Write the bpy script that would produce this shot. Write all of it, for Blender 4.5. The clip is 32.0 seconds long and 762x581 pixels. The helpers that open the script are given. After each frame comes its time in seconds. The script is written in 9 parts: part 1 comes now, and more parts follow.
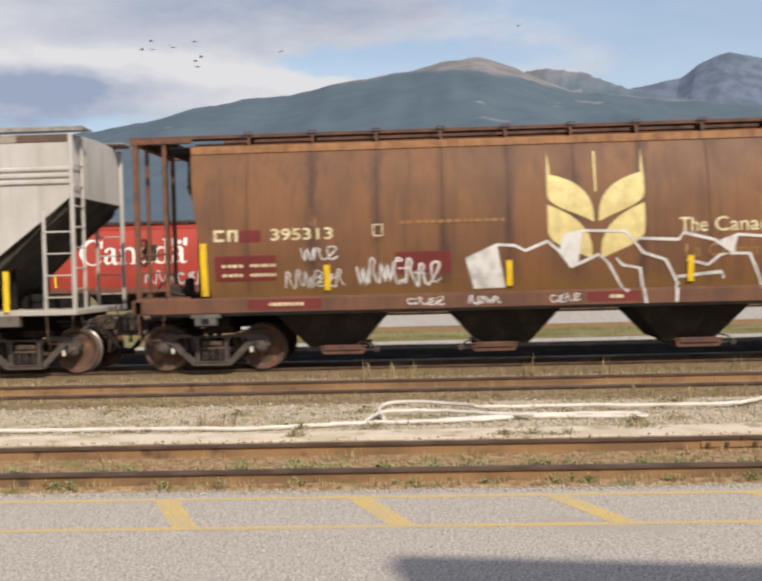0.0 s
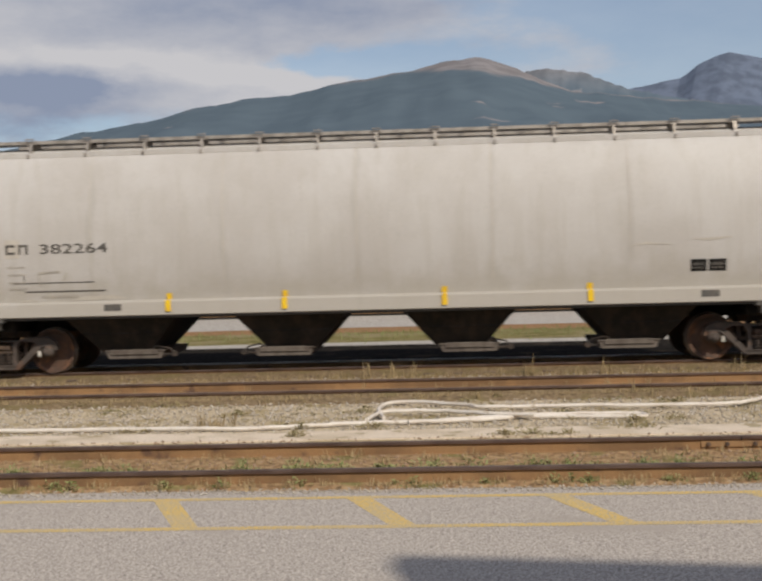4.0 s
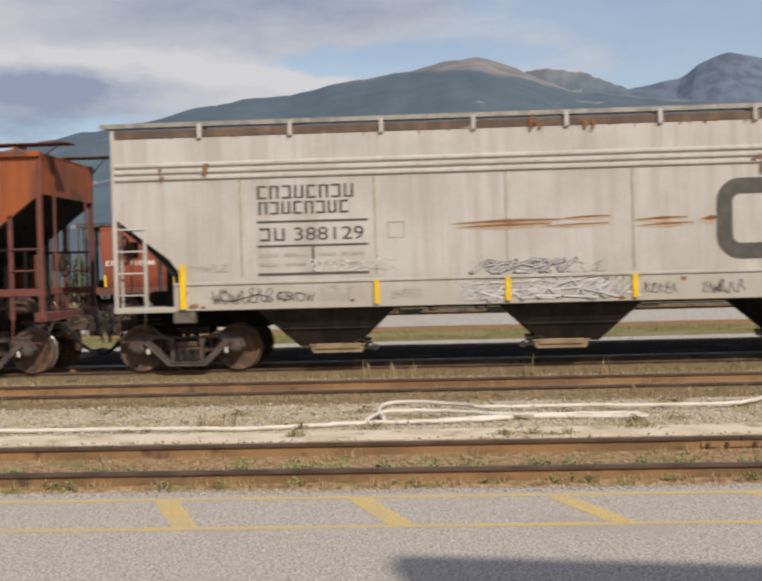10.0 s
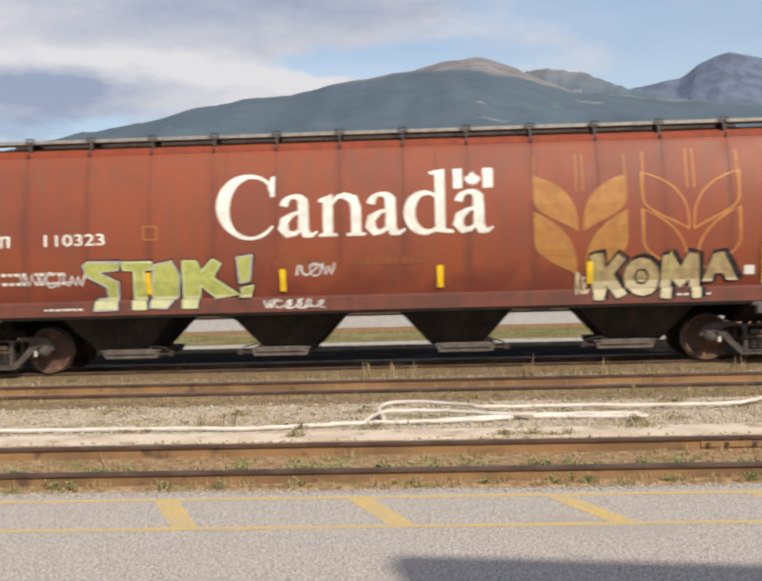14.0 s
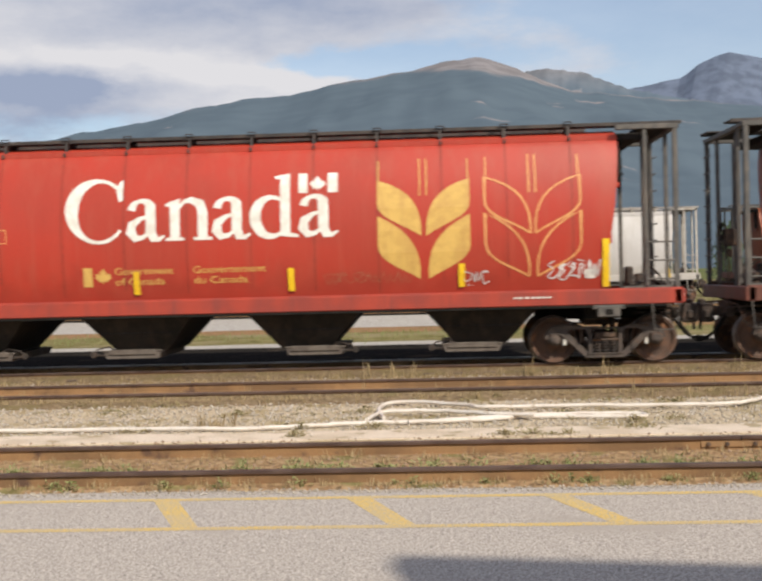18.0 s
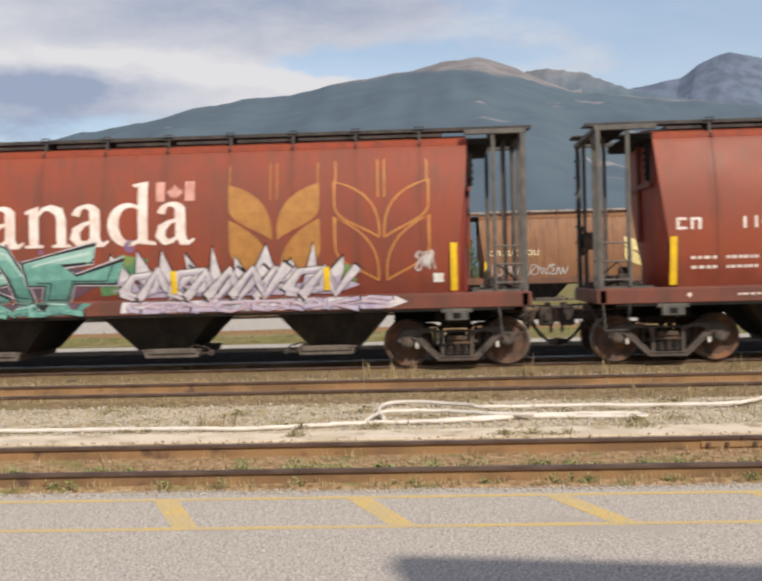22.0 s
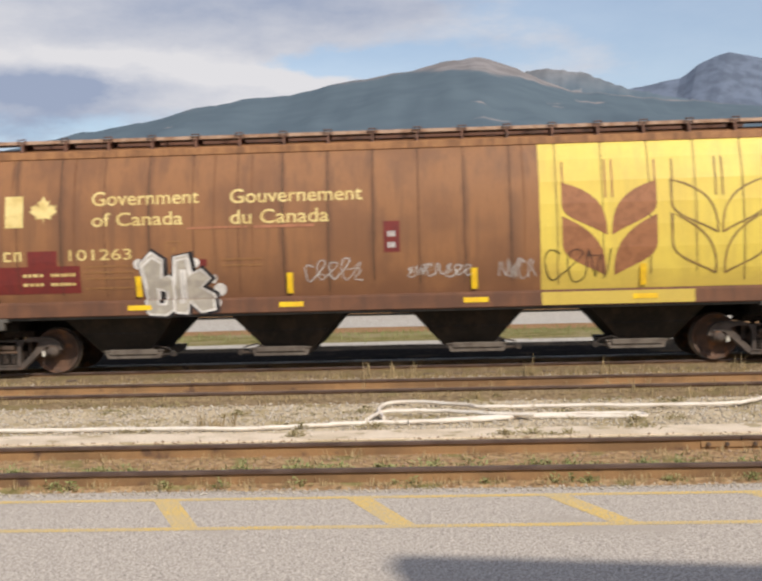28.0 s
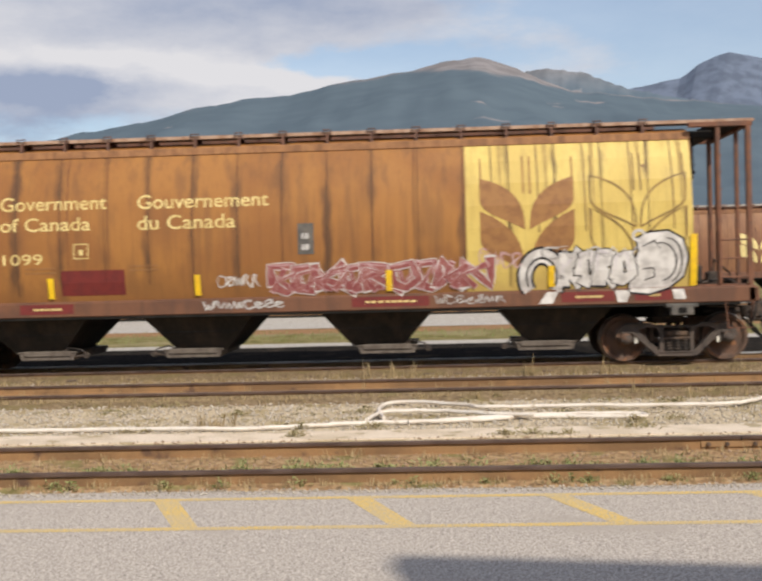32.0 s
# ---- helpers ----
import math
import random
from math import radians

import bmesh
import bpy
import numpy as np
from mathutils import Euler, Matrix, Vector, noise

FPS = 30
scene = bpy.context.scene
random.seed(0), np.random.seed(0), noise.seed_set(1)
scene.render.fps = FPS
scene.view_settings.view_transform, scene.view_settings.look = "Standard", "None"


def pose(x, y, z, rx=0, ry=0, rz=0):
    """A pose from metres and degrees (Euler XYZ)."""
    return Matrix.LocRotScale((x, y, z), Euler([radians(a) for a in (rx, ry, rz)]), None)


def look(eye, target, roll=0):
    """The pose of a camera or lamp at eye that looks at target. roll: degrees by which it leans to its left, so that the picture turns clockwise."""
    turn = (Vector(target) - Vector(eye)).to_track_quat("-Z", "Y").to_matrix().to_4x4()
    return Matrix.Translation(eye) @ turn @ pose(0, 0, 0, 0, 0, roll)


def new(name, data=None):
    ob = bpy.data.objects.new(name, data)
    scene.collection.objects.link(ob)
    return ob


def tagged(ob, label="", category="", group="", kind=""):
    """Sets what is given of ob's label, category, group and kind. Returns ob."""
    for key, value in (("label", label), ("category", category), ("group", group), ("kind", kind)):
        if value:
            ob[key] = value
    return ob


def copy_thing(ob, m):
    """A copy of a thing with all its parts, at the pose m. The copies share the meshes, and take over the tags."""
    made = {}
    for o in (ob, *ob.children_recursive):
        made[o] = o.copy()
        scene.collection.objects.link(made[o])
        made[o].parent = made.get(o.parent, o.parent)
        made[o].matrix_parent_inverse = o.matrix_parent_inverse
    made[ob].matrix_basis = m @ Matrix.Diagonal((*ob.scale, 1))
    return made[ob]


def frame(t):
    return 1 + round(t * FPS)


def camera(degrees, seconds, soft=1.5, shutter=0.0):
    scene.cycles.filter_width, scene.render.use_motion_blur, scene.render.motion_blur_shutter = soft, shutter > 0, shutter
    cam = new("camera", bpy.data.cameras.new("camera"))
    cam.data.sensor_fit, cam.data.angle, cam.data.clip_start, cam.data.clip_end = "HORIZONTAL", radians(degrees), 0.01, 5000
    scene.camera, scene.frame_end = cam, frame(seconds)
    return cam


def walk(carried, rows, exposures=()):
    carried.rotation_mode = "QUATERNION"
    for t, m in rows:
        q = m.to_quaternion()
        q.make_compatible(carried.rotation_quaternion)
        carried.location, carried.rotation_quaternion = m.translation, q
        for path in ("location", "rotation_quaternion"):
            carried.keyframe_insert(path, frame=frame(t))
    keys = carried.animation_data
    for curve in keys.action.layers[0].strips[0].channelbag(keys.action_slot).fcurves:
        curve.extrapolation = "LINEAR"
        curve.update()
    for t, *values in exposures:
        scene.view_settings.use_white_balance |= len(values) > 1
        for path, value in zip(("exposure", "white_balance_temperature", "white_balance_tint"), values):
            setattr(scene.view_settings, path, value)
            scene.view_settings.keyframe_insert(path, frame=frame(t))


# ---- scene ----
from collections import defaultdict

# ------------------------------------------------------------------ camera
RT = 0.16                      # height of the rail tops over the asphalt
EYE_Z = 1.7565 + RT


def eye(tilt=0.0):
    return pose(0, 0, EYE_Z, 90 - 0.9536 + tilt, 0, 3.1415) @ pose(0, 0, 0, 0, 0, -1.4744)


cam = camera(38.7547, 32.0, soft=2.5, shutter=0.35)
walk(cam, [(0, eye()), (12.1, eye()), (12.2, eye(0.21)), (12.3, eye(0.34)), (12.4, eye(0.36)), (13.0, eye(0.35)),
           (13.1, eye(0.09)), (13.2, eye(0.02)), (13.3, eye()), (32, eye())], [(0, 0.0), (2, 0.05), (3, -0.09), (4, -0.40), (5, -0.53), (5.5, -0.50), (6, -0.30), (6.6, -0.03), (7, 0.05), (9, 0.03), (9.5, -0.08),
          (10, -0.22), (11, -0.36), (12, -0.40), (12.5, -0.22), (13, -0.1), (13.5, -0.03), (14, 0), (32, 0)])

# ------------------------------------------------------------------ sky and sun
SUN_EL, SUN_AZ = 41.0, 148.0   # degrees; azimuth clockwise from +y
world = bpy.data.worlds.new("sky")
scene.world = world
world.use_nodes = True


def build_sky():
    nt = world.node_tree
    N, L = nt.nodes, nt.links
    N.clear()
    out, bg = N.new("ShaderNodeOutputWorld"), N.new("ShaderNodeBackground")
    sky = N.new("ShaderNodeTexSky")
    sky.sky_type, sky.sun_disc = "NISHITA", False
    sky.sun_elevation, sky.sun_rotation = radians(SUN_EL), radians(SUN_AZ)
    sky.air_density, sky.dust_density, sky.ozone_density = 1.0, 1.2, 1.0
    co = N.new("ShaderNodeTexCoord")

    def math_node(op, a, b=None, c=None):
        m = N.new("ShaderNodeMath")
        m.operation = op
        for k, v in enumerate((a, b, c)):
            if v is None:
                continue
            if isinstance(v, (int, float)):
                m.inputs[k].default_value = v
            else:
                L.new(v, m.inputs[k])
        return m.outputs[0]

    def cloud_noise(scale, detail, stretch, shift=(0, 0, 0)):
        mp = N.new("ShaderNodeMapping")
        mp.inputs["Scale"].default_value, mp.inputs["Location"].default_value = stretch, shift
        L.new(co.outputs["Generated"], mp.inputs["Vector"])
        n = N.new("ShaderNodeTexNoise")
        n.inputs["Scale"].default_value, n.inputs["Detail"].default_value, n.inputs["Roughness"].default_value = scale, detail, 0.6
        L.new(mp.outputs[0], n.inputs["Vector"])
        return n.outputs["Fac"]

    sep = N.new("ShaderNodeSeparateXYZ")
    L.new(co.outputs["Generated"], sep.inputs[0])
    az, el = math_node("ARCTAN2", sep.outputs["X"], sep.outputs["Y"]), sep.outputs["Z"]
    warp = cloud_noise(7.0, 9, (1, 1, 2.2))
    warp2 = cloud_noise(6.0, 9, (1, 1, 2.2), (4, 2, 1))
    az = math_node("MULTIPLY_ADD", math_node("SUBTRACT", warp, 0.5), 0.20, az)
    el = math_node("MULTIPLY_ADD", math_node("SUBTRACT", warp2, 0.5), 0.045, el)

    def bank(a, e, wa, we):
        """A soft bank of cloud round a bearing and a height."""
        u, v = math_node("DIVIDE", math_node("SUBTRACT", az, a), wa), math_node("DIVIDE", math_node("SUBTRACT", el, e), we)
        d = math_node("ADD", math_node("MULTIPLY", u, u), math_node("MULTIPLY", v, v))
        return math_node("EXPONENT", math_node("MULTIPLY", d, -1.0))

    cover = math_node("MULTIPLY_ADD", cloud_noise(2.4, 7, (1.2, 1.2, 4.0)), 1.5, -0.48)
    for amp, *where in ((0.85, -0.24, 0.235, 0.30, 0.050), (0.75, -0.22, 0.168, 0.17, 0.026), (0.35, 0.12, 0.195, 0.12, 0.022), (-1.25, -0.06, 0.191, 0.105, 0.0105), (-1.0, 0.25, 0.26, 0.13, 0.055), (-0.35, 0.36, 0.2, 0.10, 0.05), (0.4, -0.42, 0.20, 0.12, 0.09)):
        cover = math_node("MULTIPLY_ADD", bank(*where), amp, cover)
    cover = math_node("MULTIPLY_ADD", cloud_noise(13.0, 8, (1, 1, 2.8), (3, 1, 4)), 0.7, math_node("SUBTRACT", cover, 0.35))
    thick = N.new("ShaderNodeMapRange")
    thick.interpolation_type = "SMOOTHSTEP"
    thick.inputs["From Min"].default_value, thick.inputs["From Max"].default_value = 0.22, 0.72
    L.new(cover, thick.inputs["Value"])
    veil = N.new("ShaderNodeMath")
    veil.operation = "MULTIPLY_ADD"
    veil.inputs[1].default_value, veil.inputs[2].default_value = 0.70, 0.28
    L.new(thick.outputs[0], veil.inputs[0])
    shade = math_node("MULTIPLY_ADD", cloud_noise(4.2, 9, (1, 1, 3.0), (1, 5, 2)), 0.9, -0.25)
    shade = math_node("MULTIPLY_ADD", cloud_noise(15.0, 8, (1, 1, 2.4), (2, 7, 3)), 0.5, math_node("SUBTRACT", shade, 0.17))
    for amp, *where in ((0.85, -0.345, 0.166, 0.050, 0.017), (0.28, -0.13, 0.240, 0.22, 0.022), (-0.40, -0.30, 0.195, 0.10, 0.012), (-0.30, 0.10, 0.225, 0.14, 0.018), (0.40, -0.35, 0.135, 0.10, 0.012), (-0.45, -0.17, 0.178, 0.13, 0.012), (0.12, -0.1, 0.225, 0.35, 0.03)):
        shade = math_node("MULTIPLY_ADD", bank(*where), amp, shade)
    ramp = N.new("ShaderNodeValToRGB")
    ramp.color_ramp.elements[0].position, ramp.color_ramp.elements[0].color = 0.05, (5.55, 5.45, 5.6, 1)
    ramp.color_ramp.elements[1].position, ramp.color_ramp.elements[1].color = 0.75, (2.45, 2.85, 3.85, 1)
    L.new(shade, ramp.inputs[0])
    mix = N.new("ShaderNodeMix")
    mix.data_type = "RGBA"
    L.new(veil.outputs[0], mix.inputs["Factor"])
    L.new(sky.outputs[0], mix.inputs["A"])
    L.new(ramp.outputs[0], mix.inputs["B"])
    L.new(mix.outputs["Result"], bg.inputs["Color"])
    bg.inputs["Strength"].default_value = 0.137
    L.new(bg.outputs[0], out.inputs[0])


build_sky()
sun = new("sun", bpy.data.lights.new("sun", "SUN"))
sun.data.energy, sun.data.angle, sun.data.color = 4.4, radians(0.8), (1.0, 0.91, 0.77)
_a, _e = radians(SUN_AZ), radians(SUN_EL)
SUN_FROM = Vector((math.sin(_a) * math.cos(_e), math.cos(_a) * math.cos(_e), math.sin(_e)))
sun.matrix_world = look(SUN_FROM * 60, (0, 0, 0))

# ------------------------------------------------------------------ materials
MATS = {}


def mat(name, col, col2=None, rough=0.7, metal=0.0, grain=6.0, mixp=(0.4, 0.65), streak=None, streak_amt=0.0, spots=None,
        spot_scale=3.0, spot_at=0.62, bump=0.15, bump_scale=60.0, fine=0.12, low=None, low_h=(1.3, 2.0), spread=(1, 1, 1), spec=0.4, bands=None):
    """A weathered surface. col/col2: two tones blended by noise; streak: colour of vertical runs; spots: colour of
    patches (rust);
    low: second tone of the lower part, fading with height over low_h;
    bands: (spacing, start, half width, amount, colour) of soft soot runs below the seams of a car side."""
    if name in MATS:
        return MATS[name]
    m = bpy.data.materials.new(name)
    m.use_nodes = True
    nt = m.node_tree
    N, L = nt.nodes, nt.links
    bsdf = N["Principled BSDF"]
    co = N.new("ShaderNodeTexCoord")
    info = N.new("ShaderNodeObjectInfo")
    shift = N.new("ShaderNodeVectorMath")
    shift.operation = "MULTIPLY_ADD"
    L.new(info.outputs["Random"], shift.inputs[0])
    shift.inputs[1].default_value = (13.0, 7.0, 5.0)
    L.new(co.outputs["Object"], shift.inputs[2])

    def noise_tex(scale, detail=5, vec=None, stretch=(1, 1, 1)):
        mp = N.new("ShaderNodeMapping")
        mp.inputs["Scale"].default_value = stretch
        L.new(vec or shift.outputs[0], mp.inputs["Vector"])
        n = N.new("ShaderNodeTexNoise")
        n.inputs["Scale"].default_value, n.inputs["Detail"].default_value = scale, detail
        L.new(mp.outputs[0], n.inputs["Vector"])
        return n.outputs["Fac"]

    def span(v, a, b, top=1.0):
        r = N.new("ShaderNodeMapRange")
        r.interpolation_type = "SMOOTHSTEP"
        r.inputs["From Min"].default_value, r.inputs["From Max"].default_value, r.inputs["To Max"].default_value = a, b, top
        L.new(v, r.inputs["Value"])
        return r.outputs[0]

    def blend(f, a, b):
        x = N.new("ShaderNodeMix")
        x.data_type = "RGBA"
        if isinstance(f, float):
            x.inputs["Factor"].default_value = f
        else:
            L.new(f, x.inputs["Factor"])
        for s, v in (("A", a), ("B", b)):
            if isinstance(v, tuple):
                x.inputs[s].default_value = (*v[:3], 1)
            else:
                L.new(v, x.inputs[s])
        return x.outputs["Result"]

    c = blend(span(noise_tex(grain, 6, stretch=spread), *mixp), col, col2 or tuple(v * 0.75 for v in col))
    if streak:
        c = blend(span(noise_tex(5.0, 5, stretch=(1, 1, 0.07)), 0.47, 0.68, streak_amt), c, streak)
        c = blend(span(noise_tex(21.0, 4, stretch=(1, 1, 0.035)), 0.48, 0.72, streak_amt * 0.55), c, streak)
    if bands:
        pitch, start, half, amount, tone = bands
        sx = N.new("ShaderNodeSeparateXYZ")
        L.new(co.outputs["Object"], sx.inputs[0])

        def num(op, *vals):
            q = N.new("ShaderNodeMath")
            q.operation = op
            for k, v in enumerate(vals):
                if isinstance(v, (int, float)):
                    q.inputs[k].default_value = v
                else:
                    L.new(v, q.inputs[k])
            return q.outputs[0]

        wob = num("MULTIPLY_ADD", num("SUBTRACT", noise_tex(0.9, 3), 0.5), 0.22, sx.outputs["X"])
        away = num("ABSOLUTE", num("WRAP", num("SUBTRACT", wob, start), pitch / 2, -pitch / 2))
        away = num("MULTIPLY_ADD", num("SUBTRACT", noise_tex(9.0, 4, stretch=(1, 1, 0.25)), 0.5), half * 1.4, away)
        near = span(away, half, half * 0.1, amount)
        reach = span(noise_tex(1.15, 4, stretch=(1, 1, 0.5)), 0.36, 0.62)
        c = blend(num("MULTIPLY", near, reach), c, tone)
    if spots:
        c = blend(span(noise_tex(spot_scale, 8), spot_at, spot_at + 0.06), c, spots)
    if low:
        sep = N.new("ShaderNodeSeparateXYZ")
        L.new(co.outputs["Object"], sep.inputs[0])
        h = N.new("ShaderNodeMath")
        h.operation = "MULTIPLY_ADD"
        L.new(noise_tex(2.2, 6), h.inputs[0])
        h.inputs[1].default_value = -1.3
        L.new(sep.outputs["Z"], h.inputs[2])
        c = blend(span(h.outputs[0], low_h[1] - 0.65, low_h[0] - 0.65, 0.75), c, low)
    if fine:
        c = blend(span(noise_tex(bump_scale, 3), 0.35, 0.7, fine), c, (0.02, 0.018, 0.015))
    L.new(c, bsdf.inputs["Base Color"])
    rr = N.new("ShaderNodeMapRange")
    rr.inputs["To Min"].default_value, rr.inputs["To Max"].default_value = max(0.05, rough - 0.12), min(1, rough + 0.12)
    L.new(noise_tex(grain * 3, 4), rr.inputs["Value"])
    L.new(rr.outputs[0], bsdf.inputs["Roughness"])
    bsdf.inputs["Metallic"].default_value = metal
    bsdf.inputs["Specular IOR Level"].default_value = spec
    if bump:
        b = N.new("ShaderNodeBump")
        b.inputs["Strength"].default_value, b.inputs["Distance"].default_value = bump, 0.01
        L.new(noise_tex(bump_scale, 4), b.inputs["Height"])
        L.new(b.outputs[0], bsdf.inputs["Normal"])
    MATS[name] = m
    return m


DUST = (0.30, 0.24, 0.17)
RUST = (0.16, 0.065, 0.03)
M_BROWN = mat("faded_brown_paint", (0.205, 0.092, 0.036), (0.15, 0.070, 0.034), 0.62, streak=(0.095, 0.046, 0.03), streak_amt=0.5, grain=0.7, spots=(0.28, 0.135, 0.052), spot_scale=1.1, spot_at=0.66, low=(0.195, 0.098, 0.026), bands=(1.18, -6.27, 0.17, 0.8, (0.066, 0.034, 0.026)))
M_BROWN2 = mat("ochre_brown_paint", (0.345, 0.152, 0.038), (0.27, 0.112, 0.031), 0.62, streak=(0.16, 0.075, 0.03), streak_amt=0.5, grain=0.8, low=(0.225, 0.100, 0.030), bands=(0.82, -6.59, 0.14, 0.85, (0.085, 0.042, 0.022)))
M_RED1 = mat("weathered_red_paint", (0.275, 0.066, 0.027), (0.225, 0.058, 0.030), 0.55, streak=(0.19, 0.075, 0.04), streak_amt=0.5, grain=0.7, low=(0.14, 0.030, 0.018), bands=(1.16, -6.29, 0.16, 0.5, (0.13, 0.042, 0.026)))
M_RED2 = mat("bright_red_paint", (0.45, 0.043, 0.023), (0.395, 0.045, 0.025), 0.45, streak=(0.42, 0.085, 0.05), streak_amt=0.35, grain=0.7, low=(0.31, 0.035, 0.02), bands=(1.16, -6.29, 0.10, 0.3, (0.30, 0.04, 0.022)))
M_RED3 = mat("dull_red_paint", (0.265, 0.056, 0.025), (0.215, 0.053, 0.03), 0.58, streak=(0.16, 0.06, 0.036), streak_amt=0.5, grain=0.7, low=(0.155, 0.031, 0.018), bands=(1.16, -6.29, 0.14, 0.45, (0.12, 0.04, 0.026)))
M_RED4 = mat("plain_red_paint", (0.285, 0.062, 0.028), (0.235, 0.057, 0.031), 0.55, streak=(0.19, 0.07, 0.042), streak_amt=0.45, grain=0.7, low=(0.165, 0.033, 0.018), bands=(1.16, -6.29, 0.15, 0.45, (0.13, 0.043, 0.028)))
M_PALE = mat("pale_grey_paint", (0.52, 0.497, 0.475), (0.475, 0.447, 0.42), 0.55, streak=(0.42, 0.385, 0.34), streak_amt=0.3, grain=0.8, low=(0.42, 0.385, 0.335), bands=(2.44, -5.13, 0.10, 0.4, (0.38, 0.35, 0.32)))
M_CREAM = mat("dirty_white_paint", (0.55, 0.515, 0.485), (0.475, 0.437, 0.40), 0.6, streak=(0.38, 0.32, 0.265), streak_amt=0.45, grain=0.8, spots=(0.28, 0.13, 0.05), spot_scale=1.6, spot_at=0.76, low=(0.43, 0.385, 0.325))
M_ORANGE = mat("rusty_orange_paint", (0.34, 0.088, 0.022), (0.24, 0.066, 0.024), 0.62, streak=(0.13, 0.05, 0.03), streak_amt=0.75, grain=1.1, spots=(0.12, 0.05, 0.03), spot_scale=1.3, spot_at=0.62, low=(0.14, 0.05, 0.03))
M_PANEL_RUST = mat("rust_brown_panel", (0.255, 0.07, 0.027), (0.18, 0.055, 0.026), 0.65, streak=(0.11, 0.045, 0.028), streak_amt=0.75, grain=1.2, spots=(0.31, 0.09, 0.026), spot_scale=1.5, spot_at=0.62, low=(0.15, 0.05, 0.035))
M_PANEL_DARK = mat("sooty_brown_panel", (0.13, 0.068, 0.038), (0.085, 0.052, 0.036), 0.7, streak=(0.06, 0.04, 0.03), streak_amt=0.6, grain=1.6, spots=(0.19, 0.072, 0.032), spot_scale=2.2, spot_at=0.64)
M_PANEL_BRIGHT = mat("flaking_orange_panel", (0.40, 0.105, 0.022), (0.29, 0.085, 0.026), 0.6, streak=(0.16, 0.06, 0.03), streak_amt=0.55, grain=1.3, spots=(0.09, 0.04, 0.028), spot_scale=6.0, spot_at=0.63, low=(0.21, 0.065, 0.03))
M_OXIDE = mat("oxide_red_frame", (0.17, 0.055, 0.04), (0.12, 0.045, 0.035), 0.7, grain=4, fine=0.1)
M_ORANGE_RIB = mat("orange_rib_paint", (0.42, 0.15, 0.04), (0.33, 0.11, 0.035), 0.6, streak=(0.2, 0.08, 0.03), streak_amt=0.5)
M_YELLOWPAINT = mat("yellow_panel_paint", (0.72, 0.56, 0.10), (0.66, 0.49, 0.09), 0.5, streak=(0.52, 0.38, 0.09), streak_amt=0.35, grain=0.9, low=(0.52, 0.38, 0.08), bands=(0.82, -6.59, 0.06, 0.35, (0.34, 0.24, 0.06)))
M_SILLRED = mat("red_brown_sill", (0.18, 0.055, 0.036), (0.13, 0.046, 0.032), 0.6, streak=(0.10, 0.05, 0.035), streak_amt=0.5, grain=2)
# Steel and chutes coloured near black to deepen the shade under the cars.
M_DARK = mat("near_black_steel", (0.013, 0.012, 0.0112), (0.022, 0.019, 0.017), 0.85, grain=3, fine=0, spec=0.15)
M_CHUTE = mat("near_black_chute", (0.018, 0.0165, 0.0155), (0.029, 0.025, 0.022), 0.7, grain=2, streak=(0.075, 0.05, 0.035), streak_amt=0.35, fine=0, spec=0.2)
# Dark tone puts the shade of slopes and ends into the colour, with grime.
M_SHADESHEET = mat("shaded_grimy_sheet", (0.055, 0.048, 0.042), (0.09, 0.075, 0.062), 0.8, grain=2, streak=(0.03, 0.025, 0.02), streak_amt=0.6, spec=0.15)
M_GREYSTEEL = mat("grey_cage_steel", (0.085, 0.08, 0.074), (0.13, 0.115, 0.10), 0.6, grain=5, fine=0)
M_TRUCK = mat("rusty_truck_iron", (0.075, 0.055, 0.044), (0.13, 0.085, 0.06), 0.8, grain=7, spots=(0.15, 0.075, 0.04), spot_scale=5, spot_at=0.6, low=None, spec=0.2)
M_FRAME = mat("cast_frame_iron", (0.070, 0.056, 0.049), (0.105, 0.080, 0.066), 0.75, grain=6, spots=(0.125, 0.07, 0.045), spot_scale=4, spot_at=0.62)
M_WHEEL = mat("rusty_wheel_steel", (0.135, 0.072, 0.046), (0.08, 0.05, 0.037), 0.7, grain=5, spots=(0.23, 0.105, 0.05), spot_scale=4, spot_at=0.58)
M_TREAD = mat("bright_wheel_tread", (0.30, 0.265, 0.24), (0.18, 0.15, 0.13), 0.4, 0.6)
M_TAB = mat("yellow_reflector", (0.85, 0.56, 0.02), (0.74, 0.46, 0.03), 0.4, fine=0.05, bump=0)
M_WHITE = mat("white_lettering", (0.80, 0.78, 0.72), (0.68, 0.65, 0.58), 0.6, fine=0.08, bump=0)
M_CREAMLET = mat("cream_lettering", (0.74, 0.66, 0.42), (0.6, 0.5, 0.3), 0.6, fine=0.1, bump=0)
M_GREYLET = mat("charcoal_lettering", (0.075, 0.068, 0.06), (0.1, 0.09, 0.08), 0.6, fine=0, bump=0)
M_GOLD = mat("gold_leaf_paint", (0.68, 0.44, 0.12), (0.60, 0.37, 0.10), 0.5, streak=(0.47, 0.26, 0.08), streak_amt=0.4, bump=0)
M_GOLDDIM = mat("dim_gold_paint", (0.42, 0.20, 0.05), (0.36, 0.16, 0.045), 0.55, streak=(0.3, 0.12, 0.04), streak_amt=0.4, bump=0)
M_SAND = mat("sand_yellow_paint", (0.72, 0.60, 0.26), (0.62, 0.50, 0.22), 0.5, streak=(0.5, 0.38, 0.16), streak_amt=0.4, bump=0)
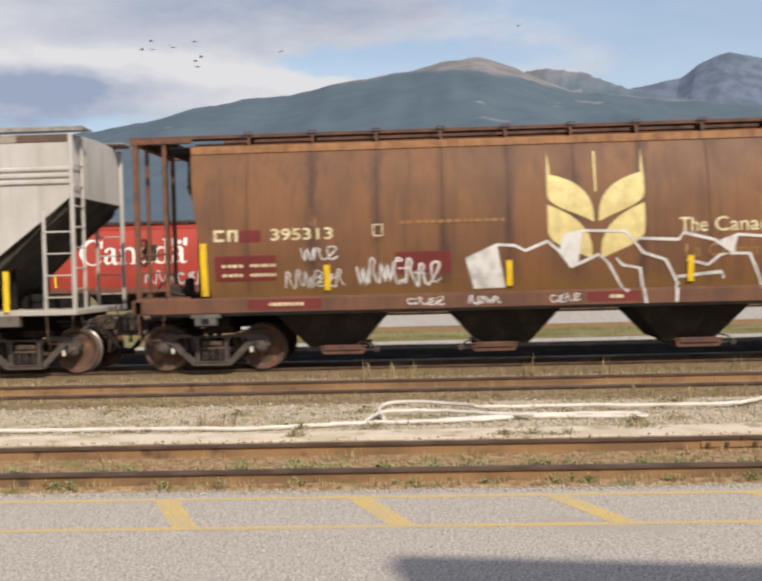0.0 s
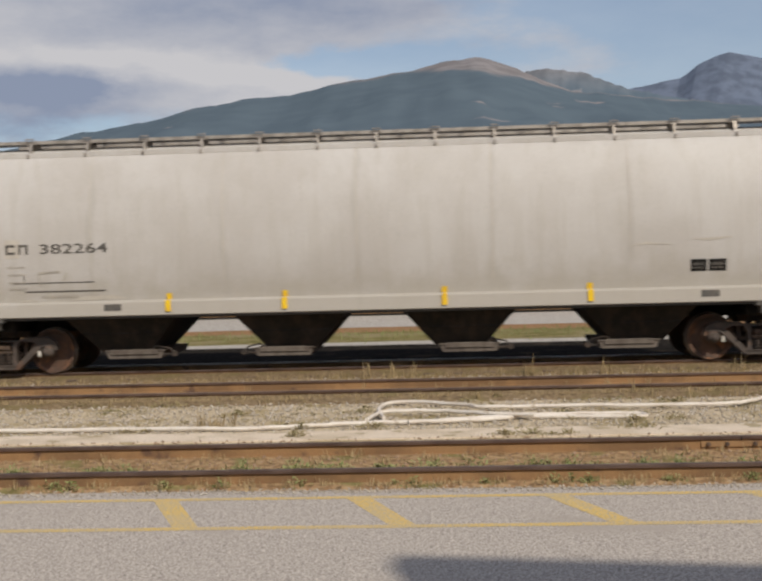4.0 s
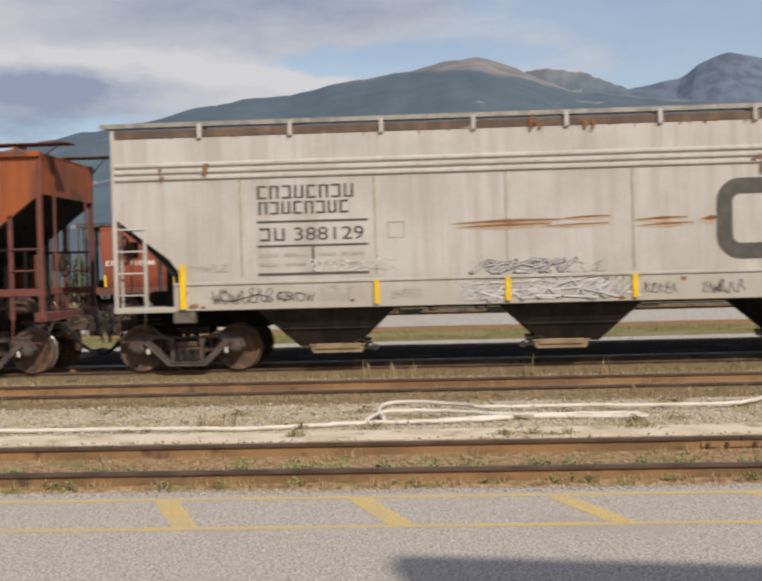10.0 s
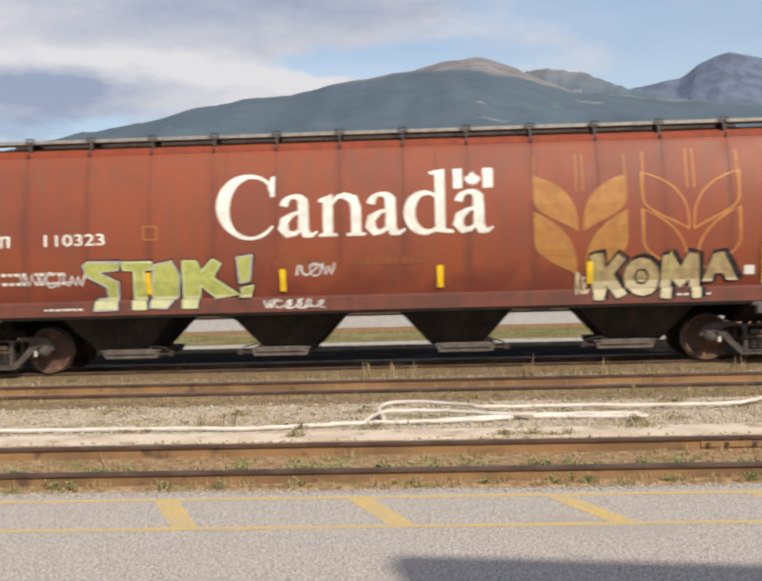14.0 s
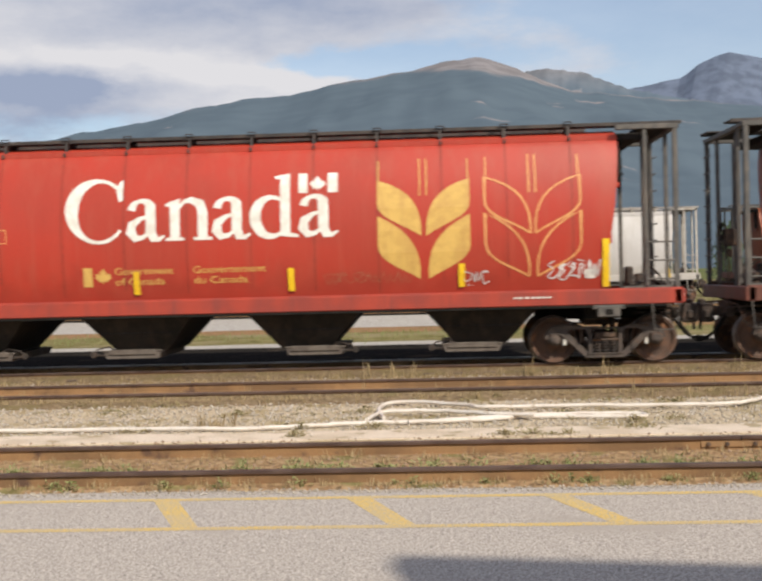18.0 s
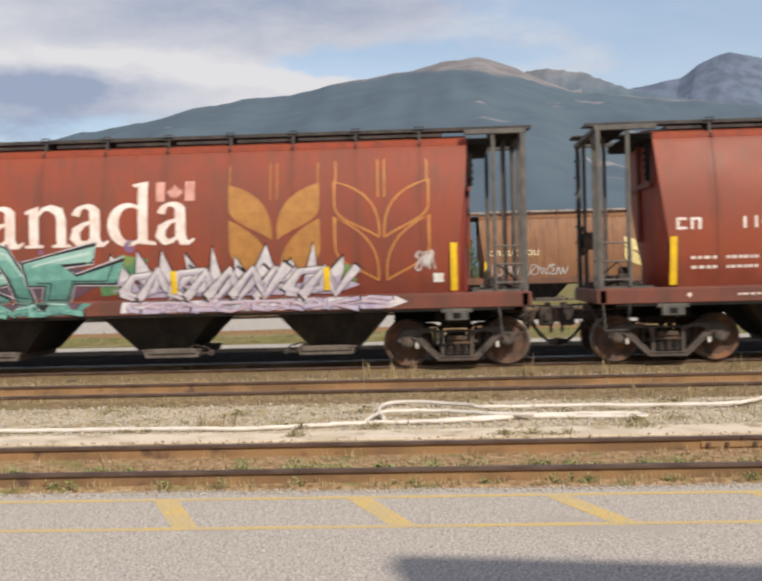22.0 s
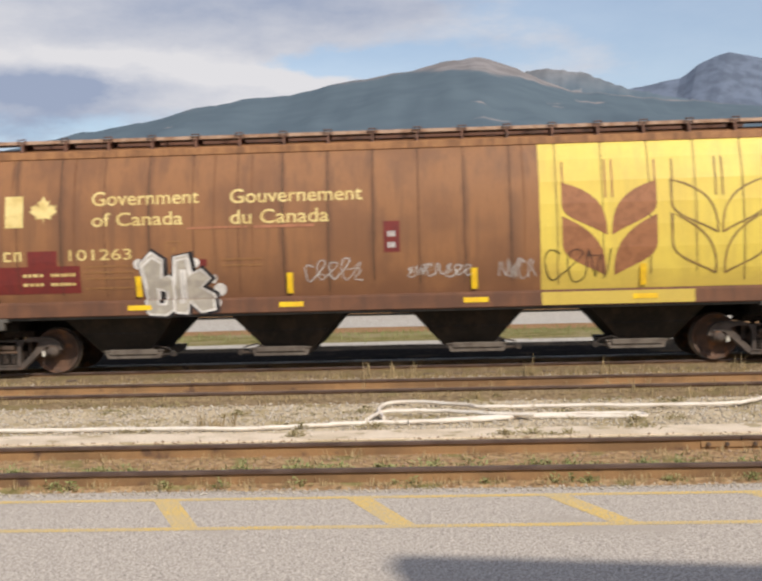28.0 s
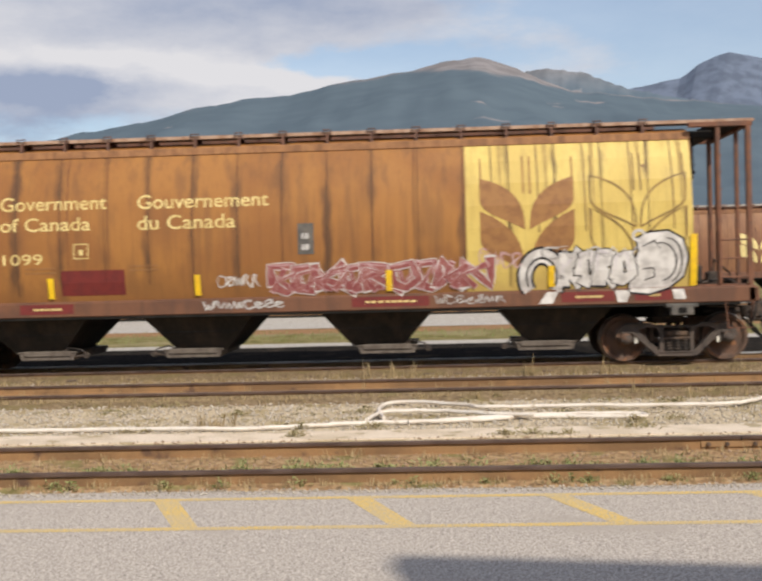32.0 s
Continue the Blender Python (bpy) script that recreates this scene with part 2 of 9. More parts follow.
M_SPRAY = mat("white_spray_paint", (0.68, 0.655, 0.63), (0.46, 0.435, 0.415), 0.7, bump=0, fine=0, grain=4)
M_SPRAYDARK = mat("dark_spray_paint", (0.022, 0.020, 0.022), (0.045, 0.040, 0.042), 0.8, bump=0, fine=0, spec=0.12)
M_SPRAYGREEN = mat("lime_spray_paint", (0.45, 0.47, 0.13), (0.36, 0.38, 0.10), 0.6, bump=0, fine=0)
M_SPRAYLIME = mat("pale_lime_spray_paint", (0.60, 0.62, 0.36), (0.52, 0.54, 0.28), 0.6, bump=0, fine=0)
M_SPRAYCREAM = mat("cream_spray_paint", (0.62, 0.55, 0.36), (0.52, 0.45, 0.28), 0.7, bump=0, fine=0)
M_SPRAYMINT = mat("bright_mint_spray_paint", (0.29, 0.48, 0.42), (0.24, 0.42, 0.37), 0.6, bump=0, fine=0)
M_SPRAYMIDTEAL = mat("mid_teal_spray_paint", (0.12, 0.29, 0.25), (0.09, 0.24, 0.21), 0.6, bump=0, fine=0)
M_SPRAYTEAL = mat("teal_spray_paint", (0.17, 0.38, 0.32), (0.12, 0.30, 0.26), 0.6, bump=0, fine=0)
M_SPRAYLILAC = mat("lilac_spray_paint", (0.46, 0.40, 0.50), (0.36, 0.30, 0.42), 0.6, bump=0, fine=0)
M_SPRAYMAROON = mat("maroon_spray_paint", (0.25, 0.065, 0.065), (0.31, 0.11, 0.10), 0.6, bump=0, fine=0)
M_SPRAYBLUE = mat("sky_blue_spray_paint", (0.30, 0.46, 0.62), (0.4, 0.53, 0.63), 0.6, bump=0, fine=0)
M_PLATE = mat("oxide_red_panel", (0.17, 0.024, 0.02), (0.14, 0.022, 0.02), 0.6, bump=0)
M_ROOFWHITE = mat("white_hatch_cover", (0.78, 0.77, 0.75), (0.7, 0.68, 0.65), 0.5, fine=0.05)
M_RUSTROOF = mat("rusty_roof_steel", (0.14, 0.065, 0.042), (0.085, 0.046, 0.034), 0.75, grain=4)
M_ALU = mat("galvanised_roof_walk", (0.40, 0.36, 0.32), (0.28, 0.25, 0.22), 0.5, 0.4, grain=6)
M_RAILHEAD = mat("dull_rail_head", (0.155, 0.105, 0.086), (0.105, 0.068, 0.056), 0.45, 0.5, grain=3, fine=0)
M_RAILSHINE = mat("polished_rail_head", (0.40, 0.39, 0.39), (0.30, 0.29, 0.28), 0.4, 0.25, grain=3, fine=0)
M_RAILWEB = mat("rusty_rail_web", (0.19, 0.108, 0.052), (0.29, 0.165, 0.075), 0.85, grain=1.6, mixp=(0.40, 0.60), spots=(0.11, 0.062, 0.04), spot_scale=2.3, spot_at=0.60, bump=0.3)
M_HOSE = mat("chalky_white_hose", (0.72, 0.66, 0.59), (0.62, 0.55, 0.48), 0.65, grain=3, spots=(0.50, 0.42, 0.33), spot_scale=5, spot_at=0.66)
M_SLAB = mat("sun_bleached_concrete", (0.72, 0.605, 0.48), (0.58, 0.475, 0.35), 0.85, grain=1.8, spots=(0.40, 0.32, 0.20), spot_scale=2.6, spot_at=0.60, fine=0.2)
M_TIE = mat("weathered_timber_tie", (0.15, 0.10, 0.068), (0.10, 0.07, 0.05), 0.9, grain=4, bump=0.5, spread=(1, 6, 1))
M_LINE = mat("worn_yellow_line", (0.70, 0.485, 0.15), (0.62, 0.46, 0.21), 0.85, grain=1.5, mixp=(0.42, 0.58), spots=(0.49, 0.41, 0.30), spot_scale=40, spot_at=0.52, fine=0.3)
M_STRAW = mat("dry_grass", (0.36, 0.27, 0.145), (0.27, 0.20, 0.10), 0.8, bump=0, fine=0)
M_GREEN = mat("green_weed", (0.21, 0.235, 0.085), (0.28, 0.27, 0.12), 0.75, bump=0, fine=0)
M_STRAWGREEN = mat("olive_weed", (0.25, 0.215, 0.10), (0.34, 0.275, 0.15), 0.8, bump=0, fine=0)
M_STONE = mat("ballast_stone", (0.53, 0.465, 0.385), (0.33, 0.28, 0.22), 0.85, grain=14, mixp=(0.38, 0.62), bump=0.3, fine=0.2)
M_RUSTSTONE = mat("rust_stained_stone", (0.36, 0.25, 0.17), (0.20, 0.125, 0.075), 0.9, grain=14, bump=0.3, fine=0.2)


# ------------------------------------------------------------------ geometry helpers
class Geo:
    """Collects vertices and faces of one mesh."""

    def __init__(self):
        self.v, self.f, self.m = [], [], []

    def add(self, vs, fs, mi=0):
        o = len(self.v)
        self.v += [tuple(p) for p in vs]
        self.f += [tuple(i + o for i in f) for f in fs]
        self.m += [mi] * len(fs)
        return self

    def box(self, x0, x1, y0, y1, z0, z1, b=0.0, mi=0):
        """A box; b rounds its edges with a chamfer."""
        x0, x1, y0, y1, z0, z1 = min(x0, x1), max(x0, x1), min(y0, y1), max(y0, y1), min(z0, z1), max(z0, z1)
        b = min(b, (x1 - x0) * 0.45, (y1 - y0) * 0.45, (z1 - z0) * 0.45)
        if b <= 0:
            vs = [(x, y, z) for x in (x0, x1) for y in (y0, y1) for z in (z0, z1)]
            return self.add(vs, [(0, 1, 3, 2), (4, 6, 7, 5), (0, 4, 5, 1), (2, 3, 7, 6), (0, 2, 6, 4), (1, 5, 7, 3)], mi)
        vs, ids = [], {}
        for i, x in enumerate((x0, x1)):
            for j, y in enumerate((y0, y1)):
                for k, z in enumerate((z0, z1)):
                    sx, sy, sz = (1 - 2 * i) * b, (1 - 2 * j) * b, (1 - 2 * k) * b
                    for a, p in enumerate(((x, y + sy, z + sz), (x + sx, y, z + sz), (x + sx, y + sy, z))):
                        ids[i, j, k, a] = len(vs)
                        vs.append(p)
        fs = []
        for i in (0, 1):
            q = [(0, 0), (0, 1), (1, 1), (1, 0)] if i == 0 else [(0, 0), (1, 0), (1, 1), (0, 1)]
            fs.append([ids[i, j, k, 0] for j, k in q])
            fs.append([ids[k, i, j, 1] for j, k in q])
            fs.append([ids[j, k, i, 2] for j, k in q])
        for i in (0, 1):
            for j in (0, 1):
                e = [ids[i, j, 0, 0], ids[i, j, 0, 1], ids[i, j, 1, 1], ids[i, j, 1, 0]]
                fs.append(e if i == j else e[::-1])
                e = [ids[0, i, j, 1], ids[0, i, j, 2], ids[1, i, j, 2], ids[1, i, j, 1]]
                fs.append(e if i == j else e[::-1])
                e = [ids[i, 0, j, 0], ids[i, 0, j, 2], ids[i, 1, j, 2], ids[i, 1, j, 0]]
                fs.append(e[::-1] if i == j else e)
        for i in (0, 1):
            for j in (0, 1):
                for k in (0, 1):
                    t = [ids[i, j, k, 0], ids[i, j, k, 1], ids[i, j, k, 2]]
                    fs.append(t if (i + j + k) % 2 else t[::-1])
        return self.add(vs, fs, mi)

    def tube(self, pts, r, n=6, mi=0, closed=False):
        """A round bar along points."""
        pts = [Vector(p) for p in pts]
        rings, k = [], len(pts)
        for i, p in enumerate(pts):
            d = (pts[min(i + 1, k - 1)] - pts[max(i - 1, 0)]).normalized()
            a = d.cross(Vector((0, 0, 1)) if abs(d.z) < 0.9 else Vector((1, 0, 0))).normalized()
            b = d.cross(a)
            rr = r[i] if isinstance(r, (list, tuple)) else r
            rings.append([p + a * rr * math.cos(2 * math.pi * j / n) + b * rr * math.sin(2 * math.pi * j / n) for j in range(n)])
        vs = [q for ring in rings for q in ring]
        fs = [(i * n + j, i * n + (j + 1) % n, (i + 1) * n + (j + 1) % n, (i + 1) * n + j) for i in range(k - 1) for j in range(n)]
        fs += [tuple(range(n))[::-1], tuple(range((k - 1) * n, k * n))]
        return self.add(vs, fs, mi)

    def prism(self, poly, axis, a, b, mi=0):
        """A flat outline pushed from a to b along an axis; poly holds the two other coordinates in order."""
        def put(p, w):
            return {"x": (w, p[0], p[1]), "y": (p[0], w, p[1]), "z": (p[0], p[1], w)}[axis]
        n = len(poly)
        vs = [put(p, a) for p in poly] + [put(p, b) for p in poly]
        fs = [tuple(range(n))[::-1], tuple(range(n, 2 * n))] + [(i, (i + 1) % n, n + (i + 1) % n, n + i) for i in range(n)]
        return self.add(vs, fs, mi)

    def lathe(self, prof, axis_y0=0.0, n=24, cx=0.0, cz=0.0, mi=0):
        """A turned body about the y axis; prof holds (radius, y)."""
        vs = [(cx + r * math.cos(2 * math.pi * j / n), axis_y0 + y, cz + r * math.sin(2 * math.pi * j / n)) for r, y in prof for j in range(n)]
        fs = [(i * n + j, i * n + (j + 1) % n, (i + 1) * n + (j + 1) % n, (i + 1) * n + j) for i in range(len(prof) - 1) for j in range(n)]
        fs += [tuple(range(n)), tuple(range((len(prof) - 1) * n, len(prof) * n))[::-1]]
        return self.add(vs, fs, mi)

    def mesh(self, name, mats, smooth=30):
        me = bpy.data.meshes.new(name)
        me.from_pydata(self.v, [], self.f)
        for m in mats:
            me.materials.append(m)
        if len(mats) > 1:
            me.polygons.foreach_set("material_index", self.m)
        if smooth:
            bm = bmesh.new()
            bm.from_mesh(me)
            bmesh.ops.recalc_face_normals(bm, faces=bm.faces)
            bm.to_mesh(me)
            bm.free()
            me.shade_smooth()
            me.set_sharp_from_angle(angle=radians(smooth))
        me.update()
        return me


def part(name, geo, mats, parent=None, label="", smooth=30):
    """One mesh object, under a thing or a part."""
    me = geo if isinstance(geo, bpy.types.Mesh) else geo.mesh(name, mats if isinstance(mats, (list, tuple)) else [mats], smooth)
    ob = new(name, me)
    ob.parent = parent
    if label:
        ob["label"] = label
    return ob


def thing(name, label, category, group="", at=None):
    ob = tagged(new(name), label, category, group)
    ob.empty_display_size = 0.2
    if at is not None:
        ob.matrix_world = at
    return ob

# ------------------------------------------------------------------ paint on curved sides
class Paint:
    """Flat shapes in (x, z) on the side of a car, cut into strips and laid on its profile."""

    def __init__(self, side):
        self.side = side

    def lay(self, name, polys, material, parent, lift=0.006, label="", step=0.14, stack=0.0004):
        polys = [q for q in polys if len(q) > 2]
        if not polys:
            return None
        bm = bmesh.new()
        for i, poly in enumerate(polys):
            vs = [bm.verts.new((x, -lift - stack * (i % 12), z)) for x, z in poly]
            try:
                bm.faces.new(vs)
            except ValueError:
                pass
        return self._finish(name, bm, material, parent, label, step)

    def text(self, name, body, box, material, parent, lift=0.006, bold=0.0, label="", step=0.14, shear=0.0):
        """Writing stretched to the box (x0, x1, z0, z1)."""
        cu = bpy.data.curves.new("lettering", "FONT")
        cu.body, cu.offset, cu.shear, cu.resolution_u = body, bold, shear, 4
        ob = bpy.data.objects.new("lettering", cu)
        me = bpy.data.meshes.new_from_object(ob)
        bpy.data.objects.remove(ob)
        bpy.data.curves.remove(cu)
        bm = bmesh.new()
        bm.from_mesh(me)
        bpy.data.meshes.remove(me)
        xs, ys = [v.co.x for v in bm.verts], [v.co.y for v in bm.verts]
        x0, x1, z0, z1 = box
        kx, kz = (x1 - x0) / (max(xs) - min(xs)), (z1 - z0) / (max(ys) - min(ys))
        ax, az = min(xs), min(ys)
        for v in bm.verts:
            v.co = (x0 + (v.co.x - ax) * kx, -lift, z0 + (v.co.y - az) * kz)
        return self._finish(name, bm, material, parent, label, step)

    def _finish(self, name, bm, material, parent, label, step):
        if self.side:
            z = math.ceil(min(v.co.z for v in bm.verts) / step) * step
            top = max(v.co.z for v in bm.verts)
            while z < top:
                g = bm.verts[:] + bm.edges[:] + bm.faces[:]
                bmesh.ops.bisect_plane(bm, geom=g, plane_co=(0, 0, z), plane_no=(0, 0, 1))
                z += step
            if self.side is tub_side:
                for z, _y in TUB:
                    bmesh.ops.bisect_plane(bm, geom=bm.verts[:] + bm.edges[:] + bm.faces[:], plane_co=(0, 0, z), plane_no=(0, 0, 1))
                low = [f for f in bm.faces if f.calc_center_median().z < TUB[0][0]]
                if low and len(low) < len(bm.faces):
                    bmesh.ops.split(bm, geom=low)
            for v in bm.verts:
                z = v.co.z
                if self.side is tub_side and v.link_faces and abs(z - TUB[0][0]) < 0.001 and v.link_faces[0].calc_center_median().z < z:
                    z -= 0.01
                v.co.y += self.side(z)
        small = len(bm.faces) > 3 and (name in ("sill_note", "load_data", "data_note", "notice_text", "ghost_name", "faint_note", "board_name_faded") or name.startswith(("graffiti", "sill_tag", "sill_graffiti")))
        for f in bm.faces:
            f.normal_update()
            if f.normal.y > 0:
                f.normal_flip()
        me = bpy.data.meshes.new(name)
        bm.to_mesh(me)
        bm.free()
        me.materials.append(material)
        ob = part(name, me, None, parent, label)
        return tagged(ob, kind="stuff") if small else ob


def stroke(pts, w, taper=False):
    """The quads of a brush stroke through points, joined at mitres."""
    n, left, right = len(pts), [], []
    for i, (x, z) in enumerate(pts):
        ax, az = pts[max(i - 1, 0)]
        bx, bz = pts[min(i + 1, n - 1)]
        d = math.hypot(bx - ax, bz - az) or 1
        h = w / 2 * (1 - 0.75 * i / (n - 1) if taper else 1)
        if 0 < i < n - 1:
            u, v = (x - ax, z - az), (bx - x, bz - z)
            lu, lv = math.hypot(*u) or 1, math.hypot(*v) or 1
            c = max(-0.5, min(1, (u[0] * v[0] + u[1] * v[1]) / lu / lv))
            h /= math.sqrt((1 + c) / 2)
        nx, nz = -(bz - az) / d * h, (bx - ax) / d * h
        left.append((x + nx, z + nz))
        right.append((x - nx, z - nz))
    return [[left[i], left[i + 1], right[i + 1], right[i]] for i in range(n - 1)]


def bez(p0, p1, p2, p3, n=8):
    return [tuple((1 - t) ** 3 * p0[k] + 3 * (1 - t) ** 2 * t * p1[k] + 3 * (1 - t) * t * t * p2[k] + t ** 3 * p3[k] for k in (0, 1))
            for t in (i / n for i in range(n + 1))]


def rect(x0, x1, z0, z1):
    return [(x0, z0), (x1, z0), (x1, z1), (x0, z1)]


def bars(x0, x1, z0, z1, n, fill=0.72, seed=1):
    """Plain bars for writing that is not spelt out."""
    rng = random.Random(seed)
    ws = [rng.uniform(0.7, 1.3) for _ in range(n)]
    k, x, out = (x1 - x0) / sum(ws), x0, []
    for w in ws:
        out.append(rect(x, x + w * k * fill, z0, z1))
        x += w * k
    return out


def ribbon(pts, ws):
    """A brush line whose width runs through ws, as one outline."""
    n, left, right = len(pts), [], []
    for i, (x, z) in enumerate(pts):
        ax, az = pts[max(i - 1, 0)]
        bx, bz = pts[min(i + 1, n - 1)]
        d = math.hypot(bx - ax, bz - az) or 1
        k = i / (n - 1) * (len(ws) - 1)
        j = min(int(k), len(ws) - 2)
        h = (ws[j] + (ws[j + 1] - ws[j]) * (k - j)) / 2
        left.append((x - (bz - az) / d * h, z + (bx - ax) / d * h))
        right.append((x + (bz - az) / d * h, z - (bx - ax) / d * h))
    return [[left[i], left[i + 1], right[i + 1], right[i]] for i in range(n - 1)]


def oval(cx, cz, rx, rz, a0, a1, n=16):
    return [(cx + rx * math.cos(radians(a0 + (a1 - a0) * i / n)), cz + rz * math.sin(radians(a0 + (a1 - a0) * i / n))) for i in range(n + 1)]


def serif(ch, x0, x1, z0, z1):
    """One letter of the country name, with thick stems, thin joins and bracketed feet."""
    w, h = x1 - x0, z1 - z0
    if ch == "C":
        q = ribbon(oval(x0 + 0.57 * w, z0 + h / 2, 0.47 * w, 0.475 * h, 38, 322, 26), (0.07, 0.06, 0.08, 0.17, 0.24, 0.25, 0.18, 0.09, 0.06, 0.07, 0.05))
        return q + [[(x1 - 0.09, z0 + 0.64 * h), (x1 - 0.02, z0 + 0.66 * h), (x1 - 0.02, z1 - 0.02), (x1 - 0.09, z1 - 0.06), (x1 - 0.14, z0 + 0.80 * h)]]
    if ch == "a":
        sx = x0 + 0.68 * w
        q = ribbon(oval(x0 + 0.44 * w, z0 + 0.70 * h, 0.29 * w, 0.26 * h, 172, 20, 12), (0.15, 0.13, 0.07, 0.09, 0.15, 0.19))
        q += ribbon([(sx, z0 + 0.82 * h), (sx + 0.01, z0 + 0.5 * h), (sx + 0.005, z0 + 0.22 * h), (sx + 0.06, z0 + 0.07 * h), (sx + 0.16, z0 + 0.04 * h), (x1 + 0.05, z0 + 0.13 * h)], (0.19, 0.19, 0.19, 0.17, 0.08, 0.04))
        q += ribbon([(sx - 0.02, z0 + 0.60 * h), (x0 + 0.40 * w, z0 + 0.54 * h), (x0 + 0.17 * w, z0 + 0.40 * h), (x0 + 0.13 * w, z0 + 0.22 * h), (x0 + 0.26 * w, z0 + 0.07 * h), (x0 + 0.46 * w, z0 + 0.09 * h), (sx, z0 + 0.24 * h)], (0.05, 0.08, 0.16, 0.19, 0.14, 0.08, 0.05))
        return q
    if ch == "n":
        s1, s2 = x0 + 0.20 * w, x0 + 0.84 * w
        q = [rect(s1 - 0.09, s1 + 0.09, z0 + 0.02, z1 - 0.05), rect(s1 - 0.17, s1 + 0.17, z0, z0 + 0.055), [(s1 - 0.18, z1 - 0.10), (s1 + 0.09, z1), (s1 + 0.09, z1 - 0.13), (s1 - 0.16, z1 - 0.15)]]
        q += ribbon([(s1 + 0.05, z0 + 0.72 * h), (s1 + 0.17, z0 + 0.92 * h), (s1 + 0.30, z1 - 0.035), (s2 - 0.05, z0 + 0.86 * h), (s2, z0 + 0.66 * h), (s2, z0 + 0.02)], (0.05, 0.07, 0.12, 0.18, 0.18, 0.18))
        return q + [rect(s2 - 0.17, s2 + 0.17, z0, z0 + 0.055)]
    xh = 0.66 * h                                  # the d
    sx = x0 + 0.78 * w
    q = ribbon(oval(x0 + 0.47 * w, z0 + xh / 2, 0.38 * w, 0.46 * xh, 30, 330, 22), (0.05, 0.06, 0.10, 0.18, 0.21, 0.19, 0.12, 0.07, 0.05))
    q += [rect(sx - 0.09, sx + 0.09, z0 + 0.03, z1 - 0.02), [(sx - 0.20, z1 - 0.05), (sx + 0.09, z1), (sx + 0.09, z1 - 0.1), (sx - 0.17, z1 - 0.10)]]
    return q + [[(sx - 0.02, z0 + 0.02), (x1 + 0.06, z0), (x1 + 0.06, z0 + 0.06), (sx + 0.05, z0 + 0.10)]]


def tag(x0, x1, z0, z1, n, w, seed):
    """A quick signature that spells nothing: one running line of loops and hooks, then a few cross strokes."""
    rng = random.Random(seed)
    step, h, line = (x1 - x0) / n, z1 - z0, []
    for i in range(n):
        a, k = x0 + i * step, rng.randrange(4)
        up, lo = z1 - rng.uniform(0, .3) * h, z0 + rng.uniform(0, .2) * h
        if k == 0:
            line += [(a, lo), (a + .15 * step, up), (a + .5 * step, up - .1 * h), (a + .35 * step, lo + .45 * h), (a + .8 * step, lo)]
        elif k == 1:
            line += [(a + .75 * step, up - .1 * h), (a + .3 * step, up), (a + .05 * step, lo + .5 * h), (a + .3 * step, lo), (a + .85 * step, lo + .15 * h)]
        elif k == 2:
            line += [(a, up), (a + .3 * step, lo), (a + .5 * step, lo + .6 * h), (a + .72 * step, lo), (a + step, up)]
        else:
            line += [(a + .7 * step, up), (a + .15 * step, up - .2 * h), (a + .65 * step, lo + .4 * h), (a + .1 * step, lo + .05 * h), (a + .8 * step, lo)]
    fine = []
    for i in range(len(line) - 1):
        p0, p1, p2, p3 = (line[max(0, min(len(line) - 1, i + d))] for d in (-1, 0, 1, 2))
        for k in range(3):
            t = k / 3
            fine.append(tuple(0.5 * (2 * p1[c] + (p2[c] - p0[c]) * t + (2 * p0[c] - 5 * p1[c] + 4 * p2[c] - p3[c]) * t * t + (3 * p1[c] - p0[c] - 3 * p2[c] + p3[c]) * t ** 3) for c in (0, 1)))
    fine.append(line[-1])
    out = ribbon(fine, [w * rng.uniform(0.6, 1.15) for _ in range(12)])
    for _ in range(max(1, n // 2)):
        a, z = rng.uniform(x0, x1 - step), rng.uniform(z0, z1)
        out += stroke([(a, z), (a + step * rng.uniform(.5, 1.2), z + rng.uniform(-.2, .2) * h)], w * 0.8, True)
    return out


def below(poly, z):
    """The part of an outline that lies under the height z."""
    out = []
    for (x0, z0), (x1, z1) in zip(poly, list(poly[1:]) + [poly[0]]):
        if z0 <= z:
            out.append((x0, z0))
        if (z0 - z) * (z1 - z) < 0:
            k = (z - z0) / (z1 - z0)
            out.append((x0 + (x1 - x0) * k, z))
    return out


# bent strokes for the abstract letters of a spray-painted piece, in a unit square
STROKES = (([(0.0, 0.0), (0.35, 1.0), (0.78, 0.0)], [(0.1, 0.34), (0.85, 0.42)]), ([(0.1, 0.0), (0.16, 1.0)], [(0.95, 1.0), (0.25, 0.5), (1.0, 0.0)]),
           ([(0.95, 0.86), (0.35, 1.0), (0.12, 0.68), (0.82, 0.42), (0.7, 0.04), (0.0, 0.12)],), ([(1.0, 0.96), (0.12, 0.88), (0.16, 0.1), (1.05, 0.0)], [(0.1, 0.5), (0.82, 0.52)]),
           ([(0.08, 0.0), (0.12, 1.0), (0.85, 0.82), (0.3, 0.48), (1.0, 0.0)],), ([(0.05, 0.0), (0.16, 1.0), (0.78, 0.0), (0.92, 1.05)],), ([(0.15, 0.2), (0.2, 0.85), (0.75, 0.95), (0.9, 0.3), (0.5, 0.02), (0.12, 0.22)],))


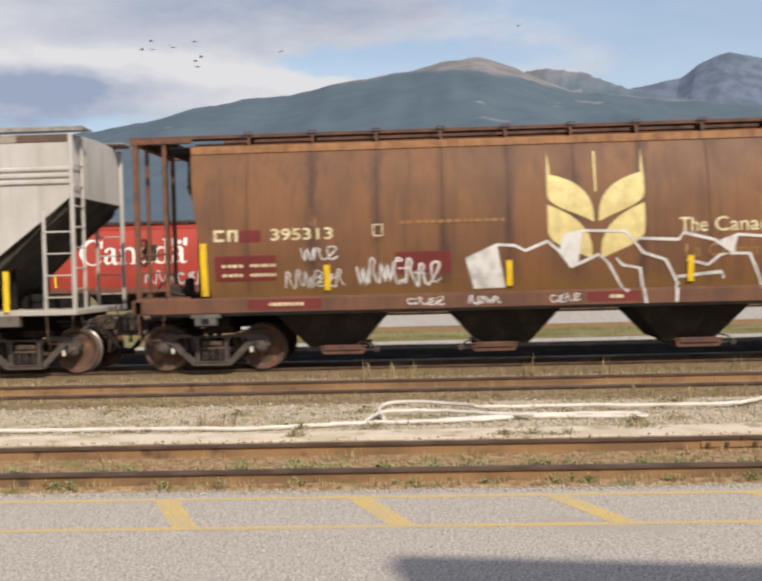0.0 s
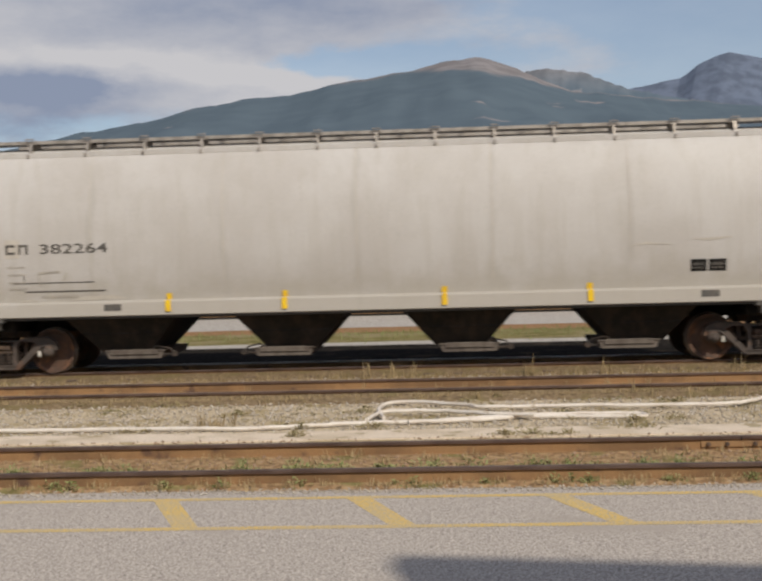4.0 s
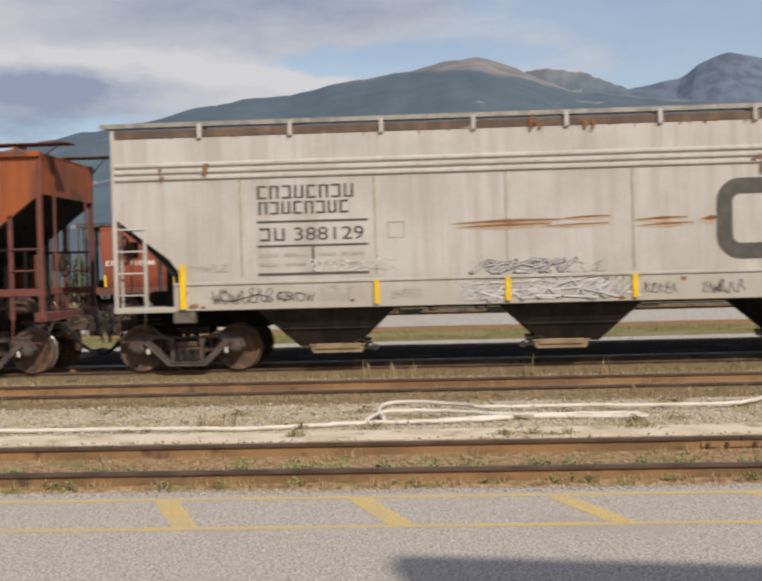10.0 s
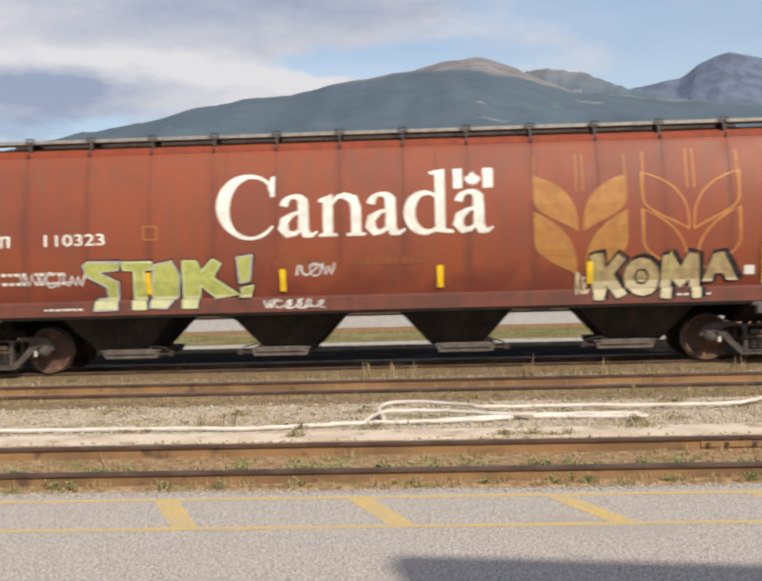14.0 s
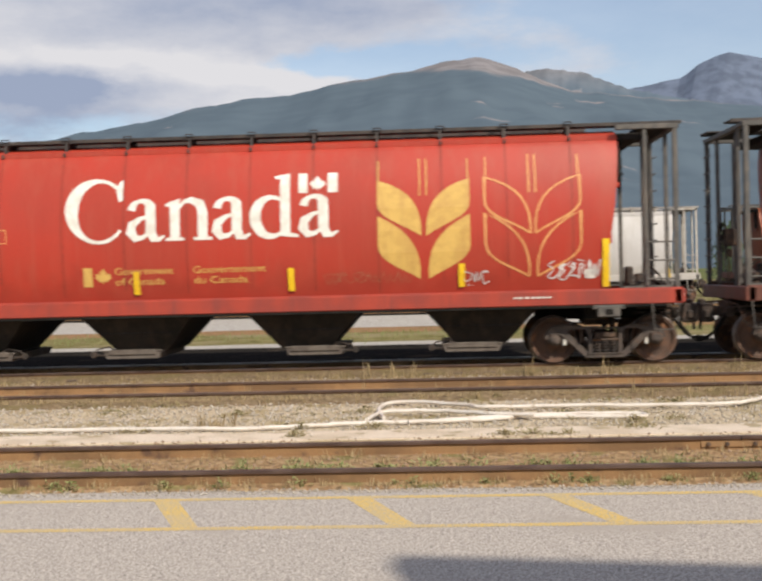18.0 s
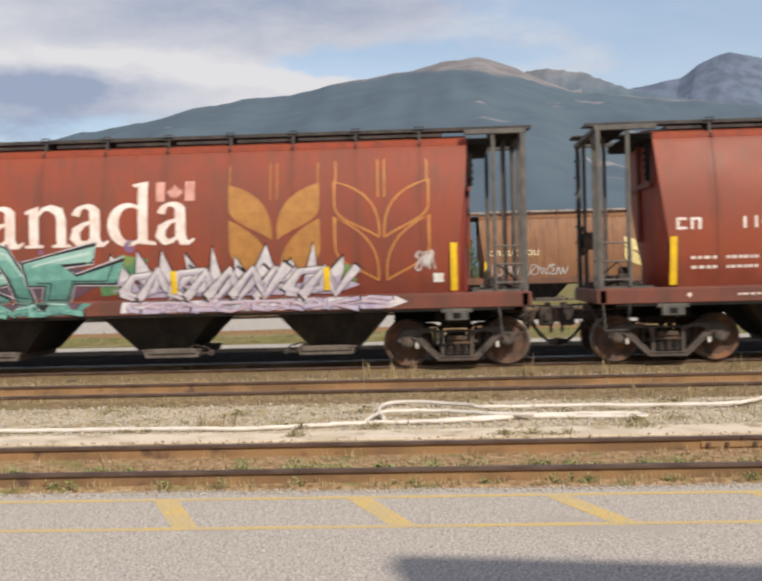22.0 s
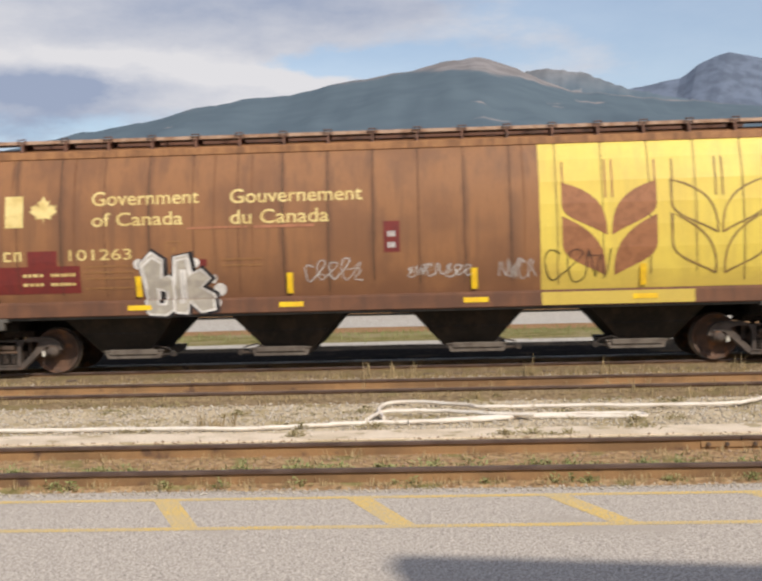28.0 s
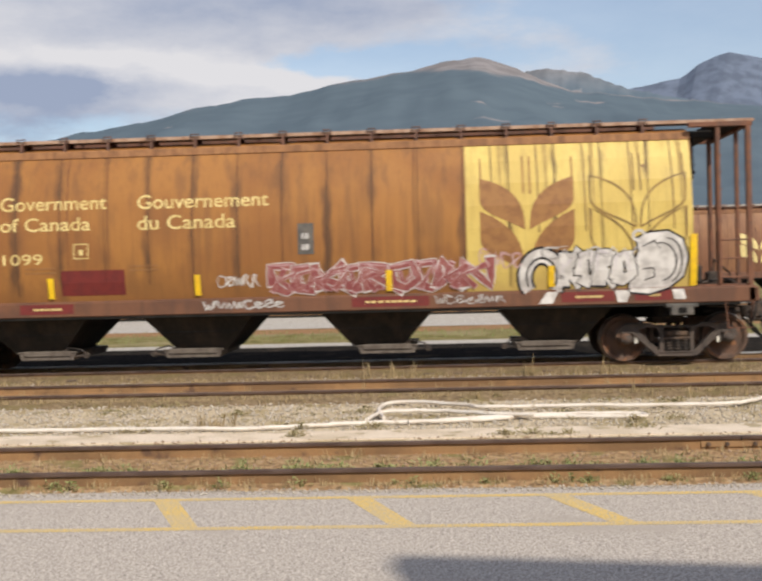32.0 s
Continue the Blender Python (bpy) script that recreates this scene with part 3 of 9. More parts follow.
def piece(p, car, x0, x1, z0, z1, n, fill, edge, shine, seed, lift=0.010, w=0.17, e=0.03, lean=0.0, over=1.25, order=None, shade=None):
    """A piece of interlocked spray-painted letters that spell nothing: each has its outline, fill, shade and shine."""
    rng = random.Random(seed)
    step = (x1 - x0) / n
    for i in range(n):
        kind = STROKES[order[i % len(order)] if order else rng.randrange(len(STROKES))]
        a, wd = x0 + i * step, step * over
        hi, lo = z1 - rng.uniform(0, 0.16) * (z1 - z0), z0 + rng.uniform(0, 0.10) * (z1 - z0)
        edges, fills, shines, shades = [], [], [], []
        for path in kind:
            pts = [(a + u * wd + lean * (v - 0.5) + rng.uniform(-.05, .05) * wd, lo + v * (hi - lo) + rng.uniform(-.05, .05) * (z1 - z0)) for u, v in path]
            fine = []
            for (ax, az), (bx, bz) in zip(pts, pts[1:]):
                fine += [(ax + (bx - ax) * t / 3, az + (bz - az) * t / 3) for t in range(3)]
            fine.append(pts[-1])
            ws = [w * rng.uniform(1.1, 1.5), w * 0.8, w, w * 0.85, w * rng.uniform(1.1, 1.6)]
            fills += ribbon(fine, ws)
            edges += ribbon([(fine[0][0] + (fine[0][0] - fine[1][0]) * 0.2, fine[0][1] + (fine[0][1] - fine[1][1]) * 0.2)] + fine[1:-1]
                            + [(fine[-1][0] + (fine[-1][0] - fine[-2][0]) * 0.2, fine[-1][1] + (fine[-1][1] - fine[-2][1]) * 0.2)], [k + 2 * e for k in ws])
            up = [(x - w * 0.2, z + w * 0.16) for x, z in fine[1:-1]]
            shines += ribbon(up[:max(2, len(up) * 2 // 3)], [w * 0.12, w * 0.2, w * 0.08])
            down = [(x + w * 0.22, z - w * 0.18) for x, z in fine[1:-1]]
            shades += ribbon(down, [w * 0.22, w * 0.3, w * 0.2])
        at = lift + 0.003 * (i % 6)
        p.lay("graffiti_edge", edges, edge, car, at, stack=0.00008)
        p.lay("graffiti", fills, fill, car, at + 0.0011, stack=0.00008)
        if shade:
            p.lay("graffiti_shade", shades, shade, car, at + 0.0019, stack=0.00004)
        p.lay("graffiti_shine", shines, shine, car, at + 0.0023, stack=0.00004)


def mark(p, car, x0, x1, z0, z1, n, material, w, seed=0):
    """A company's name or mark as plain bent bars, one for each letter, spelling nothing."""
    step = (x1 - x0) / n
    for i in range(n):
        a, b = x0 + i * step, x0 + (i + 0.74) * step
        k = (i * 5 + seed) % 4
        c = w * 0.5
        path = ([(b, z1 - c), (a + c, z1 - c), (a + c, z0 + c), (b, z0 + c)], [(a + c, z0), (a + c, z1 - c), (b - c, z1 - c), (b - c, z0)],
                [(a, z1 - c), (b - c, z1 - c), (b - c, z0 + c), (a, z0 + c)], [(a + c, z1), (a + c, z0 + c), (b - c, z0 + c), (b - c, z1)])[k]
        p.lay("name_bar", stroke(path, w), material, car)


def leaf_pair(cx, z0, z1, hw):
    """The four leaves of an ear of grain, right side mirrored to the left; z0 bottom, z1 shoulder of the upper leaves."""
    h, out = z1 - z0, []
    for s in (-1, 1):
        up = bez((0.05, 0.43), (0.03, 0.72), (0.24, 0.90), (1.0, 1.0)) + bez((1.0, 0.76), (1.0, 0.61), (0.5, 0.57), (0.05, 0.43))[:-1]
        lo = bez((0.09, 0.0), (0.05, 0.28), (0.25, 0.48), (1.0, 0.64)) + bez((1.0, 0.34), (1.0, 0.17), (0.5, 0.12), (0.09, 0.0))[:-1]
        for shape in (up, lo):
            out.append([(cx + s * a * hw, z0 + b * h) for a, b in shape])
    return out


def outline(poly, w):
    return stroke(list(poly) + [poly[0]], w)


def awns(cx, z1, tip, hw, w):
    return (stroke([(cx - hw * 0.97, z1 - 0.05), (cx - hw * 0.97, tip)], w) + stroke([(cx + hw * 0.97, z1 - 0.05), (cx + hw * 0.97, tip)], w)
            + stroke([(cx - 0.06, z1 - 0.30), (cx - 0.06, tip + 0.02)], w) + stroke([(cx + 0.06, z1 - 0.30), (cx + 0.06, tip + 0.02)], w))


MAPLE = [(0, 0), (0.03, 0.28), (0.33, 0.23), (0.29, 0.33), (0.58, 0.55), (0.48, 0.62), (0.53, 0.80), (0.37, 0.77), (0.33, 0.86), (0.19, 0.68), (0.25, 1.0), (0.13, 0.94), (0, 1.2)]


def maple(cx, z0, size):
    pts = MAPLE + [(-a, b) for a, b in MAPLE[-2:0:-1]]
    return [(cx + a * size * 0.8, z0 + b * size * 0.8) for a, b in pts]


# ------------------------------------------------------------------ running gear shared by all cars
WHEEL_R = 0.425


M_CASTDARK = mat("greasy_cast_iron", (0.04, 0.034, 0.031), (0.075, 0.056, 0.046), 0.75, grain=7, fine=0, spec=0.2)


def wheelset_mesh():
    g = Geo()
    for s in (-1, 1):
        prof = [(0.06, 0.10), (0.11, 0.085), (0.13, 0.05), (0.20, 0.025), (0.32, 0.03), (0.365, 0.07), (WHEEL_R - 0.005, 0.075), (WHEEL_R, 0.06),
                (WHEEL_R + 0.003, -0.045), (WHEEL_R + 0.028, -0.06), (WHEEL_R + 0.026, -0.075), (0.36, -0.08), (0.31, -0.03), (0.16, -0.02), (0.12, -0.07), (0.09, -0.09)]
        o = len(g.m)
        g.lathe([(r, s * y) for r, y in prof], s * 0.765, 28)
        for i in range(6 * 28, 9 * 28):
            g.m[o + i] = 1
    g.lathe([(0.085, -1.02), (0.085, 1.02)], 0, 12)
    for s in (-1, 1):
        g.lathe([(0.105, 0.0), (0.115, s * 0.03), (0.10, s * 0.055), (0.05, s * 0.06)], s * 1.055, 14)
        for k in range(3):
            a = k * 2.094
            g.lathe([(0.018, 0), (0.016, s * 0.02)], s * 1.115, 6, 0.06 * math.cos(a), 0.06 * math.sin(a))
    return g.mesh("wheelset", [M_WHEEL, M_TREAD], 35)


def side_frame_mesh():
    """A cast truss: top chord with pedestal jaws, two slanting legs, two columns, spring seat."""
    g = Geo()
    a, b = -0.065, 0.065
    g.prism([(-1.10, .52), (-1.06, .68), (-.96, .775), (-.80, .81), (-.46, .80), (-.34, .74), (.34, .74), (.46, .80), (.80, .81), (.96, .775), (1.06, .68), (1.10, .52), (1.04, .50), (.98, .60), (.86, .62),
             (.80, .58), (.77, .46), (.72, .46), (.70, .64), (.60, .705), (.40, .705), (-.40, .705), (-.60, .705), (-.70, .64), (-.72, .46), (-.77, .46), (-.80, .58), (-.86, .62), (-.98, .60), (-1.04, .50)], "y", a, b)
    for s in (-1, 1):
        g.prism([(s * .82, .58), (s * .77, .68), (s * .69, .66), (s * .30, .20), (s * .28, .11), (s * .36, .11)], "y", a, b)
        g.prism([(s * .235, .13), (s * .305, .13), (s * .305, .58), (s * .37, .72), (s * .24, .72)], "y", a - 0.01, b + 0.01)
        g.tube([(s * .81, a - .008, .61), (s * .36, a - .008, .12)], 0.017, 6)
        g.tube([(s * .95, a - .006, .765), (s * .48, a - .006, .79)], 0.017, 6)
        g.box(s * .80, s * 1.02, a - 0.03, b + 0.03, 0.575, 0.635, 0.015)
        g.lathe([(0.02, a - 0.10), (0.075, a - 0.095), (0.115, a - 0.05), (0.125, b)], 0, 14, s * 0.92, 0.475)
        g.box(s * .715, s * .765, a - .006, a + .02, 0.37, 0.50, 0.008, 1)
    g.prism([(-.36, .10), (.36, .10), (.33, .185), (-.33, .185)], "y", a - 0.03, b + 0.03)
    g.box(-.32, .32, a - .05, b + .05, .17, .20, 0.008)
    g.lathe([(0.02, a - 0.125), (0.045, a - 0.12), (0.05, a - 0.09)], 0, 8, -0.92, 0.475)
    g.lathe([(0.02, a - 0.125), (0.045, a - 0.12), (0.05, a - 0.09)], 0, 8, 0.92, 0.475)
    g.v = [(x, y, 0.86 * z + 0.016) for x, y, z in g.v]
    return g.mesh("side_frame", [M_FRAME, M_WHITE], 30)


def spring_mesh():
    g = Geo()
    pts = []
    for i in range(30):
        t = i / 29 * 4 * 2 * math.pi
        pts.append((0.056 * math.cos(t), 0.056 * math.sin(t), 0.19 + 0.21 * i / 29))
    g.tube(pts, 0.019, 6)
    return g.mesh("coil_spring", [M_CASTDARK], 40)


def bolster_mesh():
    g = Geo()
    g.box(-0.23, 0.23, -1.09, 1.09, 0.40, 0.45, 0.015)
    g.box(-0.19, 0.19, -1.10, 1.10, 0.46, 0.56, 0.02)
    g.box(-0.30, 0.30, -0.35, 0.35, 0.66, 0.80, 0.02)
    g.box(-0.06, 0.06, -1.12, -1.09, 0.48, 0.56, 0.01)
    g.box(-0.06, 0.06, 1.09, 1.12, 0.48, 0.56, 0.01)
    for s in (-1, 1):
        g.box(s * 0.30, s * 0.36, -0.9, 0.9, 0.34, 0.42, 0.01)
        g.box(s * 0.37, s * 0.45, -0.88, -0.62, 0.36, 0.62, 0.01)
        g.box(s * 0.37, s * 0.45, 0.62, 0.88, 0.36, 0.62, 0.01)
    return g.mesh("bolster", [M_TRUCK], 30)


ME_WHEELSET, ME_FRAME, ME_SPRING, ME_BOLSTER = wheelset_mesh(), side_frame_mesh(), spring_mesh(), bolster_mesh()
WHEELS, WHEELS_BACK = [], []
BASE = 0.92                    # half the wheel base of a truck


def truck(car, x, store):
    tr = part("truck", ME_BOLSTER, None, car)
    tr.location = (x, 0, 0)
    for s in (-1, 1):
        fr = part("side_frame", ME_FRAME, None, tr)
        fr.location = (0, s * 1.0, 0)
        for k in (-0.145, 0.0, 0.145):
            for dy in (-0.05,):
                sp = part("coil_spring", ME_SPRING, None, tr)
                sp.location = (k, s * (1.0 - dy * 0.4), 0)
    for s in (-1, 1):
        ws = part("wheelset", ME_WHEELSET, None, tr)
        ws.location = (s * BASE, 0, WHEEL_R)
        store.append(ws)
    return tr


def coupler(car, s, x_end, x_face):
    """A drawbar with its knuckle, out to x_face at the end s of a car."""
    g = Geo()
    g.box(s * (x_end - 0.9), s * (x_face - 0.16), -0.10, 0.10, 0.77, 0.95, 0.02)
    g.prism([(s * (x_face - 0.30), -0.15), (s * (x_face - 0.02), -0.20), (s * (x_face + 0.02), -0.06), (s * (x_face - 0.12), 0.0), (s * (x_face - 0.08), 0.10),
             (s * (x_face + 0.10), 0.14), (s * (x_face + 0.06), 0.22), (s * (x_face - 0.30), 0.16)], "z", 0.72, 1.0)
    cp = part("coupler", g, M_TRUCK, car, "rust-brown cast coupler")
    g = Geo()
    g.box(s * (x_end - 0.25), s * (x_end + 0.05), -0.32, 0.32, 0.66, 1.06, 0.02)
    g.box(s * (x_end - 0.1), s * (x_end + 0.09), -0.24, 0.24, 0.60, 0.72, 0.02)
    part("striker", g, M_TRUCK, cp)
    g = Geo()
    y0 = -0.28
    g.tube([(s * (x_end - 0.02), y0, 0.82), (s * (x_end + 0.12), y0, 0.70), (s * (x_end + 0.28), y0 - 0.02, 0.48), (s * (x_end + 0.42), y0, 0.38), (s * (x_face - 0.02), y0 + 0.05, 0.40)], 0.028, 7)
    part("air_hose", g, M_DARK, cp, "black rubber brake hose")
    g = Geo()
    g.tube([(s * (x_end + 0.02), -1.40, 0.80), (s * (x_end + 0.10), -1.30, 1.02), (s * (x_end + 0.12), -0.3, 1.06), (s * (x_face - 0.2), -0.05, 1.04)], 0.014, 5)
    part("uncoupling_lever", g, M_TRUCK, cp)
    g = Geo()
    g.box(s * (x_face - 0.34), s * (x_face - 0.06), -0.27, -0.10, 0.66, 1.02, 0.03)
    g.box(s * (x_face - 0.26), s * (x_face - 0.14), -0.32, -0.26, 0.74, 0.90, 0.02)
    g.box(s * (x_face - 0.20), s * (x_face - 0.10), -0.16, 0.10, 0.98, 1.10, 0.02)
    g.tube([(s * (x_face - 0.12), -0.12, 0.72), (s * (x_face - 0.10), -0.12, 0.52)], 0.03, 6)
    part("coupler_head", g, M_CASTDARK, cp, "dark cast coupler head")
    for dy, dz, w in ((-0.55, 0.88, 0.035), (0.45, 0.92, 0.03), (-0.85, 0.98, 0.022)):
        g = Geo()
        g.tube([(s * (x_end - 0.7), dy, dz), (s * (x_end + 0.06), dy, dz - 0.02), (s * (x_end + 0.14), dy * 0.8, dz - 0.08)], w, 6)
        part("brake_pipe", g, M_CASTDARK, cp)
    part("angle_cock", Geo().box(s * (x_end - 0.02), s * (x_end + 0.10), -0.66, -0.46, 0.76, 0.96, 0.03), M_CASTDARK, cp)
    g = Geo()
    g.tube([(s * (x_end + 0.10), -0.50, 0.80), (s * (x_end + 0.20), -0.46, 0.60), (s * (x_face - 0.16), -0.36, 0.34), (s * (x_face - 0.05), -0.30, 0.36)], 0.026, 6)
    g.box(s * (x_face - 0.12), s * (x_face + 0.02), -0.36, -0.24, 0.30, 0.42, 0.03)
    part("air_hose", g, M_DARK, cp, "black rubber brake hose with coupling")
    g = Geo()
    g.tube([(s * (x_end - 0.05), 0.75, 1.28), (s * (x_end + 0.10), 0.62, 0.9), (s * (x_end + 0.06), 0.5, 0.62)], 0.014, 5)
    part("chain", g, M_CASTDARK, cp)
    g = Geo()
    g.tube([(s * (x_end - 0.10), -1.2, 1.08), (s * (x_end + 0.02), -1.28, 0.74), (s * (x_end - 0.25), -1.3, 0.52)], 0.012, 5)
    part("chain", g, M_CASTDARK, cp)
    return cp


def chute(car, x, top, bottom, z1, z0, y1=1.36, gate=0.0, material=None, mouth=None, side=0, ribs=(0.5,)):
    """A funnel under the body: top and bottom are half lengths; gate: half length of the outlet pan."""
    g = Geo()
    y0 = y1 - 0.42
    vs = [(x + sx * top, sy * y1, z1) for sx in (-1, 1) for sy in (-1, 1)] + [(x + sx * bottom, sy * y0, z0) for sx in (-1, 1) for sy in (-1, 1)]
    fs = [(0, 1, 5, 4), (2, 6, 7, 3), (0, 4, 6, 2), (1, 3, 7, 5), (4, 5, 7, 6), (0, 2, 3, 1)]
    g.add(vs, fs)
    for k in ribs:   # stiffening ribs
        zz, ty = z1 + (z0 - z1) * k, y1 + (y0 - y1) * k
        hx = top + (bottom - top) * k
        g.box(x - hx + 0.02, x + hx - 0.02, -ty - 0.012, -ty + 0.02, zz - 0.012, zz + 0.012)
    ch = part("chute", g, material or M_CHUTE, car)
    if gate:
        g = Geo()
        s = side or (1 if x < 0 else -1)
        # a pan with slanting ends, a rack bar and a crank on one end
        x += s * 0.17
        g.prism([(x - gate, z0 + 0.02), (x - gate * 0.9, z0 - 0.12), (x + gate * 0.9, z0 - 0.12), (x + gate, z0 + 0.02)], "y", -y0 - 0.07, y0 + 0.07)
        g.box(x - gate * 0.82, x + gate * 0.82, -y0 - 0.10, -y0 - 0.05, z0 - 0.05, z0 + 0.05, 0.01)
        g.box(x - gate - 0.02, x + gate + 0.02, -y0 - 0.09, -y0 - 0.06, z0 + 0.01, z0 + 0.04, 0.006)
        part("outlet_gate", g, mouth or M_RUSTROOF, ch)
        g = Geo()
        g.tube([(x + s * gate * 0.9, -y0 - 0.02, z0 - 0.06), (x + s * (gate + 0.20), -y0 - 0.02, z0 - 0.05)], 0.024, 7)
        g.lathe([(0.02, -0.05), (0.06, -0.045), (0.06, 0.03), (0.02, 0.04)], -y0 - 0.03, 8, x + s * (gate + 0.20), z0 - 0.04)
        g.tube([(x + s * gate * 0.55, -y0 - 0.08, z0 + 0.03), (x + s * (gate * 0.8), -y0 - 0.08, z0 + 0.11), (x + s * (gate + 0.12), -y0 - 0.06, z0 + 0.06), (x + s * (gate + 0.2), -y0 - 0.04, z0 - 0.03)], 0.016, 5)
        part("gate_crank", g, M_CASTDARK, ch)
    return ch


def ladder(car, x0, x1, y, z0, z1, rungs, material, name="ladder", r=0.018):
    """Two stiles; each rung is a part of its own."""
    g = Geo()
    for x in {x0, x1}:
        g.box(x - 0.025, x + 0.025, y - 0.02, y + 0.02, z0, z1, 0.006)
    ld = part(name, g, material, car)
    for i in range(rungs):
        z = z0 + 0.12 + (z1 - z0 - 0.24) * i / max(1, rungs - 1)
        g = Geo()
        g.tube([(x0, y - 0.01, z), (x1, y - 0.01, z)], r, 6)
        part("rung", g, material, ld)
    return ld


def brake_gear(car, s, x, z, y=-0.35):
    """Hand brake wheel on the end of a car."""
    g = Geo()
    pts = [(x, y + 0.27 * math.cos(a * math.pi / 8), z + 0.27 * math.sin(a * math.pi / 8)) for a in range(17)]
    g.tube(pts, 0.016, 5)
    for a in range(5):
        g.tube([(x, y, z), (x, y + 0.27 * math.cos(a * 1.2566), z + 0.27 * math.sin(a * 1.2566))], 0.012, 4)
    g.box(x - 0.03, x + 0.05, y - 0.05, y + 0.05, z - 0.05, z + 0.05)
    bw = part("hand_brake_wheel", g, M_DARK, car)
    g = Geo()
    g.box(x - s * 0.22, x - s * 0.02, y - 0.13, y + 0.13, z - 0.16, z + 0.16, 0.02)
    g.tube([(x - s * 0.1, y, z - 0.16), (x - s * 0.1, y, 1.2)], 0.014, 4)
    part("brake_box", g, M_TRUCK, bw)


def tab(paint, car, x, z0, z1, w=0.055, lift=0.036):
    paint.lay("reflector", [rect(x - w, x + w, z0, z1)], M_TAB, car, lift, "yellow reflective strip")


# ------------------------------------------------------------------ round-sided grain hopper
TUB = [(1.36, 1.44), (1.7, 1.515), (2.1, 1.565), (2.5, 1.578), (2.9, 1.56), (3.3, 1.505), (3.7, 1.40), (3.95, 1.30), (4.10, 1.22)]


def tub_side(z):
    if z < 1.36:
        return -1.58
    for (a, ya), (b, yb) in zip(TUB, TUB[1:]):
        if z <= b:
            return -(ya + (yb - ya) * (z - a) / (b - a))
    return -TUB[-1][1]


HALF = 8.40                    # half length over the end platforms
BODY = 7.33                    # half length of the tub


def tub_car(name, label, body, sill, cage, roof, walkway, store, chutes, gate, seams=0.0, seam_mat=None, group="", grime=None, ends=None, eave=None, bogie=7.08):
    car = thing(name, label, "freight car", group)
    g = Geo()
    prof = [(z, y) for z, y in TUB] + [(4.19, 1.05), (4.26, 0.75), (4.30, 0.35), (4.31, 0)]
    ring = [(-y, z) for z, y in prof] + [(y, z) for z, y in prof[-2::-1]]
    xs = [-1] + [i / 12 * 2 - 1 for i in range(1, 12)] + [1]
    vs = []
    for k in xs:
        for y, z in ring:
            lean = 0.36 * ((4.1 - z) / 2.74) ** 1.6 if z < 4.1 else 0
            vs.append((k * (BODY - lean), y, z))
    n = len(ring)
    fs = [(i * n + j, i * n + j + 1, (i + 1) * n + j + 1, (i + 1) * n + j) for i in range(len(xs) - 1) for j in range(n - 1)]
    fs += [(i * n + n - 1, i * n, (i + 1) * n, (i + 1) * n + n - 1) for i in range(len(xs) - 1)]
    g.add(vs, fs)
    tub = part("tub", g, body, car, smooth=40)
    across = (-1, -0.66, -0.33, 0, 0.33, 0.66, 1)
    for s in (-1, 1):
        cap = []
        for z, y in prof:
            lean = 0.36 * ((4.1 - z) / 2.74) ** 1.6 if z < 4.1 else 0
            cap += [(s * (BODY + 0.002 - lean * abs(f)), y * f * 0.997, z) for f in across]
        m, w = len(prof), len(across)
        g = Geo().add(cap, [(i * w + j, i * w + j + 1, (i + 1) * w + j + 1, (i + 1) * w + j) for i in range(m - 1) for j in range(w - 1)])
        g.add([(x - s * 0.03, y, z) for x, y, z in cap], [((i + 1) * w + j, (i + 1) * w + j + 1, i * w + j + 1, i * w + j) for i in range(m - 1) for j in range(w - 1)])
        # The pale car's left end alone takes the dark tone, being its shaded side.
        part("end_sheet", g, (ends if s < 0 or ends is not M_SHADESHEET else None) or body, car, smooth=30)
        part("roof_end", Geo().box(s * (BODY - 0.05), s * (BODY + 0.42), -1.22, 1.22, 4.03, 4.16, 0.015).box(s * (BODY + 0.42), s * (HALF - 0.1), -1.1, 1.1, 4.24, 4.32, 0.01), M_DARK, car)
        g = Geo()
        for k in range(5):
            g.box(s * (BODY + 0.03), s * (BODY + 0.12), -1.15 + 0.04 * k, -1.0 + 0.04 * k, 3.4 + 0.13 * k, 3.46 + 0.13 * k, 0.01)
        g.box(s * (BODY + 0.02), s * (BODY + 0.10), -1.12, -0.98, 3.3, 4.15, 0.01)
        part("end_step", g, M_DARK, car)
        g = Geo()
        g.box(s * (BODY + 0.35), s * (BODY + 0.62), -0.95, -0.70, 1.34, 1.62, 0.03)
        g.box(s * (BODY + 0.30), s * (BODY + 0.44), -0.2, 0.1, 1.34, 1.75, 0.03)
        g.tube([(s * (BODY + 0.2), -1.2, 1.42), (s * (BODY + 0.6), -1.1, 1.5), (s * (BODY + 0.9), -0.8, 1.4), (s * (BODY + 1.05), -0.5, 1.3)], 0.03, 6)
        g.tube([(s * (BODY + 0.5), -0.8, 1.6), (s * (BODY + 0.55), -0.6, 1.85), (s * (BODY + 0.85), -0.5, 1.6), (s * (BODY + 1.0), -0.4, 1.2)], 0.02, 6)
        part("brake_valve", g, M_CASTDARK, car, "dark air brake valve with pipes")
    p = Paint(tub_side)
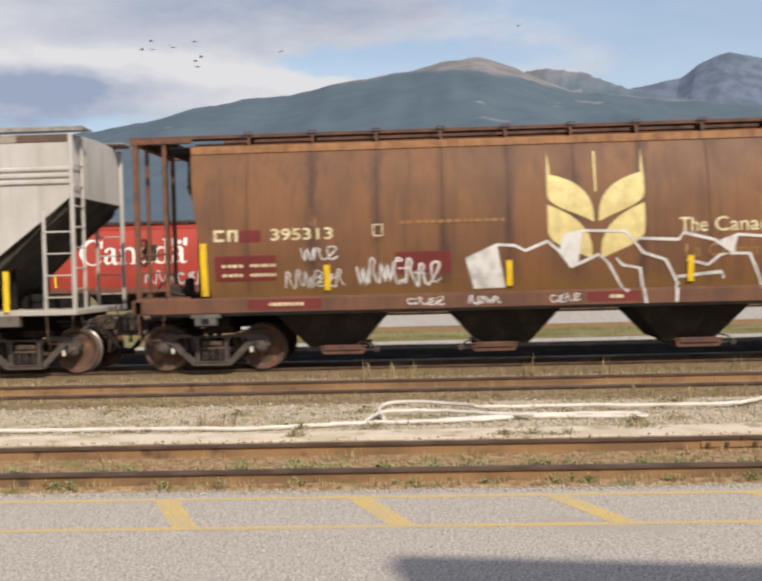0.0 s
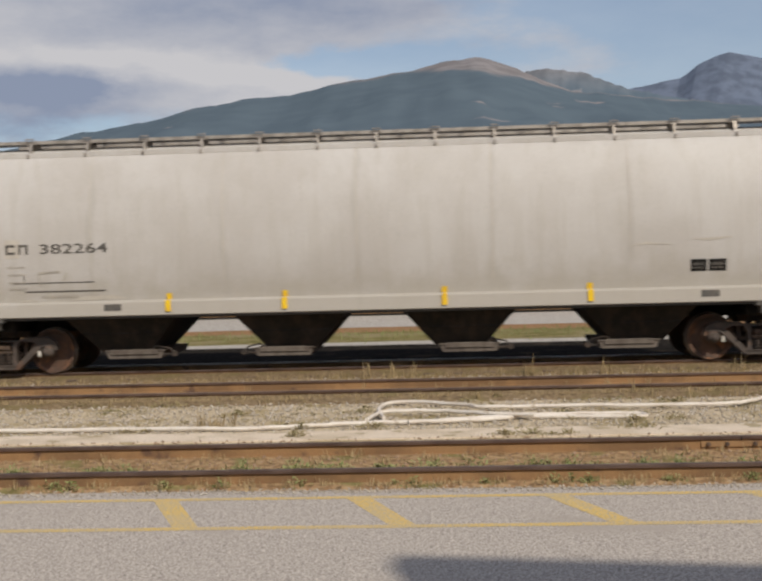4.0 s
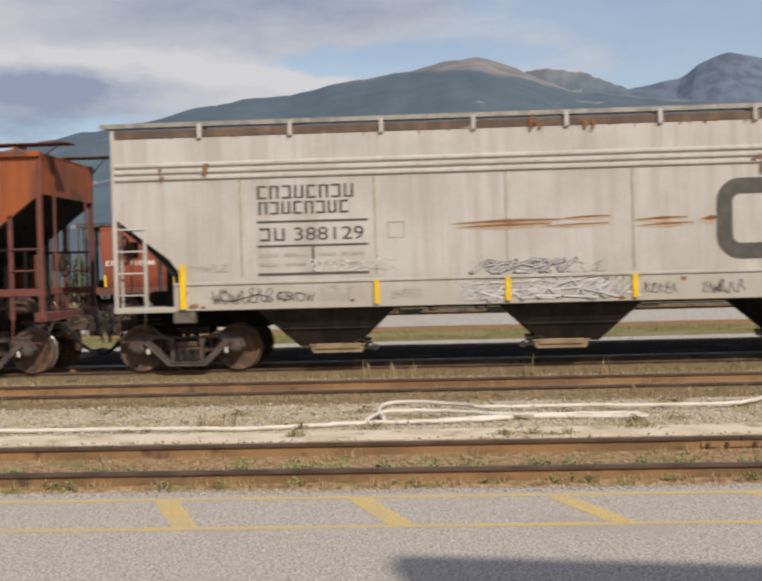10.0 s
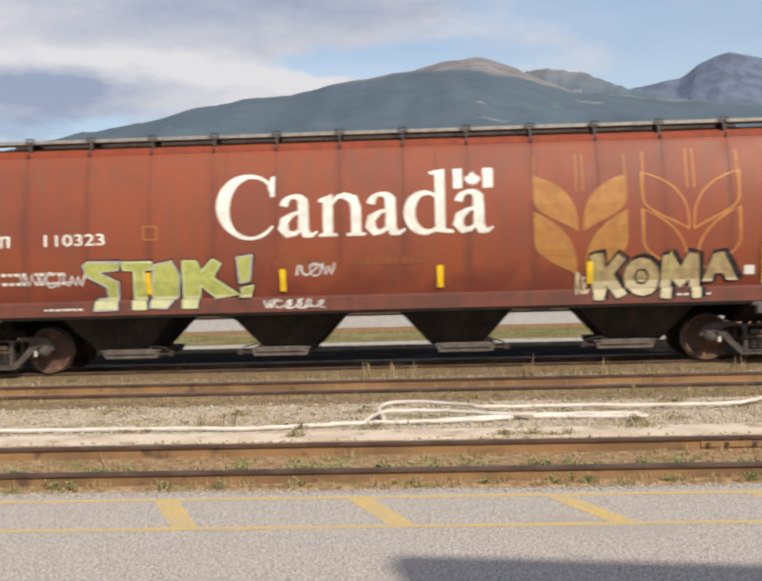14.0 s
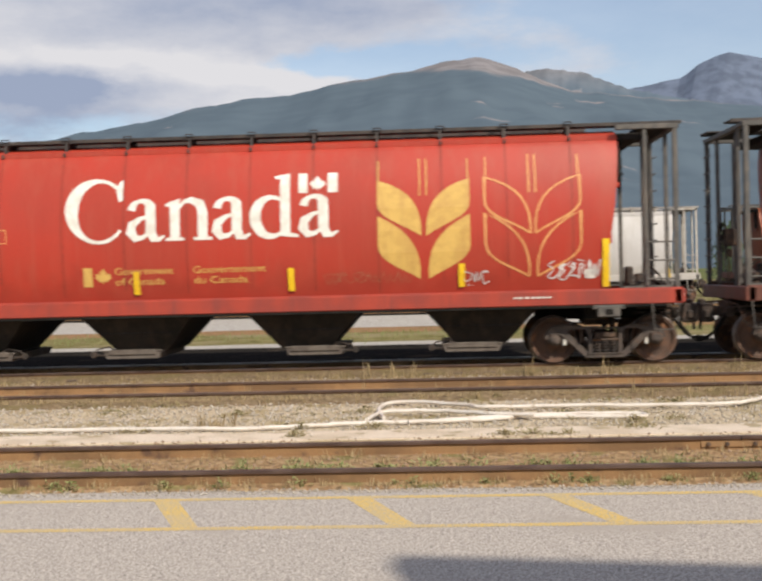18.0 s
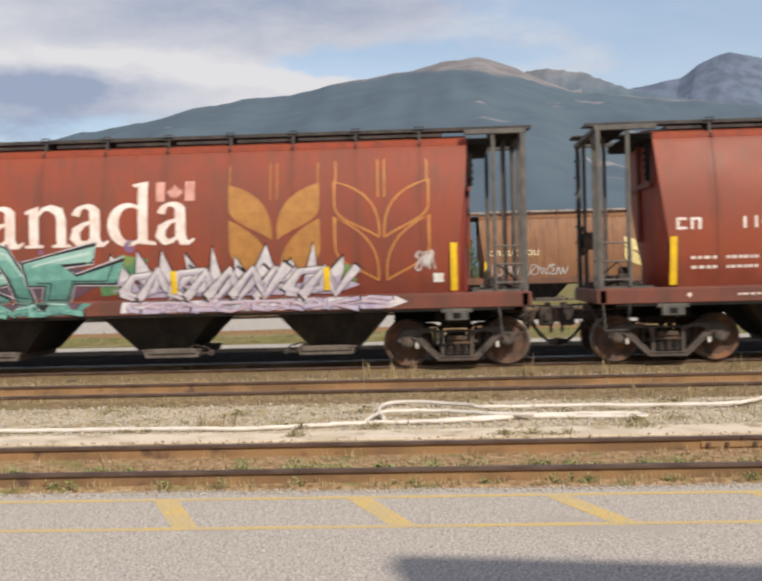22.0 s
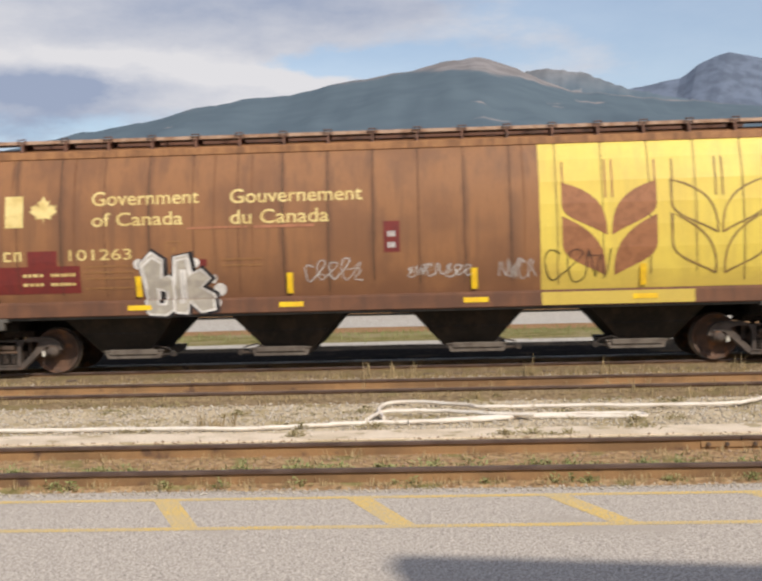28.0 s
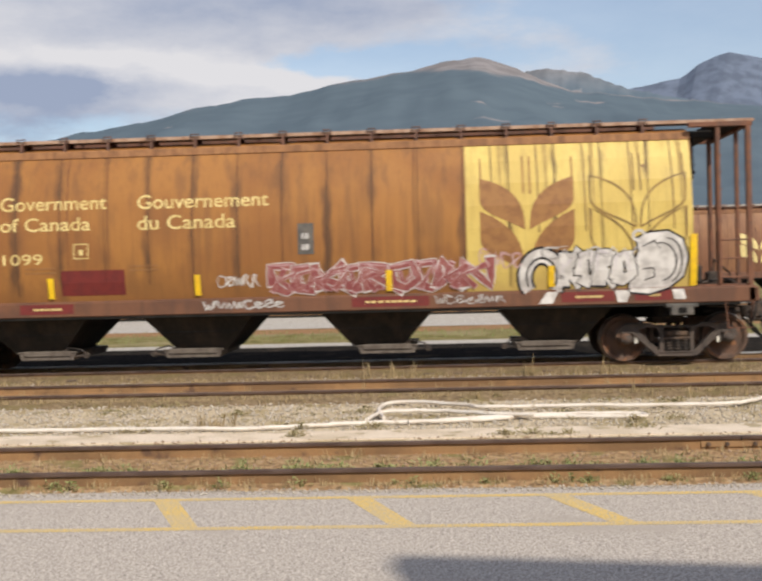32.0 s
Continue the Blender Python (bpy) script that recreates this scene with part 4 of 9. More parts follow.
    # eave flange
    for s in (-1, 1):
        g = Geo()
        if ends:
            g.box(-BODY, BODY, s * 1.18, s * 1.2555, 4.04, 4.14, 0.006)
        else:
            g.box(-BODY, BODY, s * 1.19, s * 1.292, 4.00, 4.14, 0.012)
        part("eave_flange", g, eave or body, car)
        g = Geo()
        g.box(-HALF + 0.02, HALF - 0.02, s * 1.42, s * 1.585, 1.08, 1.345, 0.015)
        g.box(-HALF + 0.02, HALF - 0.02, s * 1.40, s * 1.56, 1.335, 1.365, 0.008)
        part("side_sill", g, sill, car)
        part("sill_flange", Geo().box(-HALF + 0.3, HALF - 0.3, s * 1.30, s * 1.565, 1.03, 1.085, 0.008), M_DARK, car)
    g = Geo()
    g.box(-HALF + 0.05, HALF - 0.05, -0.35, 0.35, 1.02, 1.20, 0.02)
    for s in (-1, 1):
        g.box(s * 5.9, s * (HALF - 0.05), -0.35, 0.35, 0.78, 1.10, 0.02)
        g.box(s * (HALF - 2.0), s * (HALF - 0.04), -1.41, 1.41, 1.12, 1.18)
        g.box(s * 6.70, s * 7.0, -1.30, 1.30, 0.82, 1.10, 0.02)
    part("underframe", g, M_DARK, car)
    for s in (-1, 1):
        g = Geo()
        g.box(s * bogie - 0.20, s * bogie + 0.20, -1.59, -1.40, 0.86, 1.06, 0.015)
        g.box(s * bogie - 0.28, s * bogie + 0.28, -1.57, -1.42, 1.0, 1.085, 0.01)
        g.box(s * bogie - 0.07, s * bogie + 0.07, -1.60, -1.56, 0.90, 1.0, mi=1)
        part("jacking_pad", g, [M_GREYSTEEL, M_DARK], car)
        part("end_sheet_rib", Geo().box(s * (BODY + 0.01), s * (BODY + 0.07), -0.05, 0.05, 2.2, 4.1, 0.01).box(s * (BODY), s * (BODY + 0.06), -1.1, 1.1, 3.2, 3.3, 0.01), body, car)
        # cage of posts over the platform
        for y in (-1.0, 1.0):
            for x, yy, w in ((HALF - 0.07, 1.40, 0.044), (HALF - 0.60, 1.38, 0.036), (HALF - 0.10, 0.72, 0.034), (HALF - 0.34, 0.30, 0.026)):
                g = Geo()
                g.box(s * (x - w), s * (x + w), y * yy - 0.035, y * yy + 0.035, 1.30, 4.22, 0.008)
                part("cage_post", g, cage, car)
            g = Geo()
            g.box(s * (BODY - 0.05), s * (HALF + 0.0), y * 1.36, y * 1.44, 4.20, 4.29, 0.01)
            part("cage_rail", g, cage, car)
            g = Geo()
            g.box(s * (BODY + 0.05), s * (HALF - 0.02), y * 1.37 - 0.02, y * 1.37 + 0.02, 1.36, 1.40)
            part("toe_rail", g, cage, car)
        g = Geo()
        g.box(s * (HALF - 0.12), s * (HALF + 0.0), -1.44, 1.44, 4.20, 4.28, 0.01)
        part("cage_beam", g, cage, car)
        g = Geo()
        g.box(s * (HALF - 0.16), s * (HALF + 0.03), -1.585, 1.585, 1.09, 1.34, 0.015)
        part("end_sill", g, sill, car)
        ladder(car, s * (HALF - 0.10), s * (HALF - 0.60), -1.42, 1.40, 2.3, 3, cage)
        ladder(car, s * (HALF - 0.02), s * (HALF - 0.02), -1.10, 1.40, 4.2, 2, cage, "grab_iron")
        g = Geo()
        for i in range(8):
            z = 1.6 + i * 0.33
            g.tube([(s * (HALF + 0.02), 0.8, z), (s * (HALF + 0.02), 1.35, z)], 0.014, 5)
        part("end_ladder", g, cage, car)
        g = Geo()
        g.tube([(s * (HALF - 0.08), -1.56, 1.1), (s * (HALF - 0.12), -1.58, 0.62), (s * (HALF - 0.52), -1.58, 0.62), (s * (HALF - 0.56), -1.56, 1.1)], 0.016, 5)
        part("stirrup_step", g, cage, car)
        coupler(car, s, HALF, 9.0)
        truck(car, s * bogie, store)
    brake_gear(car, -1, -HALF - 0.10, 2.25)
    g = Geo()
    g.tube([(-BODY - 0.55, -0.5, 1.42), (-BODY - 0.55, 0.3, 1.42)], 0.17, 10)
    part("brake_cylinder", g, M_TRUCK, car)
    # roof: running boards on brackets, long hatch
    g = Geo()
    for s in (-1, 1):
        g.box(-HALF - 0.12, HALF + 0.12, s * 0.62, s * 1.10, 4.335, 4.365, 0.006)
        g.box(-HALF - 0.12, HALF + 0.12, s * 1.09, s * 1.12, 4.315, 4.375)
    rw = part("running_board", g, walkway, car)
    pitch = seams if 0 < seams < 2 else 1.08
    for i in range(int((2 * BODY - 0.3) / pitch) + 1):
        x = -BODY + 0.9 * pitch + i * pitch
        if x > BODY - 0.1:
            break
        for s in (-1, 1):
            g = Geo()
            g.prism([(s * 1.20, 4.10), (s * 1.12, 4.34), (s * 0.6, 4.33), (s * 0.6, 4.22)], "x", x - 0.02, x + 0.02)
            part("bracket", g, roof, rw)
            g = Geo()
            k = 0.022 if ends else 0.045
            g.box(x - k, x + k, s * 1.20, s * 1.285, 4.04 if ends else 3.99, 4.12, 0.01)
            part("roof_clamp", g, roof, rw)
            g = Geo()
            g.tube([(x - 0.07, s * 1.14, 4.30), (x - 0.07, s * 1.17, 4.40), (x + 0.07, s * 1.17, 4.40), (x + 0.07, s * 1.14, 4.30)], 0.014, 5)
            part("clamp_handle", g, roof, rw)
    hatch = Geo()
    hatch.box(-6.9, 6.9, -0.33, 0.33, 4.30, 4.40, 0.02)
    hatch_ob = part("hatch_coaming", hatch, roof, car)
    for i in range(4):
        x = -5.1 + i * 3.4
        g = Geo()
        g.box(x - 1.62, x + 1.62, -0.36, 0.36, 4.395, 4.44, 0.02)
        part("hatch_cover", g, walkway, hatch_ob)
    for i in range(12):
        x = -6.3 + i * 12.6 / 11
        g = Geo()
        g.tube([(x, -0.42, 4.32), (x, -0.42, 4.45), (x, 0.42, 4.45), (x, 0.42, 4.32)], 0.016, 5)
        g.box(x - 0.08, x + 0.08, -0.62, -0.48, 4.36, 4.43, 0.015)
        part("hatch_clamp", g, roof, hatch_ob)
    for i, x in enumerate(chutes):
        chute(car, x, 1.08, 0.45, 1.10, 0.38, gate=gate, side=(1, -1, 1, -1)[i], mouth=M_CAGEDUST if gate > 0.5 else M_RUSTROOF)
    if seams:
        rng = random.Random(name + label)
        x, k = -BODY + seams * 0.9, 0
        while x < BODY - 0.2:
            zb = rng.uniform(1.5, 2.6)
            bend = rng.uniform(-.02, .02)
            if grime and rng.random() < 0.45:
                xx = x + rng.uniform(-0.12, 0.5) * seams
                p.lay("grime_streak", stroke([(xx, 4.06), (xx + bend, zb + 0.8), (xx, zb)], rng.uniform(0.012, 0.03), True), grime, car, 0.003, step=0.3)
            p.lay("seam", stroke([(x, 4.06), (x + bend * 0.5, rng.uniform(1.38, 1.7))], rng.uniform(0.012, 0.020)), seam_mat, car, 0.005, step=0.3)
            x += seams
    return car, p


M_CAGEDUST = mat("dusty_grey_iron", (0.15, 0.125, 0.105), (0.10, 0.08, 0.068), 0.8, grain=6)
M_GRIME = mat("brown_grime", (0.125, 0.055, 0.026), (0.16, 0.07, 0.03), 0.8, bump=0, fine=0)
M_GRIMERED = mat("red_grime", (0.21, 0.045, 0.02), (0.24, 0.05, 0.022), 0.7, bump=0, fine=0)
M_SEAM = mat("grimy_seam", (0.06, 0.032, 0.02), (0.09, 0.045, 0.026), 0.8, bump=0, fine=0)
M_SEAMRED = mat("dark_red_seam", (0.15, 0.04, 0.022), (0.19, 0.045, 0.022), 0.7, bump=0, fine=0)
M_SEAMPALE = mat("pale_seam", (0.45, 0.41, 0.36), (0.5, 0.46, 0.4), 0.7, bump=0, fine=0)


# ------------------------------------------------------------------ flat-sided hopper with sloping ends
def slab_car(name, label, body, sill, store, half, cut_x, cut_z, group=""):
    """A tall welded hopper: flat sheets over a deep sill, three ridges below the roof, ends cut back over the trucks."""
    car = thing(name, label, "freight car", group)
    h = half
    zt = 4.40
    for s in (-1, 1):
        y = s * 1.56
        bend = [(h - 0.55, cut_z - 0.44), (cut_x + 0.22, 2.08), (cut_x + 0.06, 1.85)]
        poly = [(-h, zt), (-h, cut_z)] + [(-a, b) for a, b in bend] + [(-cut_x, 1.62), (cut_x, 1.62)] + bend[::-1] + [(h, cut_z), (h, zt)]
        part("side_sheet", Geo().prism(poly, "y", y, y - s * 0.02), body, car)
        part("end_sheet", Geo().prism([(s * h, zt), (s * h, cut_z), (s * (h - 0.02), cut_z), (s * (h - 0.02), zt)], "y", -1.53, 1.53), body, car)
        part("slope_sheet", Geo().prism([(s * h, cut_z), (s * (cut_x - 0.3), 1.3), (s * (cut_x - 0.33), 1.3), (s * (h - 0.03), cut_z)], "y", -1.5, 1.5), M_SHADESHEET, car)
        # Dark plates added to fill the shaded recess behind the ladders.
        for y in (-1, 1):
            part("end_bulkhead", Geo().prism([(s * (h - 0.03), cut_z + 0.1), (s * (h - 0.1), cut_z - 0.22), (s * (h - 0.72), cut_z - 0.72), (s * (cut_x + 0.16), 1.75), (s * (cut_x + 0.2), 1.22), (s * (cut_x - 0.4), 1.22), (s * (cut_x - 0.4), cut_z)], "y", y * 1.36, y * 1.40), M_SHADESHEET, car)
    part("roof_sheet", Geo().prism([(-1.56, zt), (-1.1, 4.47), (0, 4.5), (1.1, 4.47), (1.56, zt)], "x", -h, h), body, car)
    p = Paint(lambda z: -1.56)
    for s in (-1, 1):
        for z in (3.56, 3.68, 3.80):
            part("ridge", Geo().prism([(s * 1.56, z - 0.045), (s * 1.60, z - 0.02), (s * 1.60, z + 0.02), (s * 1.56, z + 0.045)], "x", -h + 0.02, h - 0.02), body, car)
        part("side_sill", Geo().box(-cut_x - 0.15, cut_x + 0.15, s * 1.50, s * 1.60, 1.14, 1.66, 0.012).box(-cut_x - 0.15, cut_x + 0.15, s * 1.54, s * 1.625, 1.60, 1.66, 0.01), sill, car)
        part("top_chord", Geo().box(-h, h, s * 1.50, s * 1.572, 4.29, 4.44, 0.01), M_RIMSHADERUST, car, "rusty rim darkened for walkway shade")
        part("running_board", Geo().box(-h - 0.25, h + 0.25, s * 1.0, s * 1.52, 4.535, 4.565, 0.006).box(-h - 0.25, h + 0.25, s * 1.50, s * 1.54, 4.50, 4.58), M_ALU, car)
        for i in range(9):
            x = -h + 1.6 + i * (2 * h - 3.2) / 8
            part("bracket", Geo().prism([(s * 1.56, 4.24), (s * 1.62, 4.28), (s * 1.62, 4.53), (s * 1.0, 4.53), (s * 1.0, 4.47), (s * 1.56, 4.42)], "x", x - 0.035, x + 0.035), sill, car)
        part("end_platform", Geo().box(s * (cut_x + 0.1), s * (h + 0.06), -1.60, 1.60, 1.12, 1.22, 0.012), sill, car)
        for y in (-1, 1):
            part("corner_post", Geo().box(s * (h - 0.02), s * (h + 0.05), y * 1.59, y * 1.51, 1.2, 4.45, 0.01), sill, car)
            part("ladder_post", Geo().box(s * (h - 0.56), s * (h - 0.50), y * 1.57, y * 1.52, 1.2, cut_z - 0.25, 0.008), sill, car)
            for i in range(4):
                z = 1.45 + i * 0.40
                part("rung", Geo().tube([(s * (h - 0.53), y * 1.57, z), (s * (h + 0.02), y * 1.57, z)], 0.017, 6), sill, car)
        ladder(car, s * (h + 0.05), s * (h + 0.05), -1.05, 1.2, 4.4, 2, sill, "end_ladder")
        for i in range(7):
            part("end_rung", Geo().tube([(s * (h + 0.06), -1.50, 1.6 + i * 0.38), (s * (h + 0.06), -1.05, 1.6 + i * 0.38)], 0.015, 5), sill, car)
        part("stirrup_step", Geo().tube([(s * (h - 0.02), -1.58, 1.12), (s * (h - 0.05), -1.6, 0.60), (s * (h - 0.48), -1.6, 0.60), (s * (h - 0.52), -1.58, 1.12)], 0.014, 5), M_TRUCK, car)
        part("jacking_pad", Geo().box(s * 6.97 - 0.2, s * 6.97 + 0.2, -1.6, -1.42, 0.92, 1.13, 0.015), M_CAGEDUST, car)
        part("end_frame", Geo().box(s * (cut_x + 0.35), s * (cut_x + 0.45), -0.9, -0.8, 1.2, 2.2).box(s * (cut_x + 0.35), s * (cut_x + 0.45), 0.8, 0.9, 1.2, 2.2).box(s * (cut_x + 0.3), s * (h - 0.3), -0.3, 0.3, 1.2, 1.5, 0.02), M_DARK, car)
        coupler(car, s, h + 0.1, h + 0.72)
        truck(car, s * 7.06, store)
    part("underframe", Geo().box(-h, -5.6, -0.35, 0.35, 0.78, 1.13, 0.02).box(5.6, h, -0.35, 0.35, 0.78, 1.13, 0.02).box(-cut_x + .1, cut_x - .1, -1.3, 1.3, 1.10, 1.17), M_DARK, car)
    brake_gear(car, -1, -h - 0.12, 2.3, -0.55)
    for x in (-4.40, 0.04, 4.63):
        chute(car, x, 1.25, 0.52, 1.12, 0.42, y1=1.48, gate=0.5, mouth=M_BUFF)
    return car, p


# Rust brown kept dark for the shadow band below the running board.
M_RIMSHADERUST = mat("shaded_rusty_rim", (0.105, 0.070, 0.052), (0.17, 0.105, 0.07), 0.75, grain=3, spots=(0.33, 0.28, 0.23), spot_scale=2.0, spot_at=0.60)
M_BUFF = mat("buff_gate_paint", (0.33, 0.23, 0.14), (0.25, 0.17, 0.10), 0.8, grain=5)


# ------------------------------------------------------------------ ribbed hopper
RIBS = [-7.09, -6.40, -5.65, -4.84, -4.02, -3.23, -2.41, -1.50, -0.60, 0.30, 1.20, 2.10, 3.03, 3.87, 4.68, 5.52, 6.22, 6.98]


def ribbed_car(name, label, body, rib, store, group=""):
    car = thing(name, label, "freight car", group)
    h = 8.44
    for s in (-1, 1):
        y = s * 1.50
        part("side_sheet", Geo().prism([(-h, 4.10), (-h, 3.35), (-7.15, 2.38), (-7.15, 1.56), (7.12, 1.56), (7.12, 2.40), (h, 3.38), (h, 4.10)], "y", y, y - s * 0.02), body, car)
        part("end_sheet", Geo().prism([(s * h, 4.10), (s * h, 3.36), (s * (h - .02), 3.36), (s * (h - .02), 4.10)], "y", -1.47, 1.47), body, car)
        part("slope_sheet", Geo().prism([(s * h, 3.36), (s * 6.2, 1.62), (s * 6.17, 1.62), (s * (h - .03), 3.36)], "y", -1.46, 1.46), M_DARK, car)
    part("roof_sheet", Geo().box(-h, h, -1.5, 1.5, 4.08, 4.12), body, car)
    p = Paint(lambda z: -1.50)
    for s in (-1, 1):
        for x in RIBS:
            w = 0.055
            part("rib", Geo().prism([(x - w, s * 1.50), (x - w * 0.7, s * 1.58), (x + w * 0.7, s * 1.58), (x + w, s * 1.50)], "z", 1.50, 4.07), rib, car)
            part("rib_foot", Geo().box(x - 0.06, x + 0.06, s * 1.5, s * 1.59, 1.46, 1.54, 0.01), M_TRUCK, car)
        tones = (M_PANEL_BRIGHT, M_PANEL_RUST, M_PANEL_RUST, M_PANEL_RUST, M_PANEL_RUST, M_PANEL_RUST, M_PANEL_RUST, body, body, body, body, M_PANEL_BRIGHT, M_PANEL_DARK, M_PANEL_RUST, M_PANEL_RUST, M_PANEL_RUST, M_PANEL_RUST)
        for i, (x0, x1) in enumerate(zip(RIBS, RIBS[1:])):
            part("panel", Geo().box(x0 + 0.05, x1 - 0.05, s * 1.49, s * 1.503, 1.575, 4.06), tones[i], car)
        part("top_chord", Geo().box(-h, h, s * 1.47, s * 1.575, 4.04, 4.15, 0.012), body, car)
        part("top_cap", Geo().box(-3.31, 3.15, s * 1.47, s * 1.585, 4.06, 4.19, 0.012), rib, car)
        part("side_sill", Geo().box(-7.1, 7.1, s * 1.40, s * 1.515, 1.50, 1.57, 0.01), M_OXIDE, car)
        part("train_pipe", Geo().tube([(-6.0, s * 1.45, 1.34), (-5.6, s * 1.45, 1.40), (5.6, s * 1.45, 1.40), (6.3, s * 1.45, 1.30)], 0.026, 6), M_TRUCK, car)
        part("running_board", Geo().box(-h - 0.28, h + 0.5, s * 1.0, s * 1.45, 4.285, 4.31, 0.006), M_RUSTROOF, car)
        for i in range(14):
            x = -h + 0.5 + i * (2 * h - 1.0) / 13
            part("bracket", Geo().box(x - 0.03, x + 0.03, s * 1.40, s * 1.46, 4.12, 4.285).box(x - 0.03, x + 0.03, s * 0.9, s * 1.46, 4.25, 4.285), M_ORANGE, car)
    for x0, x1 in ((-6.95, -3.45), (-3.1, 0.55), (0.75, 4.0), (4.2, 6.6)):
        part("hatch_cover", Geo().prism([(-0.98, 4.30), (-0.97, 4.44), (-0.88, 4.485), (0.88, 4.485), (0.97, 4.44), (0.98, 4.30)], "x", x0, x1), M_ROOFWHITE, car, "long white hatch cover")
        for k in range(5):
            xx = x0 + 0.3 + k * (x1 - x0 - 0.6) / 4
            part("hatch_clamp", Geo().tube([(xx, -0.99, 4.30), (xx, -0.98, 4.445), (xx, -0.885, 4.49), (xx, 0.885, 4.49), (xx, 0.98, 4.445), (xx, 0.99, 4.30)], 0.012, 5), M_ROOFWHITE, car)
    for s in (-1, 1):
        # end frames: corner posts, inner posts, struts, floor
        for y in (-1, 1):
            part("corner_post", Geo().box(s * (h - 0.10), s * (h - 0.01), y * 1.52, y * 1.42, 1.05, 4.1, 0.012), M_OXIDE, car)
            part("inner_post", Geo().box(s * (h - 0.66), s * (h - 0.58), y * 1.50, y * 1.43, 1.05, 3.0, 0.01), M_OXIDE, car)
            part("floor_beam", Geo().box(s * 6.6, s * h, y * 1.52, y * 1.38, 1.48, 1.62, 0.012), M_OXIDE, car)
            for x in (7.35, 7.75):
                part("strut", Geo().box(s * (x - .035), s * (x + .035), y * 0.62, y * 0.55, 1.2, 3.6 - (8.44 - x) * 0.75, 0.008), M_DARK, car)
            for i in range(2):
                z = 1.95 + i * 0.40
                part("rung", Geo().tube([(s * (h - 0.62), y * 1.52, z), (s * (h - 0.05), y * 1.52, z)], 0.016, 5), M_OXIDE, car)
            part("end_ladder", Geo().box(s * (h + .0), s * (h + .04), y * 0.92, y * 0.88, 1.1, 4.1), M_OXIDE, car)
            part("brace", Geo().tube([(s * (h - .05), y * 1.45, 4.30), (s * (h + 0.35), y * 1.35, 4.33), (s * (h - .03), y * 1.47, 3.95)], 0.022, 5), M_OXIDE, car)
        part("cross_rail", Geo().box(s * 7.0, s * 7.08, -1.4, 1.4, 2.3, 2.38).box(s * 7.05, s * (h - .1), -1.42, -1.36, 2.32, 2.37).box(s * 7.05, s * (h - .1), 1.36, 1.42, 2.32, 2.37), M_DARK, car)
        part("end_sill", Geo().box(s * (h - 0.2), s * (h + 0.02), -1.5, 1.5, 1.0, 1.18, 0.015), M_OXIDE, car)
        part("stirrup_step", Geo().tube([(s * (h - .05), -1.5, 1.1), (s * (h - .05), -1.55, 0.62), (s * (h - .6), -1.55, 0.62), (s * (h - .6), -1.5, 1.1)], 0.018, 5), M_OXIDE, car)
        part("jacking_pad", Geo().box(s * 6.78 - 0.13, s * 6.78 + 0.13, -1.52, -1.36, 1.12, 1.50, 0.015), M_OXIDE, car)
        part("air_tank", Geo().tube([(s * 6.9, -0.3, 2.0), (s * 6.9, 0.6, 2.0)], 0.2, 12), M_DARK, car)
        part("valve_rack", Geo().box(s * 7.5, s * 7.9, -1.0, -0.5, 1.15, 1.42, 0.03).tube([(s * 7.4, -1.1, 1.2), (s * 7.5, -1.15, 1.5), (s * 8.0, -1.15, 1.45), (s * 8.2, -1.1, 1.2)], 0.025, 6), M_TRUCK, car)
        coupler(car, s, h, h + 0.72)
        truck(car, s * 7.0, store)
    part("underframe", Geo().box(-h, h, -0.35, 0.35, 0.78, 1.2, 0.02).box(-6.3, 6.3, -1.35, 1.35, 1.36, 1.5), M_DARK, car)
    part("lower_body", Geo().prism([(-6.3, 1.55), (6.3, 1.55), (5.9, 1.0), (-5.9, 1.0)], "y", -0.9, 0.9), M_DARK, car)
    brake_gear(car, 1, h + 0.1, 2.1, -0.6)
    for x in (-4.48, 0.0, 4.80):
        ch = chute(car, x, 1.40, 0.46, 1.42, 0.38, y1=1.42, gate=0.52, mouth=M_OXIDE, ribs=())
        g = Geo()
        for k in (-0.10, 0.0, 0.10):
            g.box(x + k - 0.035, x + k + 0.035, -1.13, -1.08, 0.62, 0.70, 0.01).tube([(x + k, -1.13, 0.70), (x + k * 1.4, -1.15, 0.80)], 0.014, 5)
        g.box(x - 0.17, x + 0.17, -1.10, -1.07, 0.58, 0.63, 0.01)
        part("gate_lever", g, M_DARK, ch)
    return car, p



# ------------------------------------------------------------------ the two trains
TRACK_Y, TRACK_Y2 = 21.05, 50.6
GROUP, GROUP2 = "cars of the moving freight train", "cars of the far freight train"
CARS, BACK = [], []            # (thing, place along its track at 0 s)


def grain_lettering(p, car, x0=-7.0, number="", let=None, nx=-5.83, z=2.38):
    mark(p, car, x0, x0 + 0.50, z, z + 0.215, 2, let, 0.05)
    p.text("car_number", number, (nx, nx + 1.12, z, z + 0.215), let, car, bold=0.012)


def load_data(p, car, x0, z0, let, w=1.2):
    for i in range(2):
        for k, (a, b) in enumerate(((0.0, 0.40), (0.52, 1.0))):
            p.lay("load_data", bars(x0 + a * w, x0 + b * w, z0 + i * 0.17, z0 + i * 0.17 + 0.055, 6 if k else 4, 0.7, i * 7 + k), let, car, 0.010)


